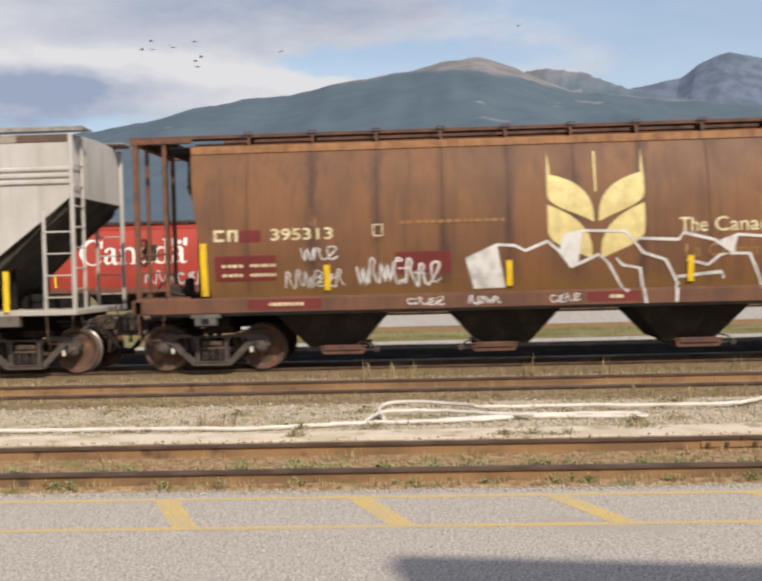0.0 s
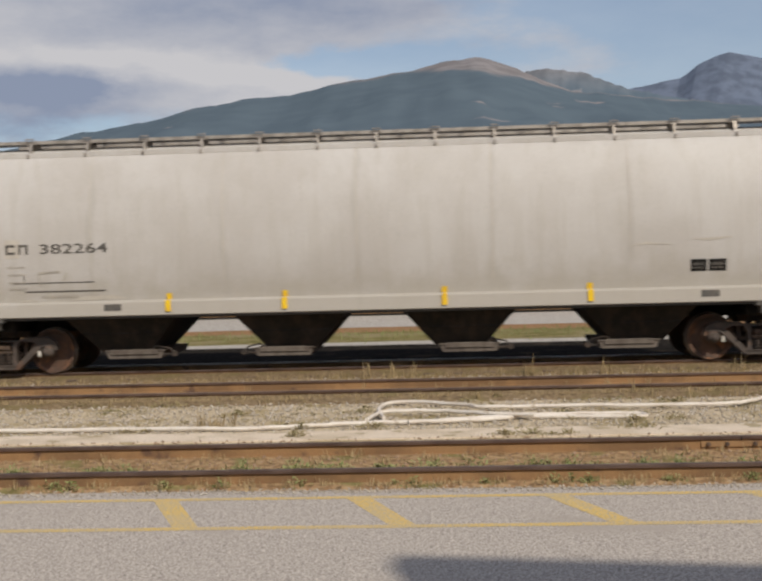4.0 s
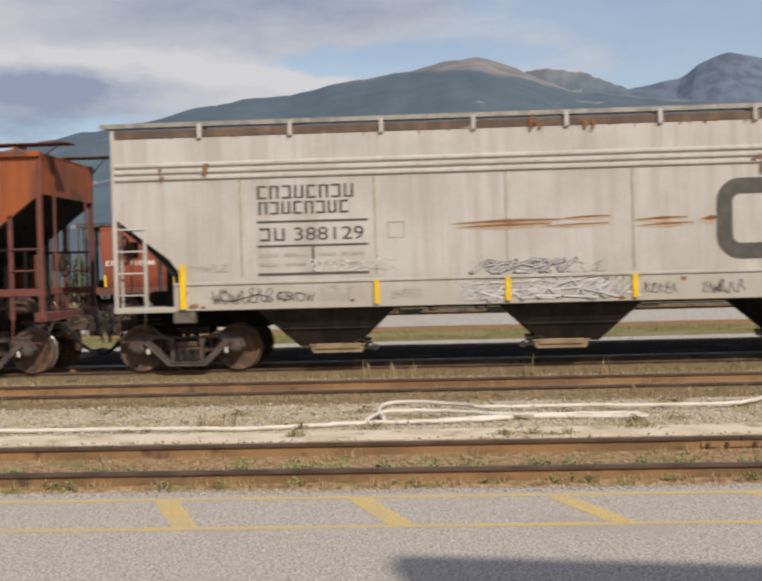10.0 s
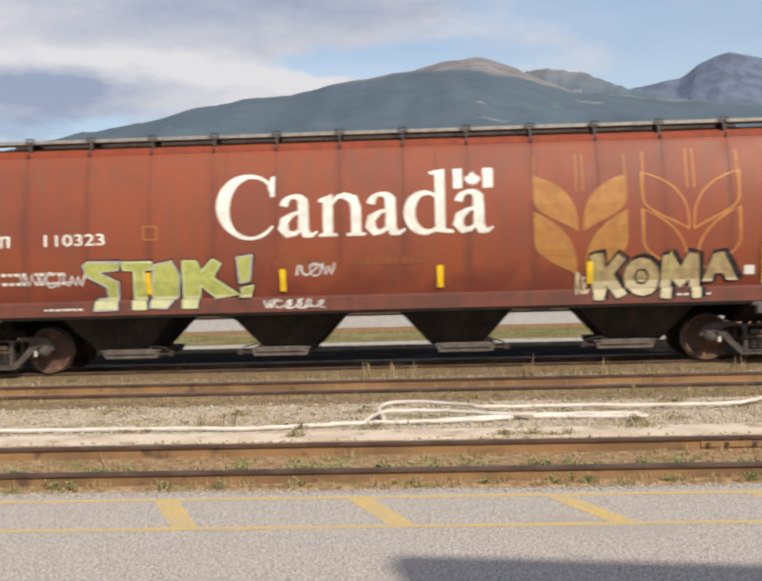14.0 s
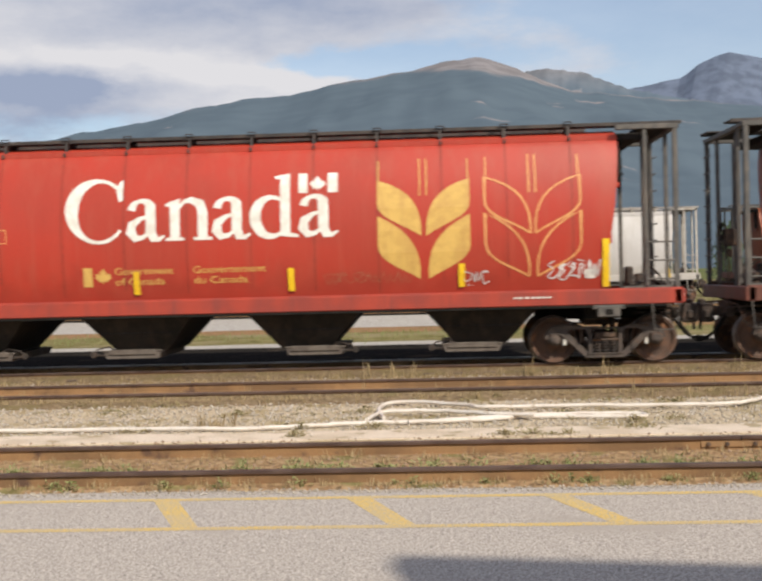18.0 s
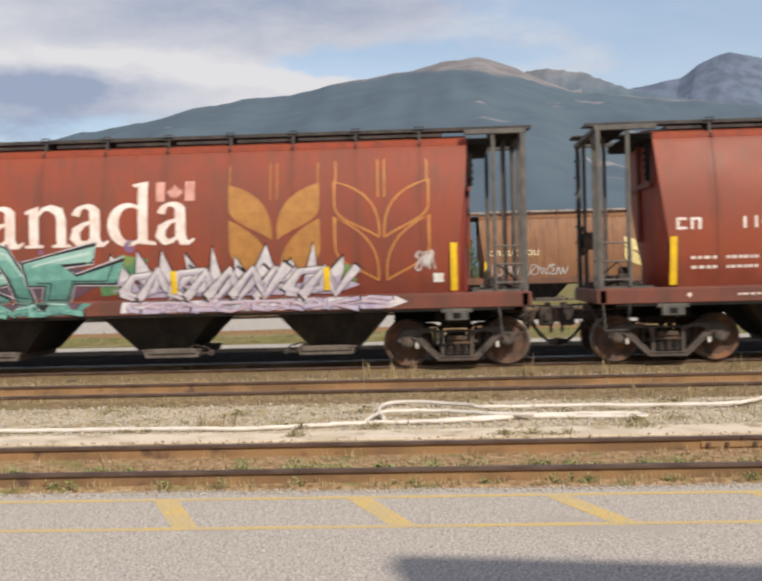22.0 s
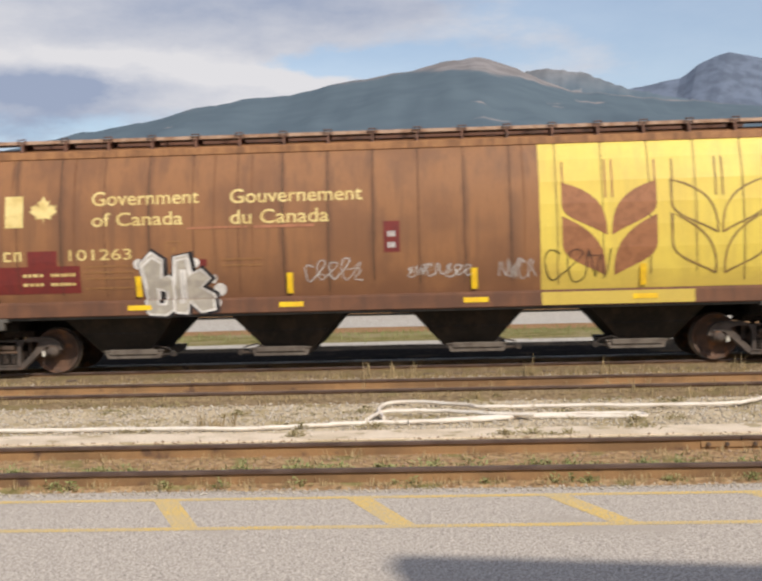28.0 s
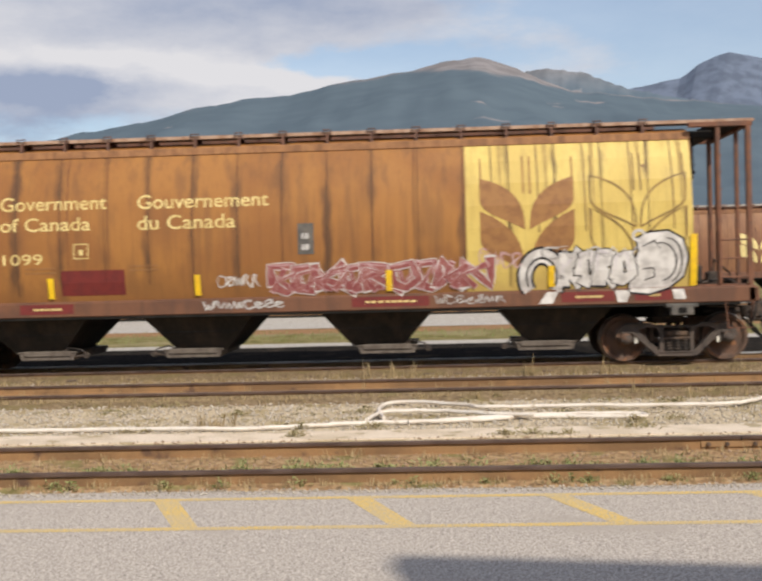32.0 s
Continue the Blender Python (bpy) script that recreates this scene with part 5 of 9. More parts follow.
def emblem(p, car, leaves, lines, material, lift=0.006):
    """An ear of grain: every leaf and awn is a painted part."""
    for q in leaves:
        p.lay("emblem_leaf", [q], material, car, lift, step=0.1)
    for q in lines:
        p.lay("emblem_awn", [q], material, car, lift, step=0.1)


def canada_word(p, car, let, dx=0.0, flag=None, dz=0.0, fz=-0.10):
    """The country name letter by letter, with slab feet on the stems."""
    for ch, x0, x1, z1 in (("C", -2.72, -1.64, 3.59), ("a", -1.60, -0.94, 3.20), ("n", -0.86, -0.06, 3.20), ("a", -0.02, 0.64, 3.20), ("d", 0.70, 1.50, 3.60), ("a", 1.56, 2.22, 3.20)):
        p.lay("letter", serif(ch, x0 + dx, x1 + dx, (2.43 if ch != "C" else 2.40) + dz, z1 + dz), let, car, 0.006, step=0.1)
    for a, b in ((1.57, 1.73), (2.10, 2.28)):
        p.lay("flag_bar", [rect(a + dx, b + dx, 3.33 + fz, 3.69 + fz)], flag or let, car)
    p.lay("maple_leaf", [maple(1.915 + dx, 3.34 + fz, 0.32)], flag or let, car)


def red_car(number, body, seam, roof, gold, vein, let, board=None):
    car, p = tub_car("grain_hopper_car", "", body, M_SILLRED if body is not M_RED2 else M_SILLBRIGHT, M_GREYSTEEL, roof, board or roof, WHEELS, (-4.70, -1.54, 1.57, 4.82), 0.55,
                     1.16, seam, group=GROUP, grime=M_GRIMERED if body is not M_RED2 else None, ends=M_SUNENDRED, eave=M_EAVERED if body is not M_RED2 else M_RED2)
    grain_lettering(p, car, -7.0, number, let, -5.92 if number == "110323" else -5.83)
    canada_word(p, car, let, *{"110728": (0.09, M_PALEPINK, -0.07, -0.18), "110664": (0.09, M_PALEPINK, -0.08, -0.20)}.get(number, (0.0, None)))
    emblem(p, car, leaf_pair(3.82, 1.62, 3.42, 0.83), awns(3.82, 3.42, 3.78, 0.83, 0.022), gold)
    q = []
    for leaf in leaf_pair(5.77, 1.62, 3.42, 0.85):
        q += outline(leaf, 0.035)
    p.lay("grain_outline", q + awns(5.77, 3.42, 3.80, 0.85, 0.03), vein, car)
    tab(p, car, -7.06, 1.40, 2.26, 0.06)
    tab(p, car, 7.05, 1.40, 2.26, 0.06)
    load_data(p, car, -6.75, 1.68, let)
    p.lay("small_frame", outline(rect(-4.08, -3.84, 2.46, 2.70), 0.015), vein, car)
    p.lay("sill_note", bars(-5.95, -5.2, 1.20, 1.235, 7), let, car, 0.014)
    p.lay("sill_note", bars(5.4, 6.1, 1.22, 1.25, 7), let, car, 0.014)
    p.lay("placard", [rect(6.68, 6.86, 1.56, 1.72)], M_WHITE, car, 0.010)
    return car, p


M_SILLBRIGHT = mat("bright_red_sill", (0.40, 0.055, 0.032), (0.3, 0.05, 0.035), 0.55, streak=(0.2, 0.05, 0.04), streak_amt=0.5, grain=2)
# Brighter red for the tub ends, carrying the sunlight that falls on them.
M_SUNENDRED = mat("sunlit_end_red", (0.50, 0.055, 0.022), (0.36, 0.045, 0.025), 0.55, streak=(0.15, 0.04, 0.03), streak_amt=0.6, grain=1.0)
M_EAVERED = mat("clean_red_flange", (0.34, 0.062, 0.026), (0.27, 0.055, 0.028), 0.55, streak=(0.18, 0.05, 0.03), streak_amt=0.5)
M_EAVEBROWN = mat("pale_brown_flange", (0.36, 0.175, 0.075), (0.27, 0.13, 0.058), 0.6, streak=(0.15, 0.07, 0.035), streak_amt=0.6)
M_DARKPLATE = mat("brown_red_patch", (0.22, 0.04, 0.025), (0.26, 0.05, 0.03), 0.6, bump=0)
M_FADEDWHITE = mat("faded_white_lettering", (0.78, 0.70, 0.65), (0.70, 0.55, 0.48), 0.6, grain=5, bump=0)
M_GOLDLINE = mat("gold_line_paint", (0.50, 0.22, 0.06), (0.45, 0.18, 0.05), 0.55, bump=0, fine=0)
M_PALEPINK = mat("faded_pink_lettering", (0.62, 0.33, 0.27), (0.5, 0.24, 0.19), 0.6, grain=5, bump=0)
M_GHOST = mat("faint_old_lettering", (0.22, 0.07, 0.03), (0.25, 0.085, 0.03), 0.6, bump=0, fine=0)


def front_train():
    # ---- white slab hopper whose rear end leads into view
    car, p = slab_car("slab_hopper_car", "dirty white flat-sided hopper car with rusty roof", M_CREAM, M_CREAM, WHEELS, 8.20, 6.4, 3.3, GROUP)
    tab(p, car, 6.97, 1.2, 1.95, 0.055, 0.082)
    CARS.append((car, -14.9))

    # ---- brown hopper of the grain board
    car, p = tub_car("grain_hopper_car", "rusty brown round-sided grain hopper with yellow emblem and graffiti", M_BROWN, M_BROWNSILL, M_RUSTCAGE, M_RUSTROOF, M_RUSTROOF, WHEELS,
                     (-4.80, -1.66, 1.71, 4.86), 0.42, 1.18, M_SEAM, group=GROUP, grime=M_GRIME, eave=M_EAVEBROWN)
    grain_lettering(p, car, -6.88, "395313", M_CREAMLET, -5.84)
    p.lay("mark_patch", [rect(-6.42, -6.02, 2.36, 2.58)], M_PLATE, car, 0.005)
    p.lay("data_panel", [rect(-6.88, -5.76, 1.66, 2.12)], M_PLATE, car, 0.005)
    load_data(p, car, -6.75, 1.74, M_CREAMLET, 1.0)
    p.lay("data_panel", [rect(-3.6, -2.6, 1.72, 2.12)], M_PLATE, car, 0.004)
    emblem(p, car, leaf_pair(0.0, 1.90, 3.45, 0.86), [[(-0.86, 3.40), (-0.80, 3.42), (-0.83, 3.86)], [(0.86, 3.40), (0.80, 3.42), (0.83, 3.86)]]
          + stroke([(0, 3.1), (0, 3.84)], 0.03), M_SAND)
    for word, a, b in (("The", 1.46, 1.95), ("Canadian", 2.08, 3.46), ("Wheat", 3.56, 4.50), ("Board", 4.72, 5.58)):
        p.text("board_name", word, (a, b, 2.34, 2.60), M_CREAMLET, car, bold=0.006)
    for word, a, b in (("La", 1.56, 1.84), ("Commission", 1.96, 3.72), ("Canadienne", 3.86, 5.50), ("du", 5.58, 5.90), ("blé", 6.10, 6.62)):
        p.text("board_name_faded", word, (a, b, 1.90, 2.13), M_GHOSTBROWN, car, bold=0.004)
    p.lay("small_frame", outline(rect(-3.98, -3.82, 2.42, 2.62), 0.02), M_CREAMLET, car)
    p.lay("faint_note", bars(-3.5, -1.6, 2.62, 2.68, 14), M_GHOSTBROWN, car, 0.008)
    # a long white outline piece with filled corners
    q = []
    for pts in ([(-2.17, 1.42), (-2.31, 1.96), (-1.77, 2.2), (-1.46, 2.18), (-1.27, 2.08), (-0.87, 2.24), (-0.67, 2.06), (-0.45, 1.77)],
                [(-0.59, 2.33), (-0.25, 2.41), (0.51, 2.38), (0.82, 1.99), (1.21, 1.86), (1.44, 1.4)],
                [(-0.45, 1.77), (0.03, 1.98), (0.2, 1.83), (0.45, 1.37)],
                [(0.71, 2.25), (1.44, 2.21), (1.53, 2.33), (2.06, 2.19), (2.4, 1.97), (2.17, 1.92), (1.95, 1.75), (1.58, 1.85)],
                [(2.17, 2.16), (2.48, 2.27), (3.02, 2.22), (3.41, 2.12), (3.27, 1.83)],
                [(2.34, 1.94), (2.68, 1.93), (2.88, 1.45), (2.94, 1.09)],
                [(3.27, 1.74), (3.92, 1.92), (4.29, 1.17)],
                [(0.34, 1.91), (0.45, 1.78), (0.76, 1.72), (0.85, 1.09)],
                [(1.41, 1.55), (2.2, 1.62), (2.23, 1.5)],
                [(1.4, 1.4), (1.38, 1.1)],
                [(0.45, 1.37), (0.54, 1.31)]):
        q += stroke(pts, 0.05)
    q += [[(-2.28, 1.96), (-1.77, 2.18), (-1.63, 1.43), (-2.2, 1.42)], [(-0.59, 2.33), (-0.25, 2.41), (-0.34, 1.78), (-0.48, 1.76), (-0.67, 2.06)], [(3.08, 1.8), (3.36, 1.79), (3.33, 1.5), (3.08, 1.53)], [(2.17, 2.16), (2.48, 2.27), (2.4, 1.97)]]
    p.lay("graffiti", q, M_SPRAY, car, 0.011)
    p.lay("graffiti", tag(-5.3, -4.6, 1.95, 2.32, 3, 0.032, 5), M_SPRAY, car, 0.012)
    p.lay("graffiti", tag(-5.6, -4.5, 1.5, 1.85, 6, 0.028, 6), M_SPRAY, car, 0.010)
    p.lay("graffiti", tag(-4.3, -2.75, 1.50, 2.02, 7, 0.045, 7), M_SPRAY, car, 0.012)
    p.lay("graffiti", tag(4.85, 6.2, 1.56, 1.98, 7, 0.034, 8), M_SPRAY, car, 0.012)
    p.lay("graffiti", [q for k in range(9) for q in stroke([(4.95 + k * 0.13, 1.6 + 0.05 * (k % 3)), (5.08 + k * 0.125, 2.22 + 0.14 * math.sin(k * 1.9))], 0.04, True)], M_SPRAY, car, 0.013)
    for a, b, sd in ((-3.4, -2.7, 1), (-2.3, -1.7, 2), (-0.85, -0.3, 3), (3.6, 4.2, 4)):
        p.lay("sill_tag", tag(a, b, 1.15, 1.30, 4, 0.022, sd), M_SPRAY, car, 0.014)
    for a, b in ((-6.3, -4.95), (-0.2, 0.75), (5.3, 6.7)):
        p.lay("sill_panel", [rect(a, b, 1.14, 1.32)], M_PLATE, car, 0.008)
        p.lay("sill_note", bars(a + 0.4, b - 0.3, 1.20, 1.26, 8), M_CREAMLET, car, 0.012)
    p.lay("placard", [rect(6.75, 6.95, 1.70, 1.86)], M_WHITE, car, 0.010)
    p.lay("faint_note", bars(3.25, 4.32, 2.69, 2.74, 14) + bars(4.9, 5.42, 2.70, 2.74, 7), M_PLATE, car, 0.008)
    p.lay("sill_panel", [rect(6.2, 6.5, 1.17, 1.28)], M_GREYSTEEL, car, 0.009)
    p.lay("graffiti", tag(6.35, 6.68, 2.05, 2.32, 2, 0.018, 9), M_GHOSTBROWN, car, 0.012)
    for x in (-4.84, -1.56, 1.65, 4.63):
        tab(p, car, x, 1.46, 1.92)
    tab(p, car, -7.08, 1.40, 2.36, 0.06)
    tab(p, car, 7.15, 1.40, 2.36, 0.06)
    CARS.append((car, 2.80))

    # ---- pale grey hopper
    car, p = tub_car("grain_hopper_car", "pale grey round-sided grain hopper with stencilled number", M_PALE, M_PALE, M_PALECAGE, M_ALU, M_ALU, WHEELS,
                     (-4.70, -1.54, 1.57, 4.82), 0.55, 2.44, M_SEAMPALE, group=GROUP, ends=M_SHADESHEET, eave=M_PALE)
    mark(p, car, -6.72, -6.24, 2.25, 2.43, 2, M_GREYLET, 0.045)
    p.lay("number_smudge", [rect(-6.74, -6.46, 2.18, 2.52)], M_SEAMPALE, car, 0.004)
    p.text("car_number", "382264", (-6.08, -4.82, 2.25, 2.43), M_GREYLET, car, bold=0.01)
    p.lay("faint_note", stroke([(-6.6, 1.72), (-5.1, 1.72)], 0.02) + stroke([(-6.4, 1.85), (-6.4, 1.72)], 0.02) + stroke([(-6.4, 1.56), (-4.9, 1.56)], 0.025), M_GREYLET, car)
    for z in (1.60, 1.72, 1.86, 2.00):
        p.lay("load_data", bars(-6.70, -6.36, z, z + 0.03, 5, 0.7, int(z * 50)), M_GREYLET2, car, 0.008)
    p.lay("faint_note", stroke([(-6.12, 1.66), (-6.12, 1.90), (-5.72, 1.92)], 0.03) + stroke([(-5.66, 1.76), (-5.60, 1.90)], 0.03) + bars(-6.1, -5.4, 1.44, 1.48, 9), M_GREYLET2, car, 0.009)
    p.lay("grime_smear", [[(-5.7, 1.38), (-5.3, 1.46), (-4.7, 1.47), (-4.5, 1.40)], [(-6.6, 1.38), (-6.3, 1.42), (-6.1, 1.38)]], M_SEAMPALE, car, 0.007)
    for a, b in ((5.68, 5.96), (6.0, 6.3)):
        p.lay("data_panel", [rect(a, b, 1.64, 1.85)], M_DARK, car, 0.008)
        p.lay("data_note", bars(a + 0.04, b - 0.04, 1.74, 1.79, 4) + bars(a + 0.04, b - 0.04, 1.68, 1.71, 3), M_GREYSTEEL, car, 0.012)
    p.lay("scuff", ribbon([(4.6, 2.12), (4.9, 2.16), (5.3, 2.13)], (0.01, 0.04, 0.015)) + ribbon([(5.7, 2.22), (6.0, 2.20), (6.4, 2.24)], (0.01, 0.05, 0.02)), M_SEAMPALE, car, 0.006)
    for x in (-3.72, -1.59, 1.3, 3.9):
        tab(p, car, x, 1.15, 1.48, 0.05)
    tab(p, car, -7.05, 1.15, 1.95, 0.06)
    tab(p, car, 7.12, 1.2, 1.98, 0.06)
    for x in (-4.75, 6.0):
        p.lay("sill_panel", [rect(x - 0.16, x + 0.16, 1.18, 1.30)], M_GREYSTEEL, car, 0.008)
    CARS.append((car, 20.87))

    # ---- orange ribbed hopper
    car, p = ribbed_car("ribbed_hopper_car", "rusted orange ribbed hopper car with white hatch covers", M_ORANGE, M_ORANGE_RIB, WHEELS, GROUP)
    mark(p, car, -6.24, -5.74, 2.31, 2.53, 3, M_WHITE, 0.045)
    for s, x in (("76", -5.47), ("61", -4.64), ("62", -3.81)):
        p.text("car_number", s, (x, x + 0.44, 2.30, 2.52), M_WHITE, car, bold=0.02)
    p.lay("data_panel", [rect(-6.3, -5.7, 1.62, 2.16), rect(-5.55, -4.9, 1.62, 2.16)], M_PLATE, car, 0.004)
    load_data(p, car, -6.20, 1.74, M_FADEDWHITE, 1.12)
    # faded company name: one plain block for each letter, in two rows
    mids = [(a + b) / 2 for a, b in zip(RIBS, RIBS[1:])]
    for i, x in enumerate(mids[2:10]):
        for z, skip in ((3.34, ()), (2.70, (0,))):
            if i in skip:
                continue
            w = 0.10 if (z > 3 and i in (0, 2, 3, 6)) else 0.22
            p.lay("faded_letter_block", [rect(x - w, x + w, z, z + 0.46)], M_ORANGEFADE, car, 0.006)
    for i in (5, 6, 7, 8):
        x, q = mids[i + 1] - 0.28 + 0.02 * (i % 3), []
        for k in range(4):
            q += tag(x + 0.085 * k, x + 0.26 + 0.085 * k, 2.10 - 0.165 * k, 2.32 - 0.165 * k, 2, 0.034, 470 + k)
        q += ribbon(oval(x + 0.12, 2.22, 0.11, 0.10, 30, 300, 10), (0.02, 0.036, 0.03))
        p.lay("graffiti", q, M_SPRAY, car, 0.010)
    rng = random.Random(31)
    flakes, chips = [], []
    for k in range(240):
        a, r = rng.uniform(0, 6.28), rng.random() ** 0.6
        cx, cz, k2 = 1.95 + 0.95 * r * math.cos(a), 2.80 + 1.05 * r * math.sin(a), rng.uniform(0.012, 0.05)
        q = [(cx + k2 * rng.uniform(.4, 1.2) * math.cos(b * .9), cz + 2.0 * k2 * rng.uniform(.4, 1.2) * math.sin(b * .9)) for b in range(7)]
        (chips if k % 3 == 0 else flakes).append(q)
    for k in range(90):                       # flaked streaks beside the sooty panel
        cx, cz, k2 = rng.choice((2.72, 3.40, 3.62)) + rng.gauss(0, .06), rng.uniform(2.0, 3.9), rng.uniform(0.01, 0.035)
        flakes.append([(cx + k2 * rng.uniform(.4, 1.2) * math.cos(b * .9), cz + 3.0 * k2 * rng.uniform(.4, 1.2) * math.sin(b * .9)) for b in range(7)])
    for q, m, up in ((flakes, M_ORANGEFADE, 0.0065), (chips, M_PANEL_DARK, 0.0075)):
        tagged(p.lay("flaked_paint", q, m, car, up, stack=0.0001), kind="stuff")
    for x in (1.20, 2.10):                    # chipped ribs
        tagged(p.lay("chipped_paint", [[(x + rng.uniform(-.04, .04) + .02 * math.cos(b * .9), z0 + rng.uniform(.02, .05) * math.sin(b * .9)) for b in range(7)] for z0 in [rng.uniform(1.7, 3.9) for _ in range(22)]], M_PANEL_DARK, car, 0.083, stack=0.0001), kind="stuff")
    p.lay("placard", [[(-2.9, 1.88), (-2.67, 1.66), (-2.44, 1.88), (-2.67, 2.1)]], M_PANEL_DARK, car, 0.008)
    p.lay("dark_patch", [rect(-4.72, -4.12, 1.64, 2.12)], M_PANEL_DARK, car, 0.005)
    for x in (4.28, 5.10):
        p.lay("data_panel", [rect(x - 0.27, x + 0.27, 1.66, 1.98)], M_PANEL_DARK, car, 0.006)
        p.lay("panel_edge", outline(rect(x - 0.27, x + 0.27, 1.66, 1.98), 0.016), M_FADEDWHITE, car, 0.010)
        p.lay("data_note", bars(x - 0.2, x + 0.05, 1.86, 1.91, 4), M_WHITE, car, 0.010)
    for x, top in ((-7.09, 2.5), (-4.84, 2.04), (-2.41, 2.06), (0.3, 2.06), (2.10, 2.06), (4.68, 2.10), (6.98, 2.57)):
        part("reflector", Geo().box(x - 0.05, x + 0.05, -1.594, -1.58, 1.60, top), M_TAB, car, "yellow reflective strip")
    CARS.append((car, 39.18))

    # ---- white slab hopper with the big dark emblem
    car, p = slab_car("slab_hopper_car", "dirty white flat-sided hopper with dark grey emblem and rust", M_CREAM, M_CREAM, WHEELS, 8.20, 7.0, 2.85, GROUP)
    for k, (x0, x1, z0, z1, n) in enumerate(((-5.58, -3.83, 3.13, 3.38, 8), (-5.56, -3.93, 2.85, 3.09, 8), (-5.55, -5.08, 2.37, 2.61, 2))):
        mark(p, car, x0, x1 + 0.05, z0, z1, n, M_GREYLET, 0.042, k)
    p.text("car_number", "388129", (-4.92, -3.66, 2.37, 2.61), M_GREYLET, car, bold=0.004)
    for z, w in ((2.72, 0.04), (2.28, 0.04), (1.77, 0.05)):
        p.lay("rule", [rect(-5.60, -3.58, z - w / 2, z + w / 2)], M_GREYLET, car)
    p.lay("rule", [rect(-4.61, -4.57, 1.8, 2.28)], M_GREYLET, car, 0.007)
    load_data(p, car, -5.55, 1.92, M_GREYLET2, 0.85)
    load_data(p, car, -4.5, 1.92, M_GREYLET2, 0.85)
    # the emblem: one thick bent line
    def arc(cx, cz, r, a0, a1, n=7):
        return [(cx + r * math.cos(radians(a0 + (a1 - a0) * i / n)), cz + r * math.sin(radians(a0 + (a1 - a0) * i / n))) for i in range(n + 1)]
    q = [(4.15, 3.13)] + arc(3.02, 2.85, 0.28, 90, 180) + arc(3.02, 2.26, 0.28, 180, 270) + arc(4.35, 2.26, 0.28, -90, 0) + arc(4.93, 2.86, 0.30, 180, 48)
    q += arc(6.12, 2.21, 0.31, 228, 360) + [(6.43, 3.20)]
    p.lay("emblem", stroke(q, 0.28), M_GREYLET, car)
    for x0, x1, z, w in ((-2.0, -0.15, 2.62, 0.07), (-0.1, 0.75, 2.66, 0.035), (-1.9, -0.3, 2.55, 0.05), (-0.4, 0.7, 2.53, 0.03), (1.2, 2.1, 2.60, 0.05), (1.3, 2.2, 2.50, 0.04), (2.35, 2.65, 2.58, 0.09)):
        p.lay("rust_halo", ribbon([(x0 - 0.1, z - .03), ((x0 + x1) / 2, z - .04), (x1, z - .01)], (0.02, w * 1.7, w * 2.0, 0.02)), M_RUSTHALO, car, 0.005)
        p.lay("rust_scrape", ribbon([(x0, z - .02), ((x0 + x1) / 2, z), (x1, z + .01)], (0.01, w * 1.2, w, w * 0.7, 0.015)), M_RUSTMARK, car, 0.007)
    rng = random.Random(4)
    for x, z in ((-7.3, 3.6), (-6.5, 3.72), (3.4, 3.62), (3.75, 3.70), (3.5, 3.5), (4.0, 4.3), (0.4, 4.33), (-0.6, 4.34), (7.3, 3.7)):
        for j in range(rng.randint(3, 6)):
            cx, cz, ra, rb = x + rng.gauss(0, .07), z + rng.gauss(0, .07), rng.uniform(.015, .06), rng.uniform(.03, .12)
            p.lay("rust_patch", [[(cx + ra * rng.uniform(.6, 1.2) * math.cos(a * .571), cz + rb * rng.uniform(.6, 1.2) * math.sin(a * .571)) for a in range(11)]], M_RUSTMARK, car, 0.046 + 0.001 * j)
    for x in (-5.9, -3.46, -1.11, 1.13, 3.45, 5.8):
        p.lay("seam", stroke([(x, 3.5), (x + 0.01, 1.72)], 0.022), M_SEAMRUST, car, 0.004)
        p.lay("grime_streak", stroke([(x + 0.05, 3.5), (x + 0.06, rng.uniform(2.2, 3.0))], rng.uniform(0.08, 0.2), True), M_SEAMPALE, car, 0.003)
    # Rust stains below the rim, drawn for its shadow line as well.
    for k in range(26):
        x, w = rng.uniform(-8.0, 8.0), rng.uniform(0.05, 0.35)
        p.lay("rim_stain", [[(x, 4.36), (x + w, 4.36), (x + w * 0.8, 4.36 - rng.uniform(.04, .12)), (x + w * 0.4, 4.36 - rng.uniform(.02, .08)), (x + w * .1, 4.36 - rng.uniform(.05, .2))]], M_RUSTMARK if k % 2 else M_SEAMRUST, car, 0.004)
    p.lay("small_frame", outline(rect(-3.22, -2.94, 2.38, 2.66), 0.02), M_GREYLET2, car)
    p.lay("graffiti", tag(-6.45, -5.30, 1.24, 1.54, 7, 0.017, 60) + ribbon([(-6.5, 1.36), (-6.1, 1.30), (-5.6, 1.42), (-5.32, 1.34)], (0.008, 0.02, 0.008)), M_SPRAYDARK, car, 0.048)
    p.lay("graffiti", tag(-5.25, -4.58, 1.26, 1.48, 4, 0.015, 160) + ribbon(oval(-5.1, 1.38, 0.16, 0.07, 20, 330, 12), (0.008, 0.016, 0.008)), M_SPRAYDARK, car, 0.048)
    p.lay("graffiti", tag(-4.50, -3.60, 1.24, 1.56, 5, 0.013, 162), M_GREYLET2, car, 0.048)
    p.lay("graffiti", tag(-3.2, -2.6, 1.30, 1.46, 5, 0.012, 163), M_GREYLET2, car, 0.048)
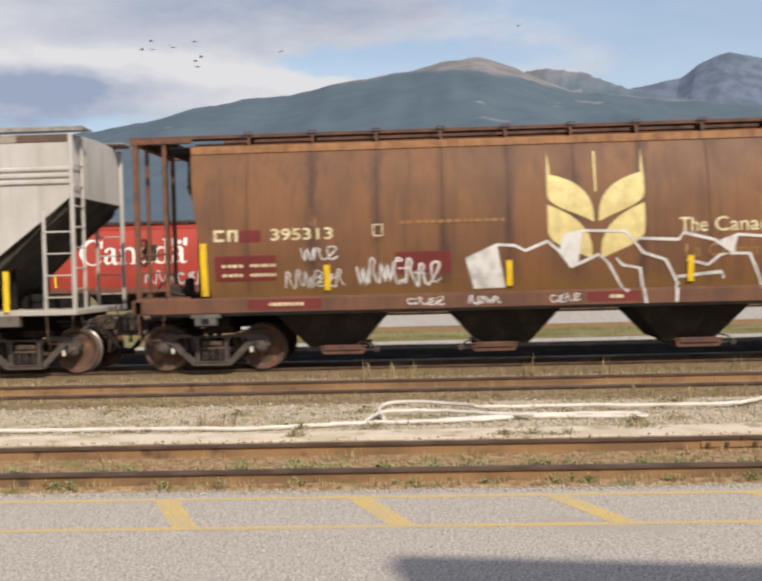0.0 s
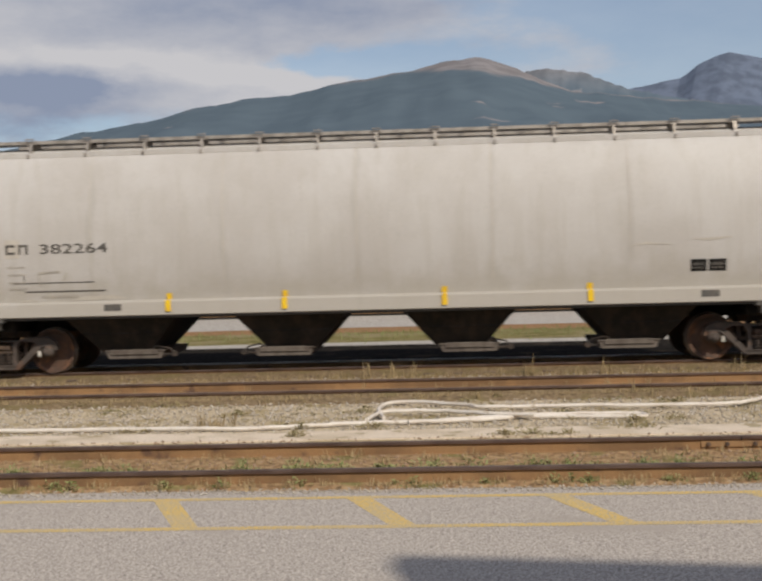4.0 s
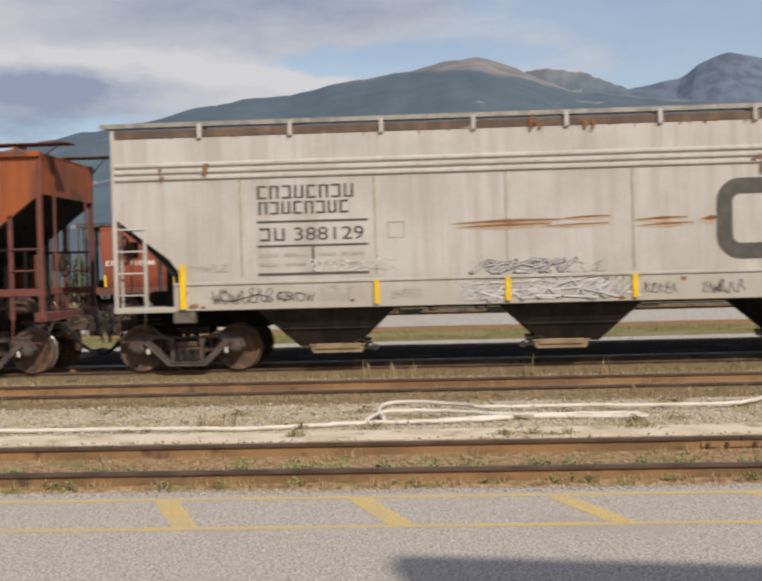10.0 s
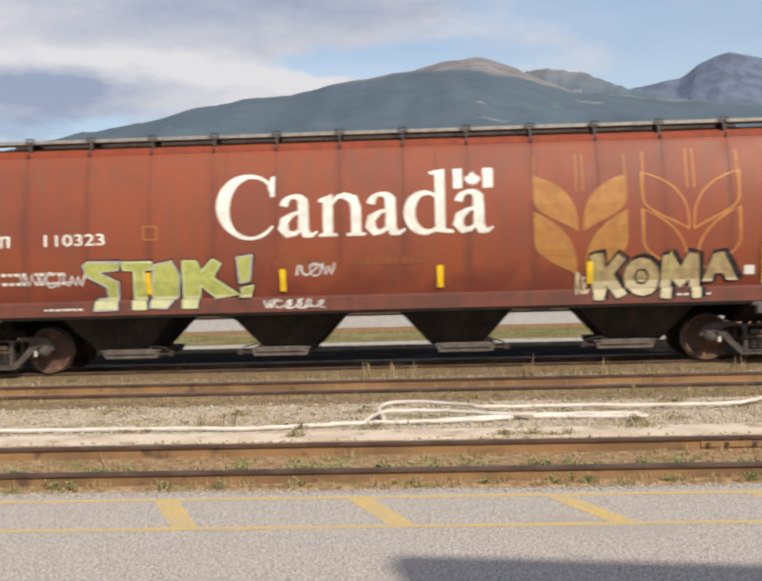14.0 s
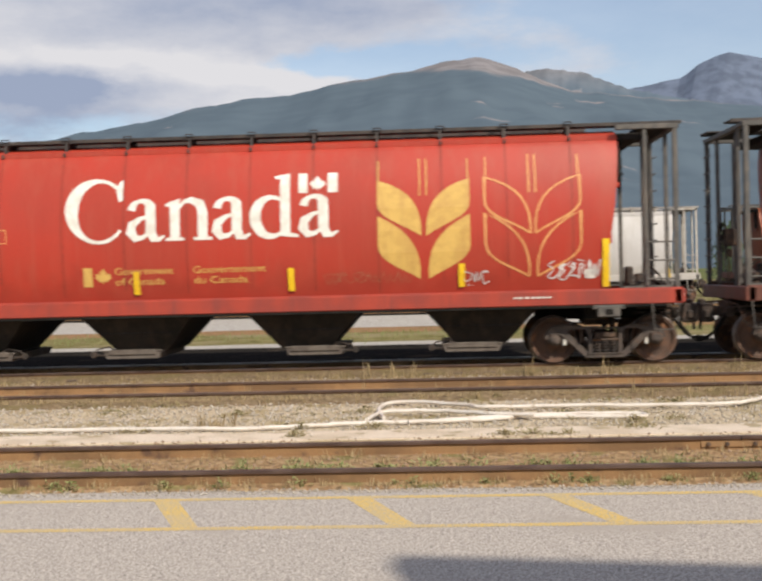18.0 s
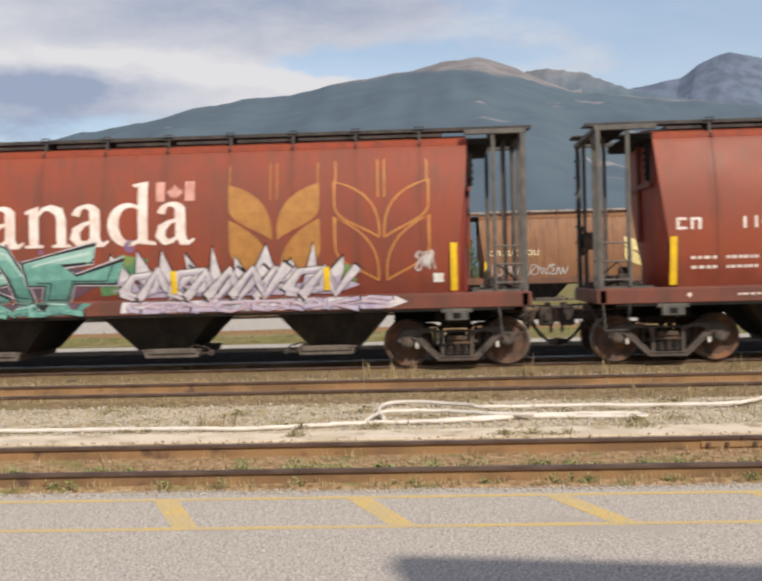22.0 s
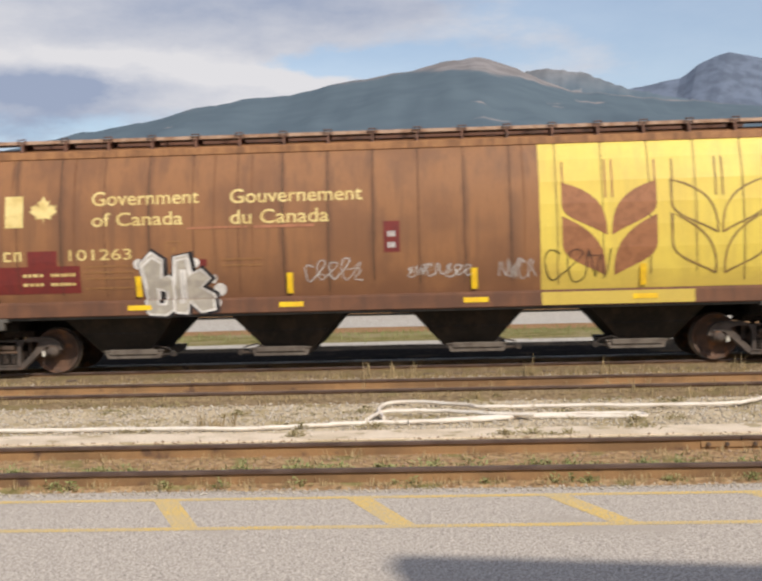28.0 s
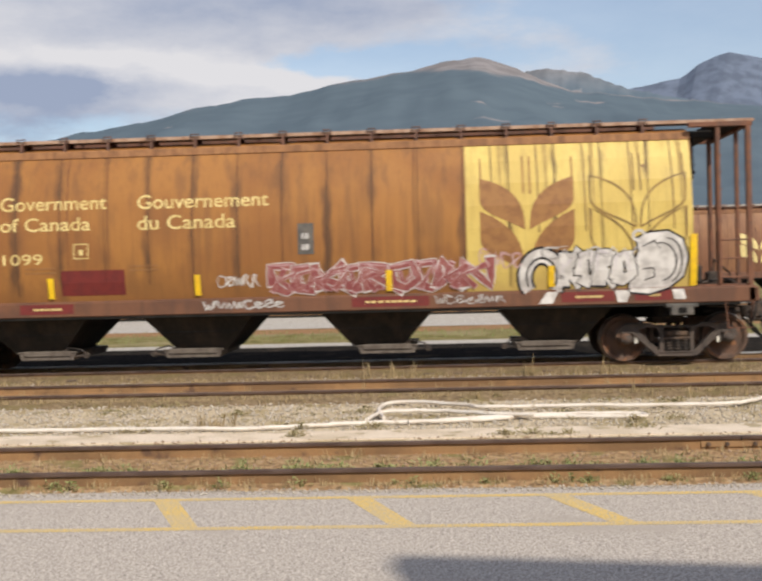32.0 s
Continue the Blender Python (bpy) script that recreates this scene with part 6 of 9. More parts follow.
    p.lay("faint_note", tag(-6.80, -6.10, 1.84, 1.98, 4, 0.014, 164), M_GREYLET2, car, 0.012)
    for x, z, ra, rb in ((-6.78, 1.22, 0.10, 0.05), (-6.62, 1.20, 0.06, 0.03), (-3.9, 1.27, 0.05, 0.03), (-6.95, 1.46, 0.05, 0.10), (0.9, 1.20, 0.08, 0.03), (2.0, 1.52, 0.06, 0.04), (6.6, 1.22, 0.09, 0.05)):
        p.lay("rust_patch", [[(x + ra * rng.uniform(.6, 1.2) * math.cos(k * .571), z + rb * rng.uniform(.6, 1.2) * math.sin(k * .571)) for k in range(11)]], M_RUSTMARK, car, 0.045)
    piece(p, car, -1.9, 0.95, 1.22, 1.58, 10, M_SPRAYGREY, M_GREYLET, M_SPRAY, 61, 0.043, 0.07, 0.008, lean=0.25, over=1.5)
    piece(p, car, -1.9, 0.85, 1.23, 1.57, 7, M_SPRAY, M_SPRAYGREY, M_SPRAYPALE, 161, 0.050, 0.022, 0.004, lean=-0.3, over=1.6)
    piece(p, car, -1.65, -0.15, 1.68, 1.93, 6, M_SPRAYGREY, M_SPRAYDARK, M_GREYLET2, 62, 0.012, 0.04, 0.010, lean=0.25, over=1.7)
    p.lay("graffiti", tag(-0.2, 0.7, 1.66, 1.9, 3, 0.022, 68), M_SPRAYGREY, car, 0.012)
    p.lay("graffiti", tag(-4.7, -3.0, 1.80, 2.02, 6, 0.022, 69), M_SPRAY, car, 0.012)
    for a, b, sd in ((2.3, 3.1, 63), (5.3, 6.7, 64), (6.75, 7.0, 65), (1.3, 1.9, 66)):
        p.lay("graffiti", tag(a, b, 1.24, 1.48, 5, 0.014, sd), M_SPRAYDARK, car, 0.048)
    p.lay("blue_patch", [rect(3.58, 4.04, 1.18, 1.5)], M_SPRAYBLUE, car, 0.048)
    p.lay("data_panel", [rect(4.46, 5.02, 1.2, 1.46)], M_DARK, car, 0.048)
    p.lay("panel_edge", outline(rect(4.46, 5.02, 1.2, 1.46), 0.02), M_WHITE, car, 0.052)
    p.lay("data_note", bars(4.52, 4.96, 1.3, 1.42, 4) + bars(4.52, 4.96, 1.23, 1.26, 6), M_BUFF, car, 0.052)
    for x in (-3.45, -1.1, 1.15, 3.47):
        tab(p, car, x, 1.2, 1.62, 0.05, 0.082)
    for x in (-6.97, 6.97):
        part("reflector", Geo().box(x - 0.055, x + 0.055, -1.66, -1.60, 1.18, 1.98), M_TAB, car, "yellow reflective strip")
    CARS.append((car, 57.2))

    # ---- four red cars
    car, p = red_car("110323", M_RED1, M_SEAMRED, M_BLACKROOF, M_GOLDDIM, M_GOLDLINE, M_WHITE, M_ALU)
    car["label"] = "weathered red grain hopper with white country name and lime graffiti"
    for x in (-4.02, -1.55, 1.30, 3.97):
        tab(p, car, x, 1.46, 1.86)
    for sd, shape in enumerate(([(-5.15, 2.02), (-5.05, 2.08), (-4.45, 2.06), (-4.50, 1.92), (-4.85, 1.88), (-4.5, 1.7), (-4.52, 1.28), (-4.95, 1.27), (-4.9, 1.40), (-4.7, 1.42), (-4.72, 1.62), (-5.1, 1.82)],
                                [(-4.42, 2.06), (-3.86, 2.05), (-3.86, 1.92), (-4.02, 1.90), (-3.98, 1.27), (-4.22, 1.27), (-4.2, 1.90), (-4.4, 1.92)],
                                [(-3.84, 2.0), (-3.5, 2.06), (-3.36, 1.8), (-3.4, 1.42), (-3.6, 1.28), (-3.9, 1.3)],
                                [(-3.3, 2.06), (-3.05, 2.05), (-2.95, 1.86), (-2.75, 2.08), (-2.6, 2.0), (-2.75, 1.74), (-2.3, 1.42), (-2.7, 1.36), (-2.98, 1.6), (-3.05, 1.28), (-3.3, 1.28)],
                                [(-2.3, 2.1), (-2.02, 2.14), (-2.08, 1.66), (-2.26, 1.62)], [(-2.24, 1.54), (-2.02, 1.58), (-2.08, 1.38), (-2.26, 1.38)])):
        shape = [(x - 0.08, z if z > 1.34 else z - 0.08) for x, z in shape]
        p.lay("graffiti_edge", outline(shape, 0.075), M_SPRAYDARK, car, 0.009 + 0.002 * sd, stack=0.0001)
        p.lay("graffiti", [shape], M_SPRAYGREEN, car, 0.011 + 0.002 * sd)
        p.lay("graffiti_edge", outline(shape, 0.030), M_SPRAYLIME if sd % 2 else M_SPRAYGREY, car, 0.012 + 0.002 * sd, stack=0.0001)
        p.lay("graffiti_shade", [below(shape, 1.42)], M_SPRAYLIME, car, 0.0115 + 0.002 * sd)
    p.lay("graffiti", tag(-6.42, -5.2, 1.62, 1.93, 5, 0.03, 71), M_SPRAY, car, 0.012)
    p.lay("graffiti", tag(-1.3, -0.6, 1.7, 1.98, 3, 0.035, 72), M_SPRAY, car, 0.012)
    p.lay("sill_tag", tag(-1.9, -0.75, 1.15, 1.32, 6, 0.03, 73), M_SPRAY, car, 0.014)
    p.lay("ghost_name", bars(-1.68, -0.6, 1.92, 2.05, 9) + bars(-0.3, 1.1, 1.9, 2.05, 11), M_GHOST, car)
    # four sand-coloured block letters: an angular one, a round one, a broad one and a pointed one
    ring = [(4.95 + 0.33 * math.cos(t * .524), 1.74 + 0.36 * math.sin(t * .524)) for t in range(12)]
    for k, shape in enumerate(([(4.05, 1.32), (4.00, 2.16), (4.24, 2.20), (4.28, 1.92), (4.50, 2.18), (4.66, 2.06), (4.44, 1.80), (4.66, 1.44), (4.46, 1.34), (4.30, 1.58), (4.24, 1.32)], ring,
                               [(5.28, 1.34), (5.34, 2.12), (5.54, 2.16), (5.66, 1.92), (5.80, 2.18), (6.00, 2.12), (6.02, 1.34), (5.84, 1.32), (5.80, 1.66), (5.66, 1.50), (5.52, 1.68), (5.48, 1.32)],
                               [(6.06, 1.32), (6.26, 2.12), (6.46, 2.16), (6.72, 1.36), (6.50, 1.34), (6.44, 1.54), (6.30, 1.54), (6.26, 1.32)])):
        shape = [(x - 0.04 - 0.03 * k, 1.15 + (z - 1.32) * 0.98 if k < 3 else 1.44 + (z - 1.32) * 0.64) for x, z in shape]
        p.lay("graffiti_shadow", outline([(x + 0.04, z + 0.04) for x, z in shape], 0.05), M_SPRAYDARK, car, 0.010 + 0.003 * k, stack=0.0001)
        p.lay("graffiti", [shape], M_SPRAYSAND, car, 0.012 + 0.003 * k)
        p.lay("graffiti_shade", [below(shape, 1.50)], M_SPRAYCREAM, car, 0.0128 + 0.003 * k)
        p.lay("graffiti_edge", outline(shape, 0.022), M_SPRAYDARK, car, 0.0135 + 0.003 * k, stack=0.0001)
    p.lay("graffiti_edge", outline([(4.88 + (x - 4.95) * 0.35, 1.57 + (z - 1.74) * 0.35) for x, z in ring], 0.03), M_SPRAYDARK, car, 0.024)
    p.lay("graffiti_shine", stroke([(4.08, 2.0), (4.1, 1.5)], 0.03) + stroke([(5.40, 2.0), (5.38, 1.5)], 0.03), M_SPRAYGREEN, car, 0.026)
    p.lay("graffiti", tag(3.72, 3.95, 1.2, 1.7, 2, 0.035, 74), M_SPRAYCREAM, car, 0.009)
    CARS.append((car, 75.13))

    car, p = red_car("110074", M_RED2, M_SEAMBRIGHT, M_BLACKROOF, M_GOLD, M_GOLDBRIGHT, M_WHITE)
    car["label"] = "bright red grain hopper with white country name and gold emblem"
    for x in (-4.42, -1.44, 1.40, 4.48):
        tab(p, car, x, 1.46, 1.88)
    p.lay("data_panel", [rect(-7.0, -5.3, 1.62, 2.02)], M_DARKPLATE, car, 0.004)
    p.lay("mark_patch", [rect(-6.62, -6.1, 2.36, 2.6)], M_DARKPLATE, car, 0.005)
    p.lay("small_flag_bar", [rect(-2.43, -2.26, 1.62, 1.97)], M_GOLD, car)
    p.lay("small_maple_leaf", [maple(-2.06, 1.64, 0.34)], M_GOLD, car)
    for s, b in (("Government", (-1.84, -0.76, 1.83, 1.96)), ("of Canada", (-1.84, -0.92, 1.64, 1.77)), ("Gouvernement", (-0.39, 0.93, 1.83, 1.96)), ("du Canada", (-0.38, 0.60, 1.64, 1.77))):
        p.text("agency_name", s, b, M_GOLD, car, bold=0.004)
    p.lay("graffiti", tag(2.0, 3.6, 1.55, 1.80, 6, 0.012, 84), M_FADEDPINK, car, 0.010)
    p.lay("graffiti", tag(6.0, 6.95, 1.55, 1.92, 5, 0.03, 81) + tag(4.5, 5.0, 1.5, 1.8, 3, 0.025, 82), M_SPRAY, car, 0.012)
    p.lay("graffiti", tag(-7.0, -5.2, 1.5, 1.8, 6, 0.02, 83), M_SPRAYGREY, car, 0.010)
    CARS.append((car, 93.27))

    car, p = red_car("110728", M_RED3, M_SEAMRED, M_BLACKROOF, M_GOLDDIM, M_GOLDLINE, M_FADEDWHITE)
    car["label"] = "dull red grain hopper with teal and lilac graffiti along its side"
    for x in (-4.36, -1.5, 1.95, 4.75):
        tab(p, car, x, 1.46, 1.88)
    rng = random.Random(90)
    # interlocked arrow-like letters in teal, then lilac
    def teal(k, shape):
        at = 0.013 + 0.003 * (k % 4)
        lo, hi = min(z for _, z in shape), max(z for _, z in shape)
        p.lay("graffiti_edge", outline(shape, 0.105), M_SPRAYPALE, car, at - 0.0012, stack=0.00005)
        p.lay("graffiti_edge", outline(shape, 0.075), M_SPRAYDARK, car, at - 0.0006, stack=0.00005)
        p.lay("graffiti", [shape], M_SPRAYMINT, car, at)
        for j, (cutz, m) in enumerate(((0.72, M_SPRAYTEAL), (0.45, M_SPRAYMIDTEAL), (0.20, M_SPRAYDEEPTEAL))):
            q = below(shape, lo + (hi - lo) * cutz)
            p.lay("graffiti_shade", [q], m, car, at + 0.0003 * (j + 1))
        mx, mz = sum(x for x, z in shape) / len(shape), sum(z for x, z in shape) / len(shape)
        inner = [(mx + (x - mx) * 0.80, mz + (z - mz) * 0.78) for x, z in shape]
        p.lay("graffiti_shine", stroke(inner[:max(3, len(shape) // 3)], 0.03), M_SPRAYLIGHT, car, at + 0.0014, stack=0.00005)
        p.lay("graffiti_edge", stroke(inner[len(shape) // 2:], 0.022), M_SPRAYDARK, car, at + 0.0014, stack=0.00005)

    back = [(-5.0, 1.40), (-4.8, 1.86), (-4.2, 1.98), (-3.1, 2.28), (-2.4, 2.22), (-1.5, 2.26), (-0.6, 2.06), (0.3, 1.95), (0.7, 1.75), (0.1, 1.42)]
    p.lay("graffiti_shadow", [back], M_SPRAYVIOLET2, car, 0.010)
    for k, shape in enumerate(([(-5.31, 1.65), (-5.03, 1.87), (-4.72, 1.95), (-4.41, 1.74), (-4.5, 1.6), (-4.72, 1.69), (-5.0, 1.48)],
                               [(-4.92, 2.29), (-4.47, 2.14), (-4.19, 1.74), (-4.19, 2.07), (-3.8, 2.34), (-3.71, 2.14), (-3.94, 1.9), (-3.43, 1.46), (-3.49, 1.33), (-3.83, 1.39), (-4.05, 1.65), (-4.02, 1.34), (-4.36, 1.35), (-4.44, 1.77), (-4.72, 2.0)],
                               [(-3.71, 2.12), (-3.21, 2.19), (-2.99, 2.26), (-2.71, 1.73), (-2.31, 1.38), (-2.65, 1.3), (-2.87, 1.48), (-3.04, 1.62), (-3.21, 1.35), (-3.43, 1.38), (-3.29, 1.8)],
                               [(-3.28, 2.58), (-2.76, 2.46), (-2.54, 1.95), (-2.43, 1.49), (-2.76, 1.73), (-2.99, 2.18)])):
        teal(k, shape)
    for k, shape in enumerate(([(-2.48, 2.25), (-2.03, 2.49), (-1.59, 2.03), (-1.87, 1.87), (-1.31, 1.35), (-1.64, 1.31), (-1.92, 1.65), (-1.98, 1.37), (-2.37, 1.38), (-2.34, 1.88)],
                               [(-1.87, 1.87), (-1.03, 1.91), (-1.08, 1.74), (-1.53, 1.64), (-1.14, 1.41), (-1.31, 1.3), (-1.7, 1.34)],
                               [(-1.53, 2.48), (-1.14, 2.36), (-0.83, 1.85), (-0.69, 1.31), (-0.97, 1.35), (-1.14, 1.85)],
                               [(-0.83, 2.07), (-0.3, 2.2), (0.54, 2.37), (0.46, 2.09), (-0.13, 2.05), (0.15, 1.82), (1.05, 2.08), (0.88, 1.69), (0.09, 1.71), (-0.07, 1.27), (-0.52, 1.28), (-0.41, 1.67), (-0.75, 1.68)])):
        teal(k, shape)
    p.lay("sill_graffiti", [[(-4.6, 1.33), (-4.35, 1.12), (0.1, 1.12), (0.45, 1.33)]], M_SPRAYMIDTEAL, car, 0.010)
    piece(p, car, -4.45, -0.1, 1.13, 1.32, 12, M_SPRAYTEAL, M_SPRAYDARK, M_SPRAYLIGHT, 96, 0.012, 0.09, 0.008, over=2.0, shade=M_SPRAYDEEPTEAL)
    for k in range(8):
        x = -4.1 + 0.58 * k
        p.lay("sill_graffiti", [[(x, 1.33), (x + 0.16, 1.2), (x + 0.3, 1.33)]], M_SPRAYVIOLET2 if k % 2 else M_SPRAYDARK, car, 0.030)
    for k in range(10):
        a, j = 1.2 + k * 0.40, lambda q=0.06: rng.uniform(-q, q)
        lean, top = (a - 3.0) * 0.10, 2.02 + 0.30 * abs(math.sin(k * 1.7 + 0.6))
        spike = [(a - 0.12, 1.50), (a - 0.20 + lean + j(), 1.80 + j()), (a - 0.10 + lean * 1.8 + j(), top), (a + 0.08 + lean + j(), 1.84 + j()), (a + 0.14, 1.50)]
        p.lay("graffiti_edge", outline(spike, 0.05), M_SPRAYDARK, car, 0.0105 + 0.0012 * (k % 2), stack=0.00005)
        p.lay("graffiti", [spike], M_SPRAYPALE, car, 0.0112 + 0.0012 * (k % 2))
        q = below(spike, 1.72)
        p.lay("graffiti_shade", [q], M_SPRAYLILAC, car, 0.0116 + 0.0012 * (k % 2))
    piece(p, car, 0.95, 4.85, 1.36, 1.92, 9, M_SPRAYPALE, M_SPRAYDARK, M_SPRAY, 93, 0.015, 0.13, 0.015, lean=0.3, over=1.9, shade=M_SPRAYLILAC)
    p.lay("graffiti", [[(1.0, 1.40), (0.8, 1.55), (1.6, 1.70), (2.4, 1.58), (3.2, 1.72), (4.2, 1.60), (5.1, 1.66), (5.35, 1.55), (4.9, 1.40)]], M_SPRAYLILAC, car, 0.010)
    p.lay("sill_graffiti", [[(0.95, 1.13), (1.0, 1.33), (6.0, 1.33), (6.2, 1.22), (5.9, 1.12)]], M_SPRAYPALE, car, 0.010)
    piece(p, car, 1.0, 5.6, 1.13, 1.32, 14, M_SPRAYLILAC, M_SPRAYDARK, M_SPRAYPALE, 95, 0.012, 0.07, 0.008, over=2.2, shade=M_SPRAYPINK)
    for k in range(12):
        x, z, r = rng.uniform(-4.7, 1.4), rng.uniform(1.9, 2.5), rng.uniform(0.05, 0.11)
        p.lay("graffiti_cloud", [[(x + r * math.cos(a * .628), z + r * math.sin(a * .628)) for a in range(10)]], M_SPRAYVIOLET, car, 0.008)
    p.lay("graffiti", [[(0.6, 1.45), (0.5, 1.9), (1.0, 2.2), (1.5, 2.1), (1.1, 1.5)], [(4.9, 1.6), (4.9, 1.98), (5.2, 1.9), (5.3, 1.6)]], M_SPRAYDEEPGREEN, car, 0.009)
    p.lay("graffiti", tag(-5.95, -5.4, 1.95, 2.25, 3, 0.03, 91), M_SPRAYLIGHT, car, 0.012)
    p.lay("graffiti", tag(6.35, 6.75, 1.75, 2.2, 3, 0.03, 92), M_SPRAY, car, 0.012)
    CARS.append((car, 111.18))

    car, p = red_car("110664", M_RED4, M_SEAMRED, M_BLACKROOF, M_GOLDDIM2, M_GOLDLINE2, M_FADEDWHITE)
    car["label"] = "weathered red grain hopper with white country name and faded emblem"
    for x in (-3.85, -1.17, 1.38, 4.3):
        tab(p, car, x, 1.46, 1.88)
    for x in (-6.8, -3.95, -0.96, 1.32, 4.27, 7.22):
        p.lay("sill_stud", [[(x + 0.045 * math.cos(a), 1.22 + 0.05 * math.sin(a)) for a in (0, 1.57, 3.14, 4.71)]], M_FADEDWHITE, car, 0.014)
    p.lay("graffiti", tag(-5.1, -4.3, 1.6, 2.35, 3, 0.02, 101), M_GOLDLINE, car, 0.010)
    p.lay("graffiti", tag(5.70, 6.65, 1.75, 1.95, 6, 0.022, 102) + tag(5.97, 6.68, 1.50, 1.68, 5, 0.020, 103), M_SAND, car, 0.012)
    for s, b in (("Government", (-1.60, -0.55, 1.86, 1.98)), ("of Canada", (-1.60, -0.70, 1.68, 1.80)), ("Gouvernement", (-0.20, 1.05, 1.86, 1.98)), ("du Canada", (-0.20, 0.72, 1.68, 1.80))):
        p.text("agency_name", s, b, M_GOLDDIM2, car, bold=0.002)
    CARS.append((car, 129.18))

    # ---- two brown government cars
    for k, (x, number, body, seam, lab) in enumerate(((146.98, "101263", M_BROWN3, M_SEAM, "brown grain hopper with bright yellow emblem panel"),
                                                      (164.87, "101099", M_BROWN2, M_SEAM, "ochre-brown grain hopper with yellow emblem panel and maroon graffiti"))):
        car, p = tub_car("grain_hopper_car", lab, body, M_BROWNSILL, M_RUSTCAGE, M_RUSTROOF, M_RUSTWALK, WHEELS, (-4.80, -1.68, 1.63, 4.88), 0.55, 0.82, seam, group=GROUP, grime=M_GRIME, eave=M_EAVEBROWN)
        dx = (0.0, -0.05)[k]
        dz = (0.0, -0.06)[k]
        p.lay("flag_bar", [rect(-6.80, -6.46, 2.74 + dz, 3.32 + dz)], M_SAND2, car)
        p.lay("maple_leaf", [maple(-6.08, 2.78 + dz, 0.56)], M_SAND2, car)
        for s, b in (("Government", (-5.18, -3.20, 3.10, 3.36)), ("of Canada", (-5.18, -3.5, 2.72, 2.97)), ("Gouvernement", (-2.63, -0.22, 3.08, 3.34)), ("du Canada", (-2.63, -0.83, 2.70, 2.96))):
            p.text("agency_name", s, (b[0] + dx, b[1] + dx, b[2] + dz, b[3] + dz), M_SAND2, car, bold=0.008)
        mark(p, car, -6.84, -6.46, 2.12 + dz, 2.30 + dz, 2, M_SAND2, 0.04)
        p.text("car_number", number, (-5.62, -4.46, 2.11 + dz, 2.31 + dz), M_SAND2, car, bold=0.004)
        p.lay("data_panel", [rect(-7.02, -5.43, 1.52, 2.02), rect(-6.4, -5.85, 2.02, 2.30)], M_PLATE, car, 0.004)
        load_data(p, car, -6.5, 1.66, M_SAND2, 1.0)
        fx, fz = ((-3.82, 2.15), (-3.87, 2.15))[k]
        p.lay("small_frame", outline(rect(fx, fx + 0.26, fz, fz + 0.26), 0.018) + [rect(fx + 0.09, fx + 0.17, fz + 0.06, fz + 0.16)], M_SAND2 if k else M_GHOSTBROWN, car, 0.008)
        for a_, b_, zs in (((-5.34, -4.40, (1.58, 1.76, 1.87, 1.98)), (-2.80, -2.05, (1.94, 2.05))), ((-4.8, -4.2, (1.88, 1.96)), (-2.86, -2.3, (1.90, 1.97))))[k]:
            for z_ in zs:
                p.lay("data_note", bars(a_, b_, z_, z_ + 0.035, 11, 0.65, int(z_ * 90)), M_GHOSTBROWN, car, 0.008)
        if k == 0:
            p.lay("faint_note", bars(-3.42, -2.3, 2.63, 2.67, 12) + [rect(-2.2, -1.1, 2.62, 2.67)], M_FADEDPINK, car, 0.008)
            p.lay("mark_patch", [rect(-3.25, -3.08, 1.95, 2.08)], M_PLATE, car, 0.008)
        p.lay("notice_board", [rect(0.15 + dx * -2, 0.44 + dx * -2, 2.12, 2.68)], (M_PLATE, M_GREYSTEEL)[k], car, 0.008)
        p.lay("notice_text", bars(0.22 - dx * 2, 0.38 - dx * 2, 2.2, 2.3, 2) + bars(0.22 - dx * 2, 0.38 - dx * 2, 2.4, 2.5, 2), M_SPRAYGREY, car, 0.012)
        y0, y1 = ((2.95, 7.18), (3.29, 7.30))[k]
        p.lay("emblem_panel", [rect(y0, y1, 1.37, 4.04)], M_YELLOWPAINT if k == 0 else M_YELLOWOLD, car, 0.004, step=0.1)
        c1, c2 = ((4.18, 6.12), (4.38, 6.34))[k]
        brown = M_PANELBROWN if k == 0 else M_PANELOCHRE
        emblem(p, car, leaf_pair(c1, 1.60 + 0.14 * k, 3.28 + 0.12 * k, 0.84), awns(c1, 3.28 + 0.12 * k, 3.66 + 0.1 * k, 0.84, 0.03), brown, 0.009)
        q = []
        for leaf in leaf_pair(c2, 1.60 + 0.14 * k, 3.28 + 0.12 * k, 0.84):
            q += outline(leaf, 0.035)
        p.lay("grain_outline", q + awns(c2, 3.28 + 0.12 * k, 3.66 + 0.1 * k, 0.84, 0.03), M_PANELLINE, car, 0.009, step=0.1)
        for xx in ((-4.35, -1.57, 1.76, 4.76), (-4.33, -1.61, 1.88, 4.79))[k]:
            tab(p, car, xx, 1.42, 1.80)
            if k == 0:
                p.lay("sill_reflector", [rect(xx - 0.20, xx + 0.24, 1.18, 1.27)], M_TAB, car, 0.014)
        tab(p, car, 7.3 if k else 7.05, 1.38, 2.30, 0.06)
        tab(p, car, -7.08, 1.38, 2.2, 0.06)
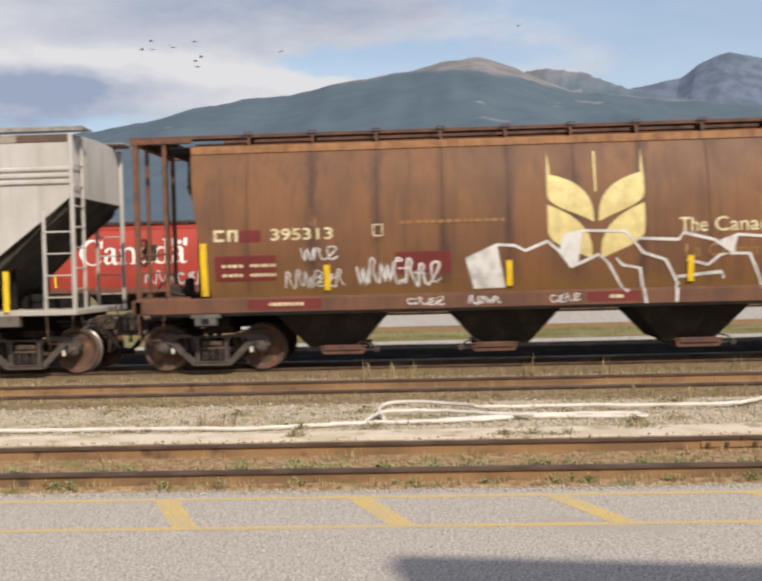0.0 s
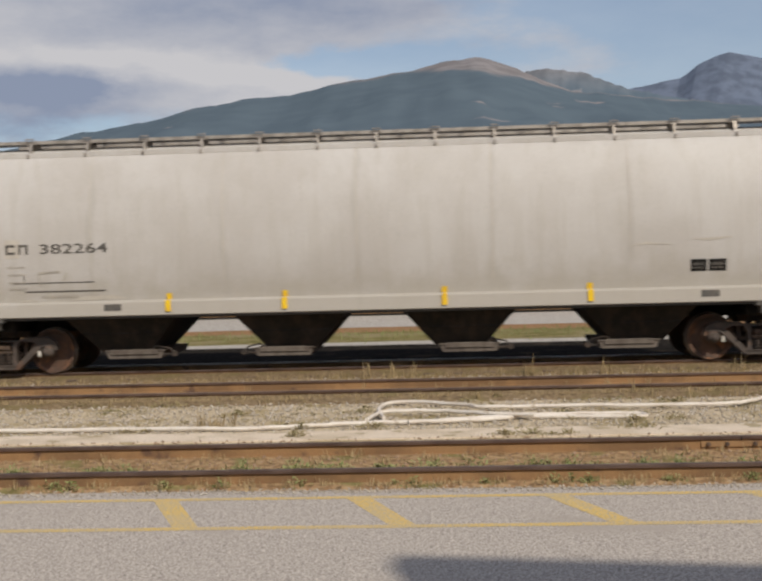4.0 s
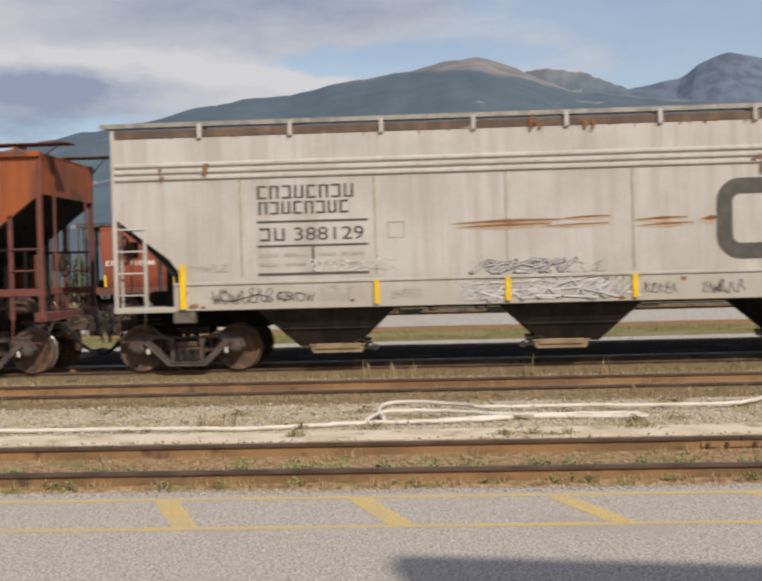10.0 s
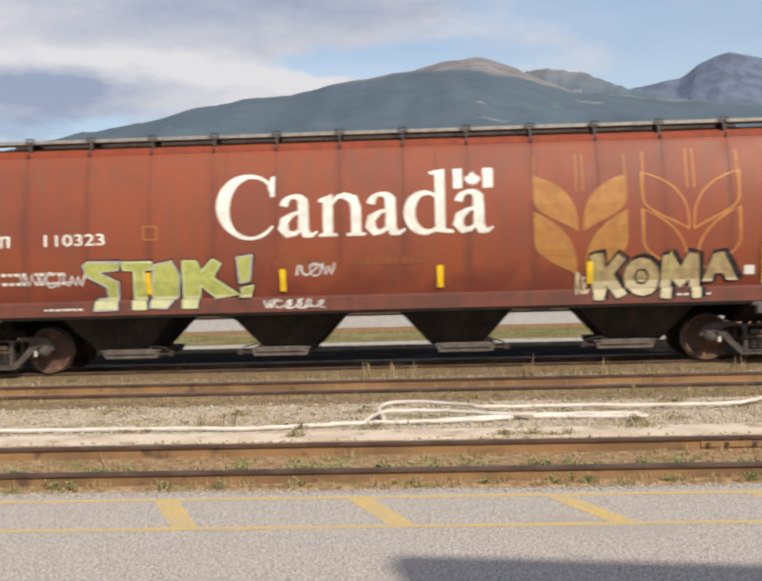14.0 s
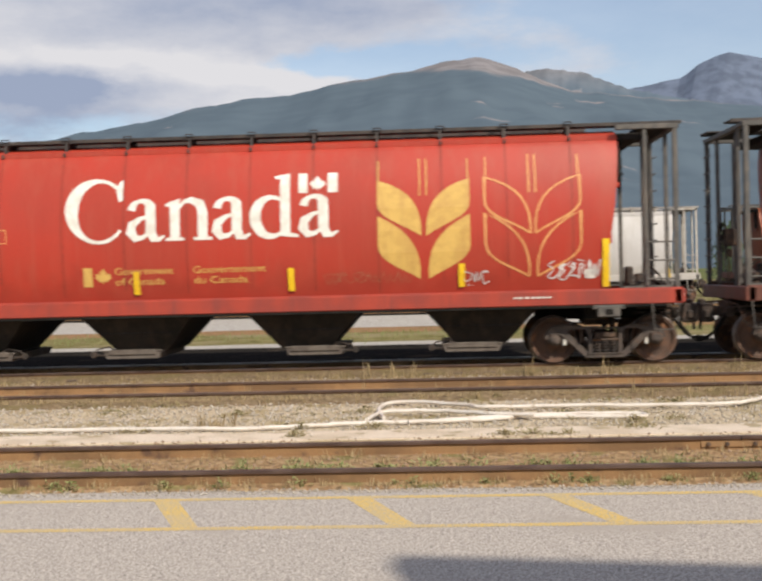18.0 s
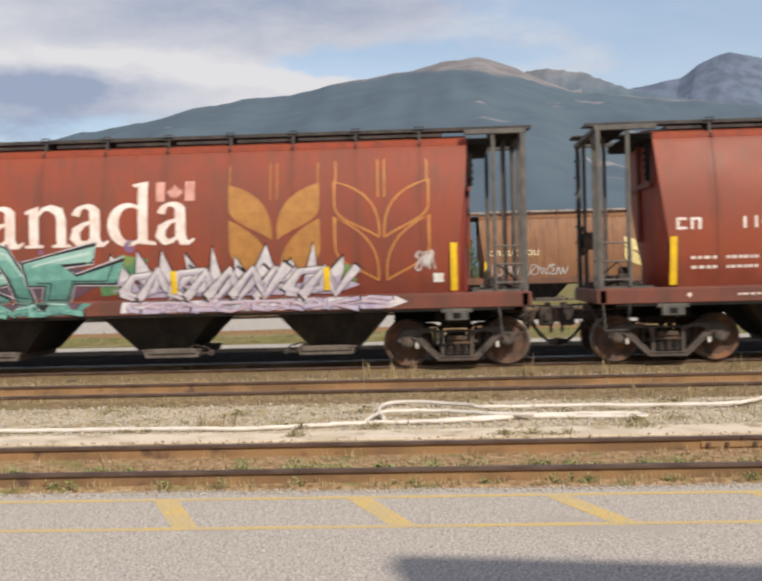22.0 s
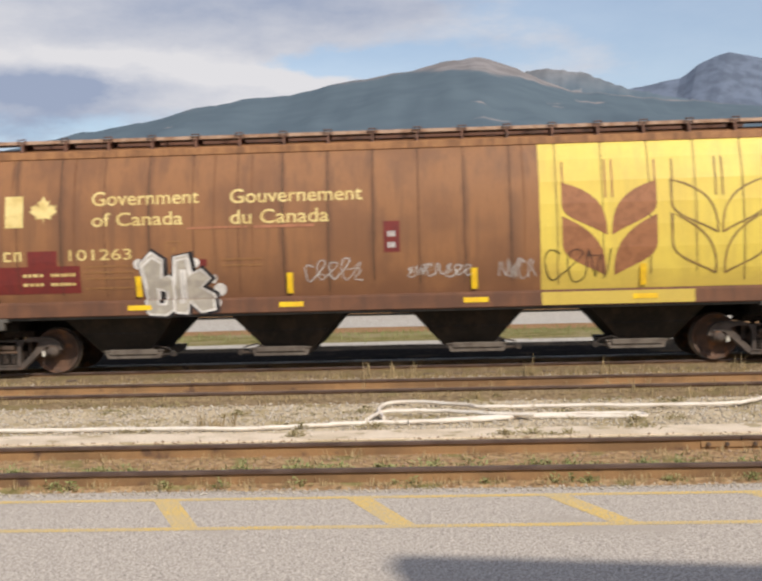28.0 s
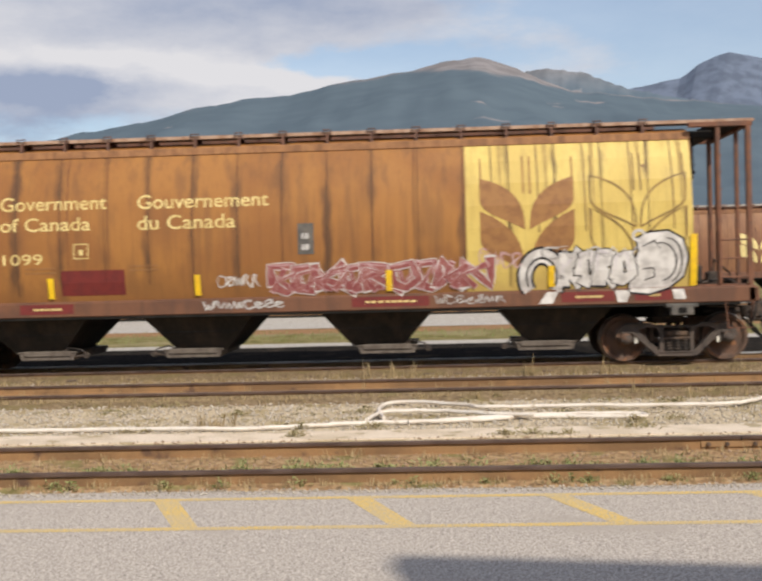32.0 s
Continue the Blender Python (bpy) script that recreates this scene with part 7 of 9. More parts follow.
        if k == 0:
            p.lay("sill_yellow", [rect(2.95, 5.65, 1.10, 1.33)], M_YELLOWPAINT, car, 0.006)
            for j, (shape, hole) in enumerate((([(-4.16, 1.12), (-4.22, 1.55), (-4.30, 2.02), (-4.10, 2.20), (-3.92, 2.08), (-3.96, 1.74), (-3.80, 1.78), (-3.62, 1.60), (-3.66, 1.22), (-3.84, 1.10)], [(-3.98, 1.28), (-4.0, 1.56), (-3.84, 1.50), (-3.84, 1.28)]),
                                               ([(-3.66, 1.14), (-3.70, 1.62), (-3.66, 2.12), (-3.46, 2.16), (-3.40, 1.80), (-3.20, 1.88), (-3.06, 1.74), (-3.24, 1.56), (-2.98, 1.42), (-2.96, 1.18), (-3.18, 1.14), (-3.40, 1.36), (-3.46, 1.12)], [(-3.56, 1.3), (-3.56, 1.9), (-3.50, 1.9), (-3.50, 1.3)]))):
                p.lay("graffiti_shadow", outline([(x_ + 0.03, z_) for x_, z_ in shape], 0.16), M_SPRAYDARK, car, 0.010 + 0.002 * j, stack=0.0001)
                p.lay("graffiti_edge", outline(shape, 0.075), M_SPRAY, car, 0.012 + 0.003 * j, stack=0.0001)
                p.lay("graffiti", [shape], M_GREYLET2, car, 0.0135 + 0.003 * j)
                p.lay("graffiti_shade", [hole], M_SPRAYDARK, car, 0.0142 + 0.003 * j)
                p.lay("graffiti_shine", stroke([(x_ * 0.93 + hole[0][0] * 0.07, z_ * 0.9 + 1.6 * 0.1) for x_, z_ in shape[1:5]], 0.045), M_SPRAY, car, 0.0145 + 0.003 * j)
                p.lay("graffiti_edge", outline(hole, 0.04), M_SPRAY, car, 0.0150 + 0.003 * j, stack=0.0001)
            for x_, z_, r_ in ((-4.34, 2.02, 0.10), (-2.86, 1.52, 0.12), (-2.92, 1.28, 0.10), (-3.3, 2.02, 0.09), (-2.98, 1.72, 0.08)):
                p.lay("graffiti_cloud", [[(x_ + r_ * math.cos(a_ * .628), z_ + r_ * math.sin(a_ * .628)) for a_ in range(10)]], M_SPRAY, car, 0.009)
            p.lay("graffiti", tag(-1.3, -0.2, 1.6, 2.05, 5, 0.020, 111), M_SPRAYGREY, car, 0.010)
            p.lay("graffiti", tag(0.55, 1.75, 1.64, 1.92, 7, 0.022, 112), M_SPRAYGREY, car, 0.010)
            p.lay("graffiti", tag(2.2, 2.9, 1.58, 1.95, 4, 0.018, 113), M_SPRAYGREY, car, 0.010)
            p.lay("graffiti", tag(3.0, 4.2, 1.5, 2.2, 3, 0.02, 114), M_SPRAYDARK, car, 0.012)
        else:
            p.lay("data_panel", [rect(-4.14, -2.95, 1.47, 1.93)], M_PLATE, car, 0.005)
            rng2 = random.Random(77)
            piece(p, car, -0.35, 3.55, 1.42, 1.98, 9, M_SPRAYMAROON, M_SPRAY, M_SPRAYPINK, 77, 0.010, 0.13, 0.018, lean=-0.12, over=1.55)
            piece(p, car, -0.2, 3.4, 1.44, 1.90, 12, M_SPRAYMAROON, M_SPRAYPINK, M_SPRAY, 87, 0.0125, 0.07, 0.010, lean=0.2, over=1.5)
            p.lay("graffiti_cloud", tag(3.5, 4.3, 1.75, 2.15, 4, 0.03, 78), M_SPRAYPINK, car, 0.012)
            for xx in (3.75, 4.57, 5.40, 6.22, 6.95):
                p.lay("seam", stroke([(xx, 4.03), (xx + 0.02, 2.4)], 0.03), M_PANELLINE, car, 0.0075, step=0.1)
                p.lay("grime_streak", stroke([(xx + 0.16, 4.03), (xx + 0.17, rng2.uniform(2.6, 3.4))], 0.09, True), M_YELLOWGRIME, car, 0.006, step=0.1)
            # rounded white letters with dark lines: an open ring, four small ones, a tall one with a curl
            ring = oval(4.62, 1.60, 0.30, 0.38, -40, 220, 16)
            p.lay("graffiti_edge", ribbon(ring, (0.30, 0.34, 0.30)), M_SPRAYDARK, car, 0.010, stack=0.00005)
            p.lay("graffiti", ribbon(ring, (0.20, 0.25, 0.20)), M_SPRAY, car, 0.012, stack=0.00005)
            p.lay("graffiti_edge", ribbon(oval(4.62, 1.60, 0.27, 0.34, -30, 210, 16), (0.03, 0.04, 0.03)), M_SPRAYDARK, car, 0.0135, stack=0.00005)
            piece(p, car, 4.98, 6.20, 1.42, 2.06, 4, M_SPRAY, M_SPRAYDARK, M_SPRAYPALE, 79, 0.011, 0.19, 0.020, over=1.15, order=(1, 6, 4, 6))
            curl = [(6.16, 1.30), (6.22, 1.70), (6.34, 2.02), (6.30, 2.24), (6.52, 2.34), (6.86, 2.36), (7.10, 2.22), (7.20, 1.90), (7.12, 1.56), (6.90, 1.38), (6.50, 1.26)]
            p.lay("graffiti_edge", outline(curl, 0.07), M_SPRAYDARK, car, 0.014, stack=0.00005)
            p.lay("graffiti", [curl], M_SPRAY, car, 0.0155)
            for pts in (oval(6.72, 1.82, 0.28, 0.34, 100, -80, 12), oval(6.84, 1.84, 0.26, 0.40, 90, -70, 12), [(6.40, 2.1), (6.62, 2.2), (6.70, 2.06)], [(6.44, 1.5), (6.62, 1.56), (6.60, 1.72), (6.42, 1.70)]):
                p.lay("graffiti_edge", ribbon(pts, (0.02, 0.035, 0.02)), M_SPRAYDARK, car, 0.0168, stack=0.00005)
            p.lay("graffiti_cloud", outline(oval(6.34, 2.30, 0.10, 0.09, 0, 360, 12)[:-1], 0.05), M_SPRAY, car, 0.0168, stack=0.00005)
            p.lay("graffiti", [[(4.55, 1.12), (4.7, 1.33), (4.9, 1.33), (4.8, 1.12)], [(5.95, 1.12), (5.9, 1.33), (6.2, 1.33), (6.1, 1.12)], [(6.95, 1.15), (6.9, 1.33), (7.1, 1.33), (7.15, 1.15)]], M_SPRAY, car, 0.013)
            for a_, b_ in ((-4.9, -3.9), (1.2, 2.6), (4.95, 5.9), (6.25, 6.9)):
                p.lay("sill_panel", [rect(a_, b_, 1.14, 1.32)], M_PLATE, car, 0.008)
                p.lay("sill_note", bars(a_ + 0.25, b_ - 0.2, 1.21, 1.25, 8), M_SAND2, car, 0.012)
            p.lay("graffiti", tag(4.6, 6.3, 1.9, 2.15, 4, 0.03, 118), M_SPRAYGREY, car, 0.024)
            p.lay("sill_tag", tag(-1.5, 0.0, 1.15, 1.32, 8, 0.03, 115) + tag(2.7, 4.0, 1.15, 1.32, 7, 0.022, 116), M_SPRAYGREY, car, 0.014)
            p.lay("graffiti", tag(-1.25, -0.45, 1.55, 1.78, 5, 0.025, 117), M_SPRAY, car, 0.012)
        CARS.append((car, x))


M_BROWN3 = mat("old_brown_paint", (0.27, 0.125, 0.054), (0.205, 0.095, 0.045), 0.62, streak=(0.15, 0.075, 0.042), streak_amt=0.5, grain=0.8, low=(0.165, 0.075, 0.037), bands=(0.82, -6.59, 0.10, 0.55, (0.10, 0.05, 0.03)))
M_BROWNSILL = mat("rusty_brown_sill", (0.17, 0.075, 0.04), (0.12, 0.055, 0.033), 0.65, streak=(0.09, 0.045, 0.03), streak_amt=0.5, grain=2)
M_RUSTCAGE = mat("rusty_cage_steel", (0.18, 0.075, 0.04), (0.11, 0.055, 0.038), 0.7, grain=5, fine=0.1)
M_RUSTWALK = mat("rusty_roof_walk", (0.43, 0.29, 0.21), (0.28, 0.16, 0.10), 0.65, grain=5, fine=0.1)
M_PALECAGE = mat("pale_cage_paint", (0.50, 0.47, 0.42), (0.38, 0.34, 0.29), 0.6, grain=5, streak=(0.2, 0.14, 0.1), streak_amt=0.5)
M_BLACKROOF = mat("sooty_roof_steel", (0.038, 0.032, 0.03), (0.07, 0.055, 0.047), 0.65, grain=4, fine=0)
M_GHOSTBROWN = mat("faded_brown_lettering", (0.29, 0.15, 0.06), (0.25, 0.12, 0.045), 0.7, bump=0, fine=0)
M_ORANGEFADE = mat("faded_orange_lettering", (0.44, 0.115, 0.022), (0.30, 0.085, 0.024), 0.6, grain=4, bump=0, mixp=(0.35, 0.6))
M_GREYLET2 = mat("faint_grey_lettering", (0.33, 0.30, 0.26), (0.42, 0.38, 0.32), 0.6, bump=0, fine=0)
M_RUSTMARK = mat("rust_mark", (0.20, 0.085, 0.035), (0.28, 0.14, 0.065), 0.8, grain=6, bump=0)
M_RUSTHALO = mat("pale_rust_stain", (0.42, 0.30, 0.20), (0.50, 0.40, 0.30), 0.8, grain=5, bump=0, fine=0)
M_YELLOWGRIME = mat("dirty_yellow_streak", (0.36, 0.25, 0.08), (0.44, 0.31, 0.1), 0.7, bump=0, fine=0)
M_SEAMRUST = mat("rusty_pale_seam", (0.25, 0.17, 0.115), (0.35, 0.27, 0.2), 0.7, bump=0, fine=0)
M_SPRAYPALE = mat("pale_lilac_spray_paint", (0.62, 0.58, 0.60), (0.5, 0.46, 0.5), 0.7, bump=0, fine=0)
M_SPRAYPINK = mat("dusty_pink_spray_paint", (0.45, 0.26, 0.27), (0.55, 0.4, 0.4), 0.7, bump=0, fine=0)
M_SPRAYGREY = mat("grey_spray_paint", (0.40, 0.38, 0.37), (0.52, 0.5, 0.48), 0.7, bump=0, fine=0)
M_SPRAYSAND = mat("sand_spray_paint", (0.42, 0.32, 0.16), (0.30, 0.22, 0.11), 0.7, bump=0, fine=0)
M_SPRAYLIGHT = mat("mint_spray_paint", (0.42, 0.56, 0.52), (0.5, 0.6, 0.57), 0.6, bump=0, fine=0)
M_SPRAYVIOLET = mat("violet_spray_paint", (0.19, 0.11, 0.24), (0.24, 0.10, 0.17), 0.7, bump=0, fine=0)
M_SPRAYDEEPTEAL = mat("deep_teal_spray_paint", (0.075, 0.20, 0.17), (0.10, 0.24, 0.21), 0.6, bump=0, fine=0)
M_SPRAYVIOLET2 = mat("plum_spray_paint", (0.085, 0.06, 0.085), (0.15, 0.07, 0.10), 0.7, grain=4, bump=0, fine=0)
M_SPRAYDEEPGREEN = mat("green_spray_paint", (0.07, 0.20, 0.10), (0.22, 0.26, 0.06), 0.7, bump=0, fine=0)
M_SEAMBRIGHT = mat("bright_red_seam", (0.17, 0.032, 0.02), (0.24, 0.04, 0.024), 0.6, bump=0, fine=0)
M_GOLDBRIGHT = mat("pale_gold_line", (0.70, 0.36, 0.13), (0.62, 0.28, 0.1), 0.55, bump=0, fine=0)
M_GOLDDIM2 = mat("faded_gold_paint", (0.36, 0.13, 0.04), (0.32, 0.11, 0.035), 0.55, bump=0)
M_GOLDLINE2 = mat("faded_gold_line", (0.36, 0.12, 0.04), (0.32, 0.10, 0.035), 0.55, bump=0, fine=0)
M_FADEDPINK = mat("faded_salmon_paint", (0.38, 0.16, 0.09), (0.30, 0.13, 0.07), 0.7, bump=0, fine=0)
M_SAND2 = mat("chalky_yellow_lettering", (0.72, 0.58, 0.25), (0.6, 0.45, 0.17), 0.6, grain=5, bump=0)
M_YELLOWOLD = mat("old_yellow_panel", (0.66, 0.50, 0.14), (0.58, 0.42, 0.11), 0.55, streak=(0.38, 0.25, 0.07), streak_amt=0.4, grain=0.9, low=(0.47, 0.33, 0.1), bump=0.1, spots=(0.20, 0.10, 0.035), spot_scale=4.5, spot_at=0.70, bands=(0.82, -6.59, 0.07, 0.95, (0.10, 0.055, 0.02)))
M_PANELBROWN = mat("panel_brown", (0.32, 0.135, 0.062), (0.25, 0.105, 0.048), 0.6, bump=0)
M_PANELOCHRE = mat("panel_ochre", (0.31, 0.15, 0.05), (0.24, 0.11, 0.04), 0.6, bump=0)
M_PANELLINE = mat("panel_line", (0.20, 0.13, 0.045), (0.28, 0.17, 0.05), 0.6, bump=0, fine=0)
front_train()
for _car, _x in CARS:
    _car.matrix_world = pose(_x, TRACK_Y, RT)

# ------------------------------------------------------------------ ground
def ground_material(name, a, b, scale, rough=0.95, bump=0.6, patches=None, patch_scale=0.8, patch_at=0.55, speck=None, speck_amt=0.35):
    m = bpy.data.materials.new(name)
    m.use_nodes = True
    N, L = m.node_tree.nodes, m.node_tree.links
    bs = N["Principled BSDF"]
    bs.inputs["Roughness"].default_value = rough
    bs.inputs["Specular IOR Level"].default_value = 0.0
    co = N.new("ShaderNodeTexCoord")
    n = N.new("ShaderNodeTexNoise")
    n.inputs["Scale"].default_value, n.inputs["Detail"].default_value = scale, 7
    v = N.new("ShaderNodeTexVoronoi")
    v.inputs["Scale"].default_value = scale * 2.2
    big = N.new("ShaderNodeTexNoise")
    big.inputs["Scale"].default_value, big.inputs["Detail"].default_value = patch_scale, 6
    for t in (n, v, big):
        L.new(co.outputs["Object"], t.inputs["Vector"])
    mix = N.new("ShaderNodeMix")
    mix.data_type = "RGBA"
    mix.inputs["A"].default_value, mix.inputs["B"].default_value = (*a, 1), (*b, 1)
    r = N.new("ShaderNodeMapRange")
    r.inputs["From Min"].default_value, r.inputs["From Max"].default_value = 0.38, 0.62
    L.new(n.outputs["Fac"], r.inputs["Value"])
    L.new(r.outputs[0], mix.inputs["Factor"])
    c = mix.outputs["Result"]
    m2 = N.new("ShaderNodeMix")
    m2.data_type, m2.blend_type = "RGBA", "MULTIPLY"
    m2.inputs["Factor"].default_value = speck_amt
    L.new(c, m2.inputs["A"])
    L.new(v.outputs["Color"], m2.inputs["B"])
    sat = N.new("ShaderNodeHueSaturation")
    sat.inputs["Saturation"].default_value = 0.0
    sat.inputs["Value"].default_value = 1.5
    L.new(v.outputs["Color"], sat.inputs["Color"])
    L.new(sat.outputs[0], m2.inputs["B"])
    c = m2.outputs["Result"]
    if patches:
        m3 = N.new("ShaderNodeMix")
        m3.data_type = "RGBA"
        m3.inputs["B"].default_value = (*patches, 1)
        r2 = N.new("ShaderNodeMapRange")
        r2.interpolation_type = "SMOOTHSTEP"
        r2.inputs["From Min"].default_value, r2.inputs["From Max"].default_value = patch_at, patch_at + 0.12
        r2.inputs["To Max"].default_value = 0.8
        L.new(big.outputs["Fac"], r2.inputs["Value"])
        L.new(r2.outputs[0], m3.inputs["Factor"])
        L.new(c, m3.inputs["A"])
        c = m3.outputs["Result"]
    L.new(c, bs.inputs["Base Color"])
    if bump:
        bp = N.new("ShaderNodeBump")
        bp.inputs["Strength"].default_value, bp.inputs["Distance"].default_value = bump, 0.03
        fine = N.new("ShaderNodeTexNoise")
        fine.inputs["Scale"].default_value, fine.inputs["Detail"].default_value = scale * 2.6, 4
        L.new(co.outputs["Object"], fine.inputs["Vector"])
        L.new(fine.outputs["Fac"], bp.inputs["Height"])
        L.new(bp.outputs[0], bs.inputs["Normal"])
    return m


G_ASPHALT = ground_material("worn_grey_asphalt", (0.475, 0.425, 0.378), (0.30, 0.265, 0.235), 42, 0.9, 0.10, (0.385, 0.34, 0.298), 0.7, 0.56, speck_amt=0.62)
G_GRAVEL = ground_material("dusty_gravel", (0.53, 0.445, 0.325), (0.39, 0.315, 0.22), 14, patches=(0.34, 0.27, 0.15), patch_scale=1.1, patch_at=0.50, speck_amt=0.45)
G_RUSTBED = ground_material("rust_stained_dirt", (0.25, 0.14, 0.075), (0.30, 0.18, 0.10), 10, patches=(0.15, 0.14, 0.055), patch_scale=2.0, patch_at=0.56)
G_NEARBED = ground_material("mixed_track_dirt", (0.36, 0.25, 0.14), (0.25, 0.155, 0.085), 11, patches=(0.19, 0.175, 0.07), patch_scale=2.2, patch_at=0.54, speck_amt=0.55)
# Ballast colour taken near black to stand for the train's shadow.
G_SHADEBED = ground_material("shade_dark_ballast", (0.016, 0.0148, 0.014), (0.031, 0.027, 0.024), 14, speck_amt=0.6, patches=(0.065, 0.05, 0.037), patch_scale=1.3, patch_at=0.56)
G_DRYBED = ground_material("brown_trackside_dirt", (0.22, 0.15, 0.092), (0.31, 0.235, 0.155), 12, patches=(0.24, 0.185, 0.09), patch_scale=1.6, patch_at=0.5)
G_BERM = ground_material("dark_heaped_dirt", (0.165, 0.118, 0.072), (0.235, 0.175, 0.108), 12, patches=(0.19, 0.15, 0.075), patch_scale=1.6, patch_at=0.5, speck_amt=0.5)
G_ROAD = ground_material("pale_service_road", (0.43, 0.40, 0.365), (0.345, 0.315, 0.28), 6, bump=0.2)
G_GRASS = ground_material("rough_grass", (0.145, 0.13, 0.05), (0.22, 0.185, 0.09), 1.6, patches=(0.27, 0.22, 0.13), patch_scale=0.28, patch_at=0.50, bump=0.3)
G_FAR = ground_material("valley_floor", (0.10, 0.12, 0.05), (0.15, 0.15, 0.07), 0.05, patches=(0.06, 0.085, 0.045), patch_scale=0.01, bump=0)


def sheet(name, y0, y1, z, material, label, x=140.0, depth=0.0, wave=0.0, nx=1, rise=0.0):
    """A strip of ground along the tracks; wave makes its long edges uneven."""
    rng = random.Random(name + label)
    g = Geo()
    vs = []
    for i in range(nx + 1):
        xx = -x + 2 * x * i / nx
        a, b = rng.uniform(-wave, wave), rng.uniform(-wave, wave)
        vs += [(xx, y0 + a, z), (xx, y1 + b, z + rise), (xx, y0 + a, z - depth), (xx, y1 + b, z - depth)]
    fs = [(4 * i, 4 * i + 4, 4 * i + 5, 4 * i + 1) for i in range(nx)]
    if depth:
        fs += [(4 * i + 2, 4 * i + 6, 4 * i + 4, 4 * i) for i in range(nx)] + [(4 * i + 1, 4 * i + 5, 4 * i + 7, 4 * i + 3) for i in range(nx)]
    g.add(vs, fs)
    return tagged(part(name, g, material, None, "", 0), label, "ground", kind="structure")


g0 = Geo()
g0.add([(-4800, -400, -0.03), (4800, -400, -0.03), (4800, 4600, -0.03), (-4800, 4600, -0.03)], [(0, 1, 2, 3)])
tagged(part("ground", g0, G_FAR, None, "", 0), "flat valley floor reaching to the mountains", "ground", kind="structure")
sheet("pavement", -60, 9.66, 0.0, G_ASPHALT, "worn grey asphalt platform with yellow lines", depth=0.1)
sheet("trackbed", 9.66, 12.05, 0.022, G_NEARBED, "rust-stained dirt between the near rails", wave=0.05, nx=300)
sheet("trackbed", 9.53, 9.69, 0.002, G_NEARBED, "dirt heaped between the asphalt and the near rail", wave=0.03, nx=420, rise=0.032)
sheet("gravel_strip", 12.0, 16.1, -0.004, G_GRAVEL, "dusty pale gravel with dry weeds", wave=0.12, nx=260)
sheet("trackbed", 16.05, 19.95, 0.012, G_DRYBED, "brown dirt strip beside the loaded track", wave=0.10, nx=260)
sheet("trackbed", 19.45, 20.27, 0.004, G_BERM, "brown dirt heaped against the loaded rail", wave=0.03, nx=260, rise=0.09)
# Strip reaches as far as the train's shadow, with the shade in its colour.
sheet("trackbed", 20.2, 28.1, 0.03, G_SHADEBED, "dark oily ballast under the train", wave=0.12, nx=260)
sheet("trackbed", 15.80, 16.25, -0.012, G_BERM, "brown dirt heaped against the unused rail", wave=0.04, nx=200, rise=0.115)
sheet("service_road", 28.1, 29.85, 0.006, G_ROAD, "pale gravel service road between the tracks", wave=0.15, nx=120)
sheet("verge", 29.8, 35.4, -0.004, G_GRASS, "rough green and straw grass verge", wave=0.25, nx=120)
sheet("dirt_strip", 34.9, 37.9, -0.001, G_RUSTBED, "brown dirt edge beyond the grass", wave=0.3, nx=120)
sheet("service_road", 37.8, 48.0, 0.002, G_ROAD, "wide pale gravel along the far track", wave=0.3, nx=100)
sheet("trackbed", 48.0, 54.0, 0.03, G_SHADEBED, "dark ballast under the far train", wave=0.15, nx=60)
sheet("verge", 54.0, 140.0, -0.01, G_GRASS, "rough grass beyond the far track", x=300, wave=0.8, nx=60)
sheet("concrete_strip", 12.40, 13.06, 0.012, M_SLAB, "sun-bleached concrete strip behind the rail", depth=0.05, wave=0.015, nx=90)


def rail_line(y, label, head, z=0.0, top=RT):
    """One rail: foot, web and head."""
    k = top - z
    g = Geo()
    foot = [(y - 0.07, z), (y + 0.07, z), (y + 0.07, z + 0.012), (y + 0.012, z + 0.03), (y + 0.009, top - 0.045), (y + 0.034, top - 0.034), (y + 0.035, top - 0.008), (y + 0.022, top),
            (y - 0.022, top), (y - 0.035, top - 0.008), (y - 0.034, top - 0.034), (y - 0.009, top - 0.045), (y - 0.012, z + 0.03), (y - 0.07, z + 0.012)]
    n = len(foot)
    o = 0
    vs = [(-140, a, b) for a, b in foot] + [(140, a, b) for a, b in foot]
    fs = [(i, (i + 1) % n, n + (i + 1) % n, n + i) for i in range(n)]
    g.v, g.f = vs, fs
    g.m = [1 if 5 <= i <= 9 else 0 for i in range(n)]
    return tagged(part("rail", g, [M_RAILWEB, head], None, "", 25), label, "rail", "rails of the yard", "structure")


for y, lab, head in ((9.71, "rusty near rail beside the asphalt", M_RAILHEAD), (11.215, "rusty rail with dull head and weeds", M_RAILHEAD),
                     (16.28, "rusty rail of the unused middle track", M_RAILHEAD), (17.785, "rusty rail of the unused middle track", M_RAILHEAD), (TRACK_Y - 0.7525, "worn rail under the train", M_RAILHEAD), (TRACK_Y + 0.7525, "worn far rail under the train", M_RAILSHINE),
                     (TRACK_Y2 - 0.7525, "rail of the far track", M_RAILSHINE), (TRACK_Y2 + 0.7525, "rail of the far track", M_RAILSHINE)):
    rail_line(y, lab, head)


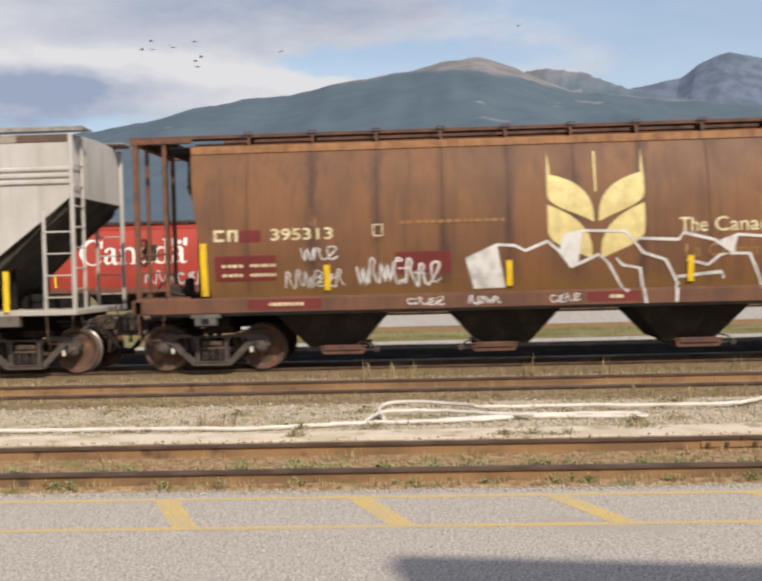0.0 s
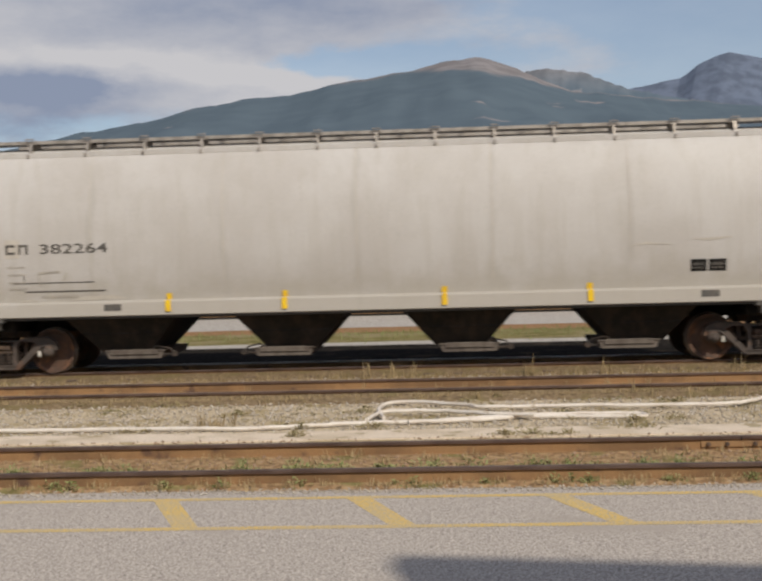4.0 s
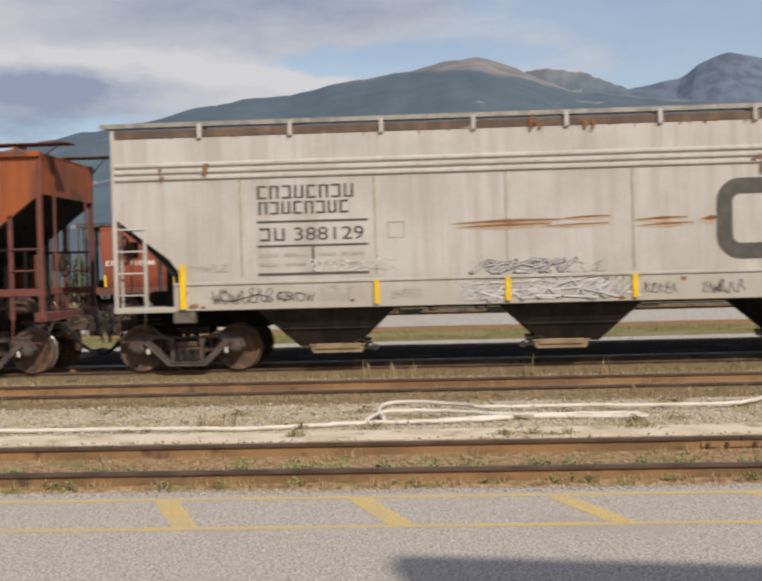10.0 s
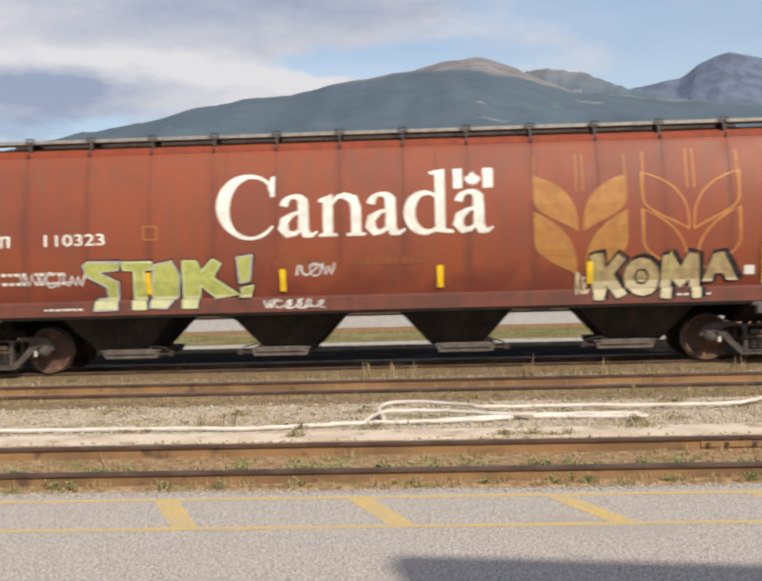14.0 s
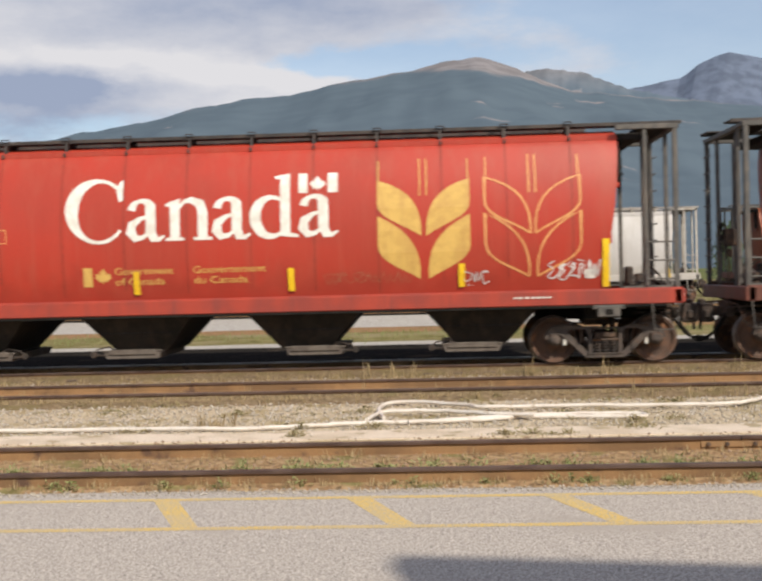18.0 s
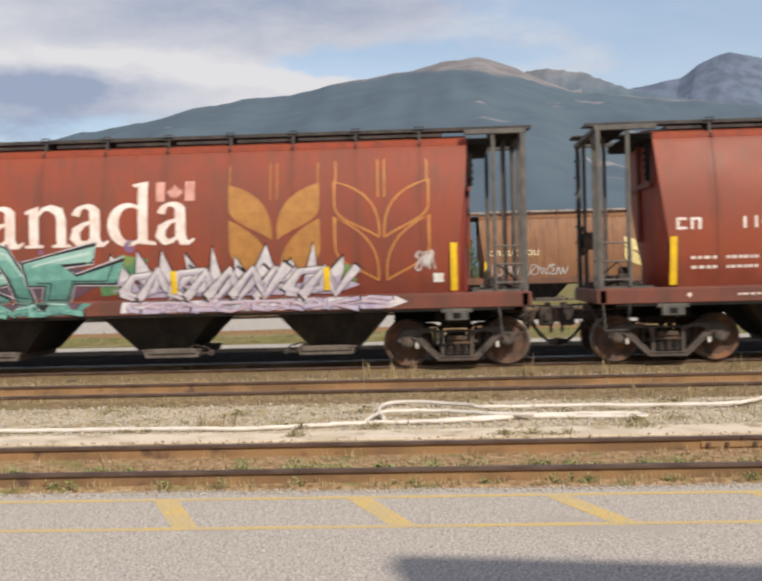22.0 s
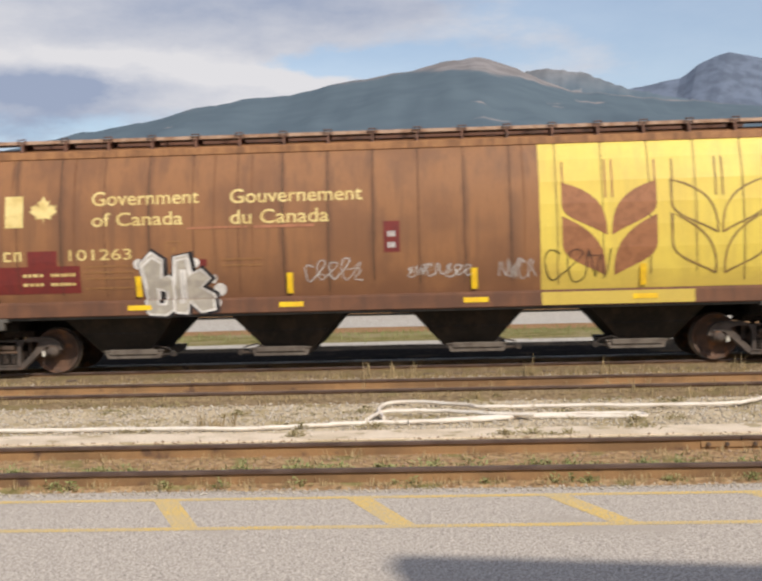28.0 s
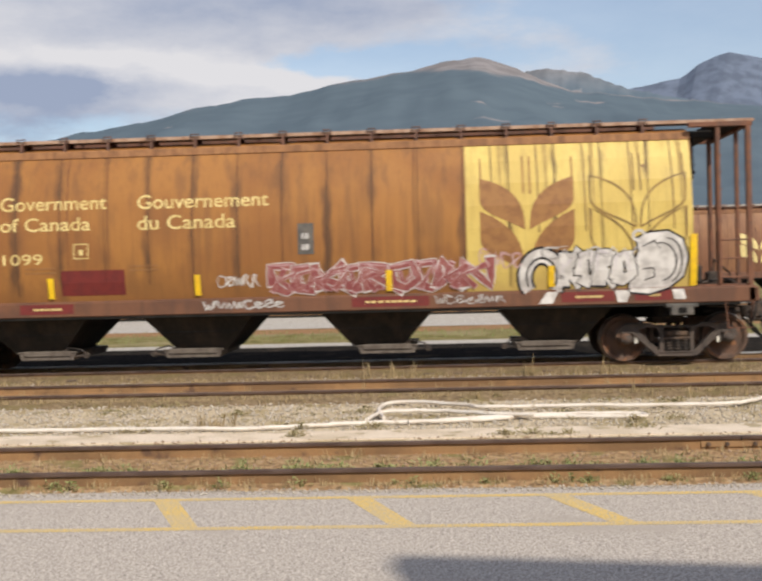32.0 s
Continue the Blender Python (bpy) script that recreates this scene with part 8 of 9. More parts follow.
def rail_joint(x, y, label):
    """Two joint bars bolted over a gap in the near side of a rail."""
    jb = tagged(part("joint_bar", Geo().prism([(y - 0.010, 0.048), (y - 0.030, 0.05), (y - 0.028, 0.075), (y - 0.020, 0.105), (y - 0.010, 0.115)], "x", x - 0.40, x + 0.40), M_RAILWEB), label, "rail joint", kind="structure")
    for k in (-0.33, -0.14, 0.14, 0.33):
        part("bolt", Geo().lathe([(0.022, 0.0), (0.022, -0.03), (0.010, -0.032)], y - 0.024, 6, x + k, 0.08), M_TRUCK, jb)
    part("rail_gap", Geo().box(x - 0.006, x + 0.006, y - 0.0375, y - 0.0355, 0.115, RT - 0.004), M_DARK, jb)


rail_joint(3.02, 11.215, "rusty bolted joint bar on the near rail")


def ties(y, x0, x1, label, z=0.02):
    me = Geo().box(-0.115, 0.115, -1.30, 1.30, -0.12, 0, 0.012).mesh("tie", [M_TIE])
    rng = random.Random(y)
    x = x0
    bed = tagged(new("track_ties"), label, "railway ties", kind="structure")
    while x < x1:
        o = part("tie", me, None, bed)
        o.matrix_world = pose(x + rng.uniform(-.03, .03), y + rng.uniform(-.04, .04), z + rng.uniform(-.012, .012), 0, 0, rng.uniform(-1.5, 1.5))
        x += 0.55


ties(TRACK_Y, -14, 14, "weathered timber ties in dark ballast", 0.045)


def paint_lines():
    g = Geo()
    for y0, y1 in ((9.15, 9.25), (8.08, 8.18)):
        g.add([(-60, y0, 0.0014), (60, y0, 0.0014), (60, y1, 0.0014), (-60, y1, 0.0014)], [(0, 1, 2, 3)])
    tagged(part("edge_lines", g, M_LINE, None, "", 0), "two worn yellow lines on the asphalt", "road marking", kind="structure")
    for k in range(-22, 24):
        x = -2.50 + 1.665 * k
        g = Geo()
        g.add([(x, 9.15, 0.0014), (x + 0.40, 8.18, 0.0014), (x + 0.60, 8.18, 0.0014), (x + 0.21, 9.15, 0.0014)], [(0, 1, 2, 3)])
        tagged(part("hatch_line", g, M_LINE, None, "", 0), "worn slanting yellow bar between two lines", "road marking", "hatching on the asphalt", "structure")


paint_lines()

HOSE_MAIN = [(-9, 13.45), (-5.61, 13.38), (-4.59, 13.35), (-3.59, 13.31), (-2.48, 13.22), (-1.65, 13.37), (-0.93, 13.53), (-0.08, 13.55), (0.59, 13.68), (1.36, 14.03), (2.40, 13.95),
             (2.53, 13.85), (2.40, 13.70), (1.16, 13.86), (0.54, 13.80), (-0.44, 13.50)]
HOSE_LOOP = [(-0.96, 13.53), (-0.87, 14.1), (-0.73, 14.32), (-0.08, 14.32), (0.54, 13.96), (1.14, 13.72)]
HOSE_TAIL = [(-0.76, 13.77), (-0.88, 14.68), (-0.77, 15.35), (-0.43, 15.47), (0.32, 14.97), (0.58, 14.73), (1.88, 14.69), (3.14, 14.56), (3.79, 14.61), (4.2, 14.92), (4.67, 15.63), (5.2, 17.0)]


def smooth_path(pts, n=5):
    out = []
    for i in range(len(pts) - 1):
        p0, p1, p2, p3 = (Vector(pts[max(0, min(len(pts) - 1, i + d))]) for d in (-1, 0, 1, 2))
        for k in range(n):
            t = k / n
            out.append(0.5 * ((2 * p1) + (p2 - p0) * t + (2 * p0 - 5 * p1 + 4 * p2 - p3) * t * t + (3 * p1 - p0 - 3 * p2 + p3) * t ** 3))
    return out + [Vector(pts[-1])]


hose = thing("white_hose", "chalky white hose lying in loops on gravel", "hose")
for nm, pts, lift in (("hose_run", HOSE_MAIN, 0.0), ("hose_loop", HOSE_LOOP, 0.035), ("hose_tail", HOSE_TAIL, 0.02)):
    rng = random.Random(nm)
    part(nm, Geo().tube([(q.x, q.y, 0.036 + lift + rng.uniform(-.005, .006)) for q in smooth_path([(a, b, 0) for a, b in pts])], 0.026, 8), M_HOSE, hose)


# ------------------------------------------------------------------ stones, weeds
def stones(n, x0, x1, y0, y1, size, seed, z=0.0):
    rng = random.Random(seed)
    g = Geo()
    for _ in range(n):
        x, y, s = rng.uniform(x0, x1), rng.uniform(y0, y1), size * rng.uniform(0.5, 1.4)
        a = rng.uniform(0, 3.14)
        ca, sa = math.cos(a), math.sin(a)
        vs = []
        for px, py, pz in ((1, 0, 0), (0, 1, 0), (-1, 0, 0), (0, -1, 0), (0.1, 0.1, 0.8), (0, 0, -0.5)):
            px, py, pz = px * rng.uniform(.6, 1.1) * s, py * rng.uniform(.5, 1) * s, pz * rng.uniform(.6, 1) * s
            vs.append((x + px * ca - py * sa, y + px * sa + py * ca, z + pz + s * 0.2))
        g.add(vs, [(0, 1, 4), (1, 2, 4), (2, 3, 4), (3, 0, 4), (1, 0, 5), (2, 1, 5), (3, 2, 5), (0, 3, 5)])
    return g


tagged(part("ballast_stones", stones(7000, -9, 9, 13.0, 16.2, 0.026, 1), M_STONE, None, "", 0), "loose pale stones on the gravel strip", "stones", kind="stuff")
tagged(part("ballast_stones", stones(5000, -10, 10, 18.0, 20.2, 0.026, 2, 0.005), M_STONE, None, "", 0), "loose stones beside the loaded track", "stones", kind="stuff")
tagged(part("ballast_stones", stones(2200, -5.5, 5.5, 9.8, 12.35, 0.02, 3, 0.02), M_RUSTSTONE, None, "", 0), "small stones in the rusty dirt", "stones", kind="stuff")


def tuft(g, rng, x, y, z, h, n, lean=0.5, w=0.006):
    for _ in range(n):
        a, hh, l = rng.uniform(0, 6.28), h * rng.uniform(0.45, 1.0), rng.uniform(0.1, lean)
        bx, by = x + rng.gauss(0, 0.03), y + rng.gauss(0, 0.03)
        dx, dy = math.cos(a) * l * hh, math.sin(a) * l * hh
        px, py = -math.sin(a) * w, math.cos(a) * w
        g.add([(bx - px, by - py, z), (bx + px, by + py, z), (bx + dx * 0.5 + px * .8, by + dy * .5 + py * .8, z + hh * 0.6), (bx + dx * 0.5 - px * .8, by + dy * .5 - py * .8, z + hh * 0.6),
               (bx + dx, by + dy, z + hh * 0.95)], [(0, 1, 2, 3), (3, 2, 4)])


def weeds(name, label, material, spots, seed, base=0.01):
    rng = random.Random(seed)
    g = Geo()
    for x, y, h, n, lean in spots(rng):
        tuft(g, rng, x, y, base, h, n, lean, 0.0028 + h * 0.010)
    return tagged(part(name, g, material, None, "", 0), label, "weeds", kind="stuff")


def leafy(name, label, material, clumps, seed, n=70):
    """Low broad-leaved weeds: domes of small leaves, each clump with a ragged rim."""
    rng = random.Random(seed)
    g = Geo()
    for x, y, r, h in clumps:
        for _ in range(int(n * rng.uniform(0.6, 1.2))):
            a, d = rng.uniform(0, 6.28), abs(rng.gauss(0, 0.65))
            c = Vector((x + r * d * math.cos(a) * 1.5, y + r * d * math.sin(a), 0.015 + max(0.0, h * (1 - d * d * 0.8)) * rng.random()))
            k = rng.uniform(0.007, 0.017)
            u = Vector((math.cos(a) + rng.gauss(0, .5), math.sin(a) + rng.gauss(0, .5), rng.uniform(0.1, 1.1))).normalized() * k * 1.6
            w = u.cross(Vector((rng.gauss(0, 1), rng.gauss(0, 1), 1.2))).normalized() * k * 0.55
            g.add([c - u, c + w, c + u, c - w], [(0, 1, 2, 3)])
    return tagged(part(name, g, material, None, "", 0), label, "weeds", kind="stuff")


weeds("dry_grass", "matted straw against the unused rail", M_STRAW, lambda r: [(r.uniform(-9, 9), r.uniform(15.9, 16.24), r.uniform(.02, .08), 8, .9) for _ in range(700)], 22, 0.07)
weeds("dry_grass", "fine straw stubble along the loaded rail", M_STRAW, lambda r: [(r.uniform(-10, 10), r.uniform(18.3, 20.25), r.uniform(.03, .13), 8, .9) for _ in range(1300)], 21)
weeds("dry_grass", "straw-dry grass tufts beside the loaded track", M_STRAW, lambda r: [(r.uniform(-10, 10), r.gauss(19.0, 0.55), r.uniform(.05, .20), 9, .6) for _ in range(330)], 5)
weeds("dry_grass", "sparse straw tufts along the loose rail", M_STRAW, lambda r: [(r.uniform(-9, 9), r.choice((15.95, 16.15, 16.6, 17.1)) + r.gauss(0, .15), r.uniform(.06, .24), 8, .5) for _ in range(190)], 6)
weeds("dry_grass", "straw tufts in the near track", M_STRAW, lambda r: [(r.uniform(-5, 5), r.choice((9.60, 9.62, 9.95, 10.3, 10.7, 11.0)) + r.gauss(0, .07), r.uniform(.03, .11), 9, .8) for _ in range(420)], 7, 0.03)
_r = random.Random(81)
leafy("green_weeds", "low leafy weeds between the near rails", M_GREEN, [(c + _r.gauss(0, .07), 10.28 + _r.gauss(0, .10), _r.uniform(.07, .15), _r.uniform(.05, .13))
      for c in (-4.6, -4.2, -3.43, -3.0, -2.0, -1.5, -1.1, -.57, -.13, .36, .86, 1.34, 1.85, 2.3, 2.84, 3.4) for _ in range(6)], 8)
leafy("green_weeds", "dull weeds in the near track bed", M_STRAWGREEN, [(_r.uniform(-5, 5), 10.25 + _r.gauss(0, .22), _r.uniform(.05, .14), _r.uniform(.02, .06)) for _ in range(60)], 18, 40)
leafy("green_weeds", "green weeds along the asphalt edge", M_GREEN, [(c + _r.gauss(0, .08), 9.62 + _r.gauss(0, .015), _r.uniform(.05, .10), _r.uniform(.04, .11))
      for c in (-3.6, -3.5, -2.6, -2.1, -1.35, -.4, .35, 1.05, 1.22, 1.3, 2.0, 2.7, 3.1) for _ in range(2)], 9, 50)
tagged(part("edge_crumbs", stones(1500, -5, 5, 9.36, 9.62, 0.014, 5, 0.004), M_STONE, None, "", 0), "gravel crumbs along the ragged asphalt edge", "stones", kind="stuff")
leafy("green_weeds", "small leafy weeds on the gravel strip", M_STRAWGREEN, [(c + _r.gauss(0, .10), d + _r.gauss(0, .07), _r.uniform(.06, .14), _r.uniform(.03, .09))
      for c, d in ((-3.7, 13.35), (-1.76, 13.35), (-1.7, 12.6), (0.8, 12.55), (0.95, 12.5), (1.4, 12.5), (2.27, 12.9), (3.0, 13.6), (1.6, 14.2), (-2.9, 14.6), (-1.1, 14.8), (3.2, 15.4), (0.8, 16.1), (-4.0, 15.8), (4.1, 16.4), (2.9, 14.7), (-0.9, 13.2), (2.4, 13.45)) for _ in range(3)], 10)
leafy("green_weeds", "olive ground weeds scattered over the gravel", M_STRAWGREEN, [(_r.uniform(-6, 6), _r.uniform(13.6, 16.2), _r.uniform(.06, .2), _r.uniform(.015, .05)) for _ in range(110)], 19, 34)
weeds("dry_grass", "brown weed clump on the gravel", M_STRAW, lambda r: [(-2.95 + r.gauss(0, .10), 13.5 + r.gauss(0, .06), r.uniform(.10, .28), 10, .5) for _ in range(9)], 11)
weeds("tall_weeds", "tall thin weeds by the loaded track", M_STRAW, lambda r: [(c + r.gauss(0, .05), 19.4 + r.gauss(0, .15), r.uniform(.25, .50), 5, .35) for c in (-1.3, -0.9, -0.6, 1.5, 2.9, 5.2) for _ in range(4)], 12)
weeds("grass_verge", "patchy green grass between the two tracks", M_GREEN, lambda r: [(r.uniform(-22, 22), r.gauss(32.8, 1.3), r.uniform(.06, .22), 5, .6) for _ in range(1500)], 13)


# ------------------------------------------------------------------ mountains
def mountain_material(name, low, high, line, rock, fuzz=60.0, scar=0.66, east=0.0):
    m = bpy.data.materials.new(name)
    m.use_nodes = True
    N, L = m.node_tree.nodes, m.node_tree.links
    bs = N["Principled BSDF"]
    bs.inputs["Roughness"].default_value = 1.0
    bs.inputs["Specular IOR Level"].default_value = 0.0
    co = N.new("ShaderNodeTexCoord")
    sep = N.new("ShaderNodeSeparateXYZ")
    L.new(co.outputs["Object"], sep.inputs[0])

    def tex(s, d):
        t = N.new("ShaderNodeTexNoise")
        t.inputs["Scale"].default_value, t.inputs["Detail"].default_value = s, d
        L.new(co.outputs["Object"], t.inputs["Vector"])
        return t.outputs["Fac"]

    def mixc(f, a, b):
        x = N.new("ShaderNodeMix")
        x.data_type = "RGBA"
        L.new(f, x.inputs["Factor"])
        for s, v in (("A", a), ("B", b)):
            if isinstance(v, tuple):
                x.inputs[s].default_value = (*v, 1)
            else:
                L.new(v, x.inputs[s])
        return x.outputs["Result"]

    def ranged(v, a, b):
        r = N.new("ShaderNodeMapRange")
        r.interpolation_type = "SMOOTHSTEP"
        r.inputs["From Min"].default_value, r.inputs["From Max"].default_value = a, b
        L.new(v, r.inputs["Value"])
        return r.outputs[0]

    forest = mixc(ranged(tex(0.012, 8), 0.35, 0.65), low, high)
    forest = mixc(ranged(tex(0.0075, 9), scar, scar + 0.05), forest, rock)
    h = N.new("ShaderNodeMath")
    h.operation = "MULTIPLY_ADD"
    L.new(tex(0.006, 7), h.inputs[0])
    h.inputs[1].default_value = 110.0
    fall = N.new("ShaderNodeMapRange")      # the stony ground reaches lower on the eastern shoulder
    fall.inputs["From Min"].default_value, fall.inputs["From Max"].default_value = 0.0, 400.0
    fall.inputs["To Max"].default_value = east
    L.new(sep.outputs["X"], fall.inputs["Value"])
    both = N.new("ShaderNodeMath")
    L.new(sep.outputs["Z"], both.inputs[0])
    L.new(fall.outputs[0], both.inputs[1])
    L.new(both.outputs[0], h.inputs[2])
    stone = mixc(ranged(tex(0.02, 8), 0.35, 0.65), rock, tuple(v * 0.72 for v in rock))
    L.new(mixc(ranged(h.outputs[0], line + 55 - fuzz, line + 55 + fuzz), forest, stone), bs.inputs["Base Color"])
    return m


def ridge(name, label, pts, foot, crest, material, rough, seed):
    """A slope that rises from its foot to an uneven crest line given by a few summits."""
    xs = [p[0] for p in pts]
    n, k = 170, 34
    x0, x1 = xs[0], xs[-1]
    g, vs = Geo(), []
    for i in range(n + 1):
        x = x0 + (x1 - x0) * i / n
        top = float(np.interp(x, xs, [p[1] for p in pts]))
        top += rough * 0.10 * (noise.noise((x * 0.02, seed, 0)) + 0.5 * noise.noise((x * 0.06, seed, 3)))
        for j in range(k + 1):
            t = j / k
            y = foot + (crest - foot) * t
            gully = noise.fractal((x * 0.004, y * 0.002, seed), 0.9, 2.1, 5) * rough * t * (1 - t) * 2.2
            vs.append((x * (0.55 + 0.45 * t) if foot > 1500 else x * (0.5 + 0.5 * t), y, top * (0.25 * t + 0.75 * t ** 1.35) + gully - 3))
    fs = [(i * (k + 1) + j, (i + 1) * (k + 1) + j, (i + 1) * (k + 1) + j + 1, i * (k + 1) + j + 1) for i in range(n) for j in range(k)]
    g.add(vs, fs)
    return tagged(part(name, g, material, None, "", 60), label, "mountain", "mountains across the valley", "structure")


# Forest and rock colours shifted towards blue, standing in for distance haze.
MT_MAIN = mountain_material("haze_tinted_forest", (0.092, 0.122, 0.152), (0.102, 0.135, 0.165), 456, (0.236, 0.222, 0.230), 12, 0.645, 58.0)
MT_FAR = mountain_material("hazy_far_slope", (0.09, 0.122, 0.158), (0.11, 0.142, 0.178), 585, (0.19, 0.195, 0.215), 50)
MT_PEAK = mountain_material("haze_blue_peak", (0.095, 0.125, 0.180), (0.118, 0.150, 0.205), 480, (0.132, 0.160, 0.222), 160)
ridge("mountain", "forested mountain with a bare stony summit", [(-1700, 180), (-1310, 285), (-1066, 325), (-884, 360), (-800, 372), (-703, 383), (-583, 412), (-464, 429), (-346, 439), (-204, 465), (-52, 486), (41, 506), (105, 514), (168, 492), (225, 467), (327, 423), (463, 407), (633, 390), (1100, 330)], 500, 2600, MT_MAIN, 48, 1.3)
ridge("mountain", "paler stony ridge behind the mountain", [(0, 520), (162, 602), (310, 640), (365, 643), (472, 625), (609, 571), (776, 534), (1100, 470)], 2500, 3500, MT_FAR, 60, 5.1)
ridge("mountain", "distant rocky peak toned blue-grey for haze", [(500, 620), (657, 669), (768, 687), (933, 715), (998, 764), (1062, 793), (1117, 808), (1190, 794), (1298, 766), (1567, 674)], 3000, 4200, MT_PEAK, 30, 9.7)

# ------------------------------------------------------------------ unseen caster added behind the camera, whose shade falls on the asphalt
caster = thing("station_building", "plain unseen block added to shade the asphalt", "building")
M_WALL = mat("painted_render", (0.55, 0.50, 0.42), (0.48, 0.43, 0.36), 0.8, grain=1.5)
caster.matrix_world = pose(5.02, -1.29, 0, 0, 0, -8.0)
part("wall", Geo().box(1.2, 34, -10, -0.3, 0, 5.0, 0.02), M_WALL, caster)
# The slanted left edge is set to give the shadow its outline.
part("gable_front", Geo().prism([(0, 8.8), (-1.24, 5.0), (-1.24, 0), (34, 0), (34, 8.8)], "y", -0.3, 0), M_WALL, caster)
part("roof", Geo().box(1.0, 34.2, -10.2, -0.3, 5.0, 5.25, 0.02), M_DARK, caster)


# ------------------------------------------------------------------ trees behind the far track
def tree(x, y, h, seed, lean=0.0):
    rng = random.Random(seed)
    tr = thing("tree", "small dark green tree behind the far track", "tree", "trees beyond the yard", pose(x, y, 0))
    g = Geo()
    g.tube([(0, 0, -0.05), (0.05 * rng.uniform(-1, 1), 0, h * 0.4), (0.1 * rng.uniform(-1, 1), 0, h * 0.8)], [0.11, 0.08, 0.04], 7)
    for k in range(9):
        z = h * rng.uniform(0.3, 0.75)
        a, l = rng.uniform(0, 6.28), h * rng.uniform(0.12, 0.28)
        g.tube([(0, 0, z), (math.cos(a) * l * .5, math.sin(a) * l * .5, z + l * .35), (math.cos(a) * l, math.sin(a) * l, z + l * .6)], [0.04, 0.025, 0.012], 5)
    part("trunk", g, M_TIE, tr)
    g = Geo()
    for _ in range(1100):
        t = rng.random()
        z = h * (0.22 + 0.78 * t)
        r = h * 0.30 * (1 - t) ** 0.6 * (0.5 + 0.9 * abs(noise.noise((t * 5, seed, rng.random())))) + 0.05
        a = rng.uniform(0, 6.28)
        rr = r * math.sqrt(rng.random())
        x_, y_ = rr * math.cos(a), rr * math.sin(a)
        s = rng.uniform(0.05, 0.13)
        u = Vector((rng.gauss(0, 1), rng.gauss(0, 1), rng.gauss(0, 1))).normalized() * s
        w = u.orthogonal().normalized() * s * 0.6
        c = Vector((x_, y_, z))
        g.add([c - u, c + w, c + u, c - w], [(0, 1, 2, 3)])
    part("crown", g, M_LEAF, tr, smooth=0)


M_LEAF = mat("dark_leaf", (0.045, 0.075, 0.028), (0.07, 0.10, 0.035), 0.7, bump=0, fine=0)
for i in range(30):
    tree(-34 + i * 2.5 + 1.1 * math.sin(i * 2.3), 62 + 7 * math.sin(i * 1.7) ** 2, 3.0 + 1.9 * abs(math.sin(i * 3.1)), i)


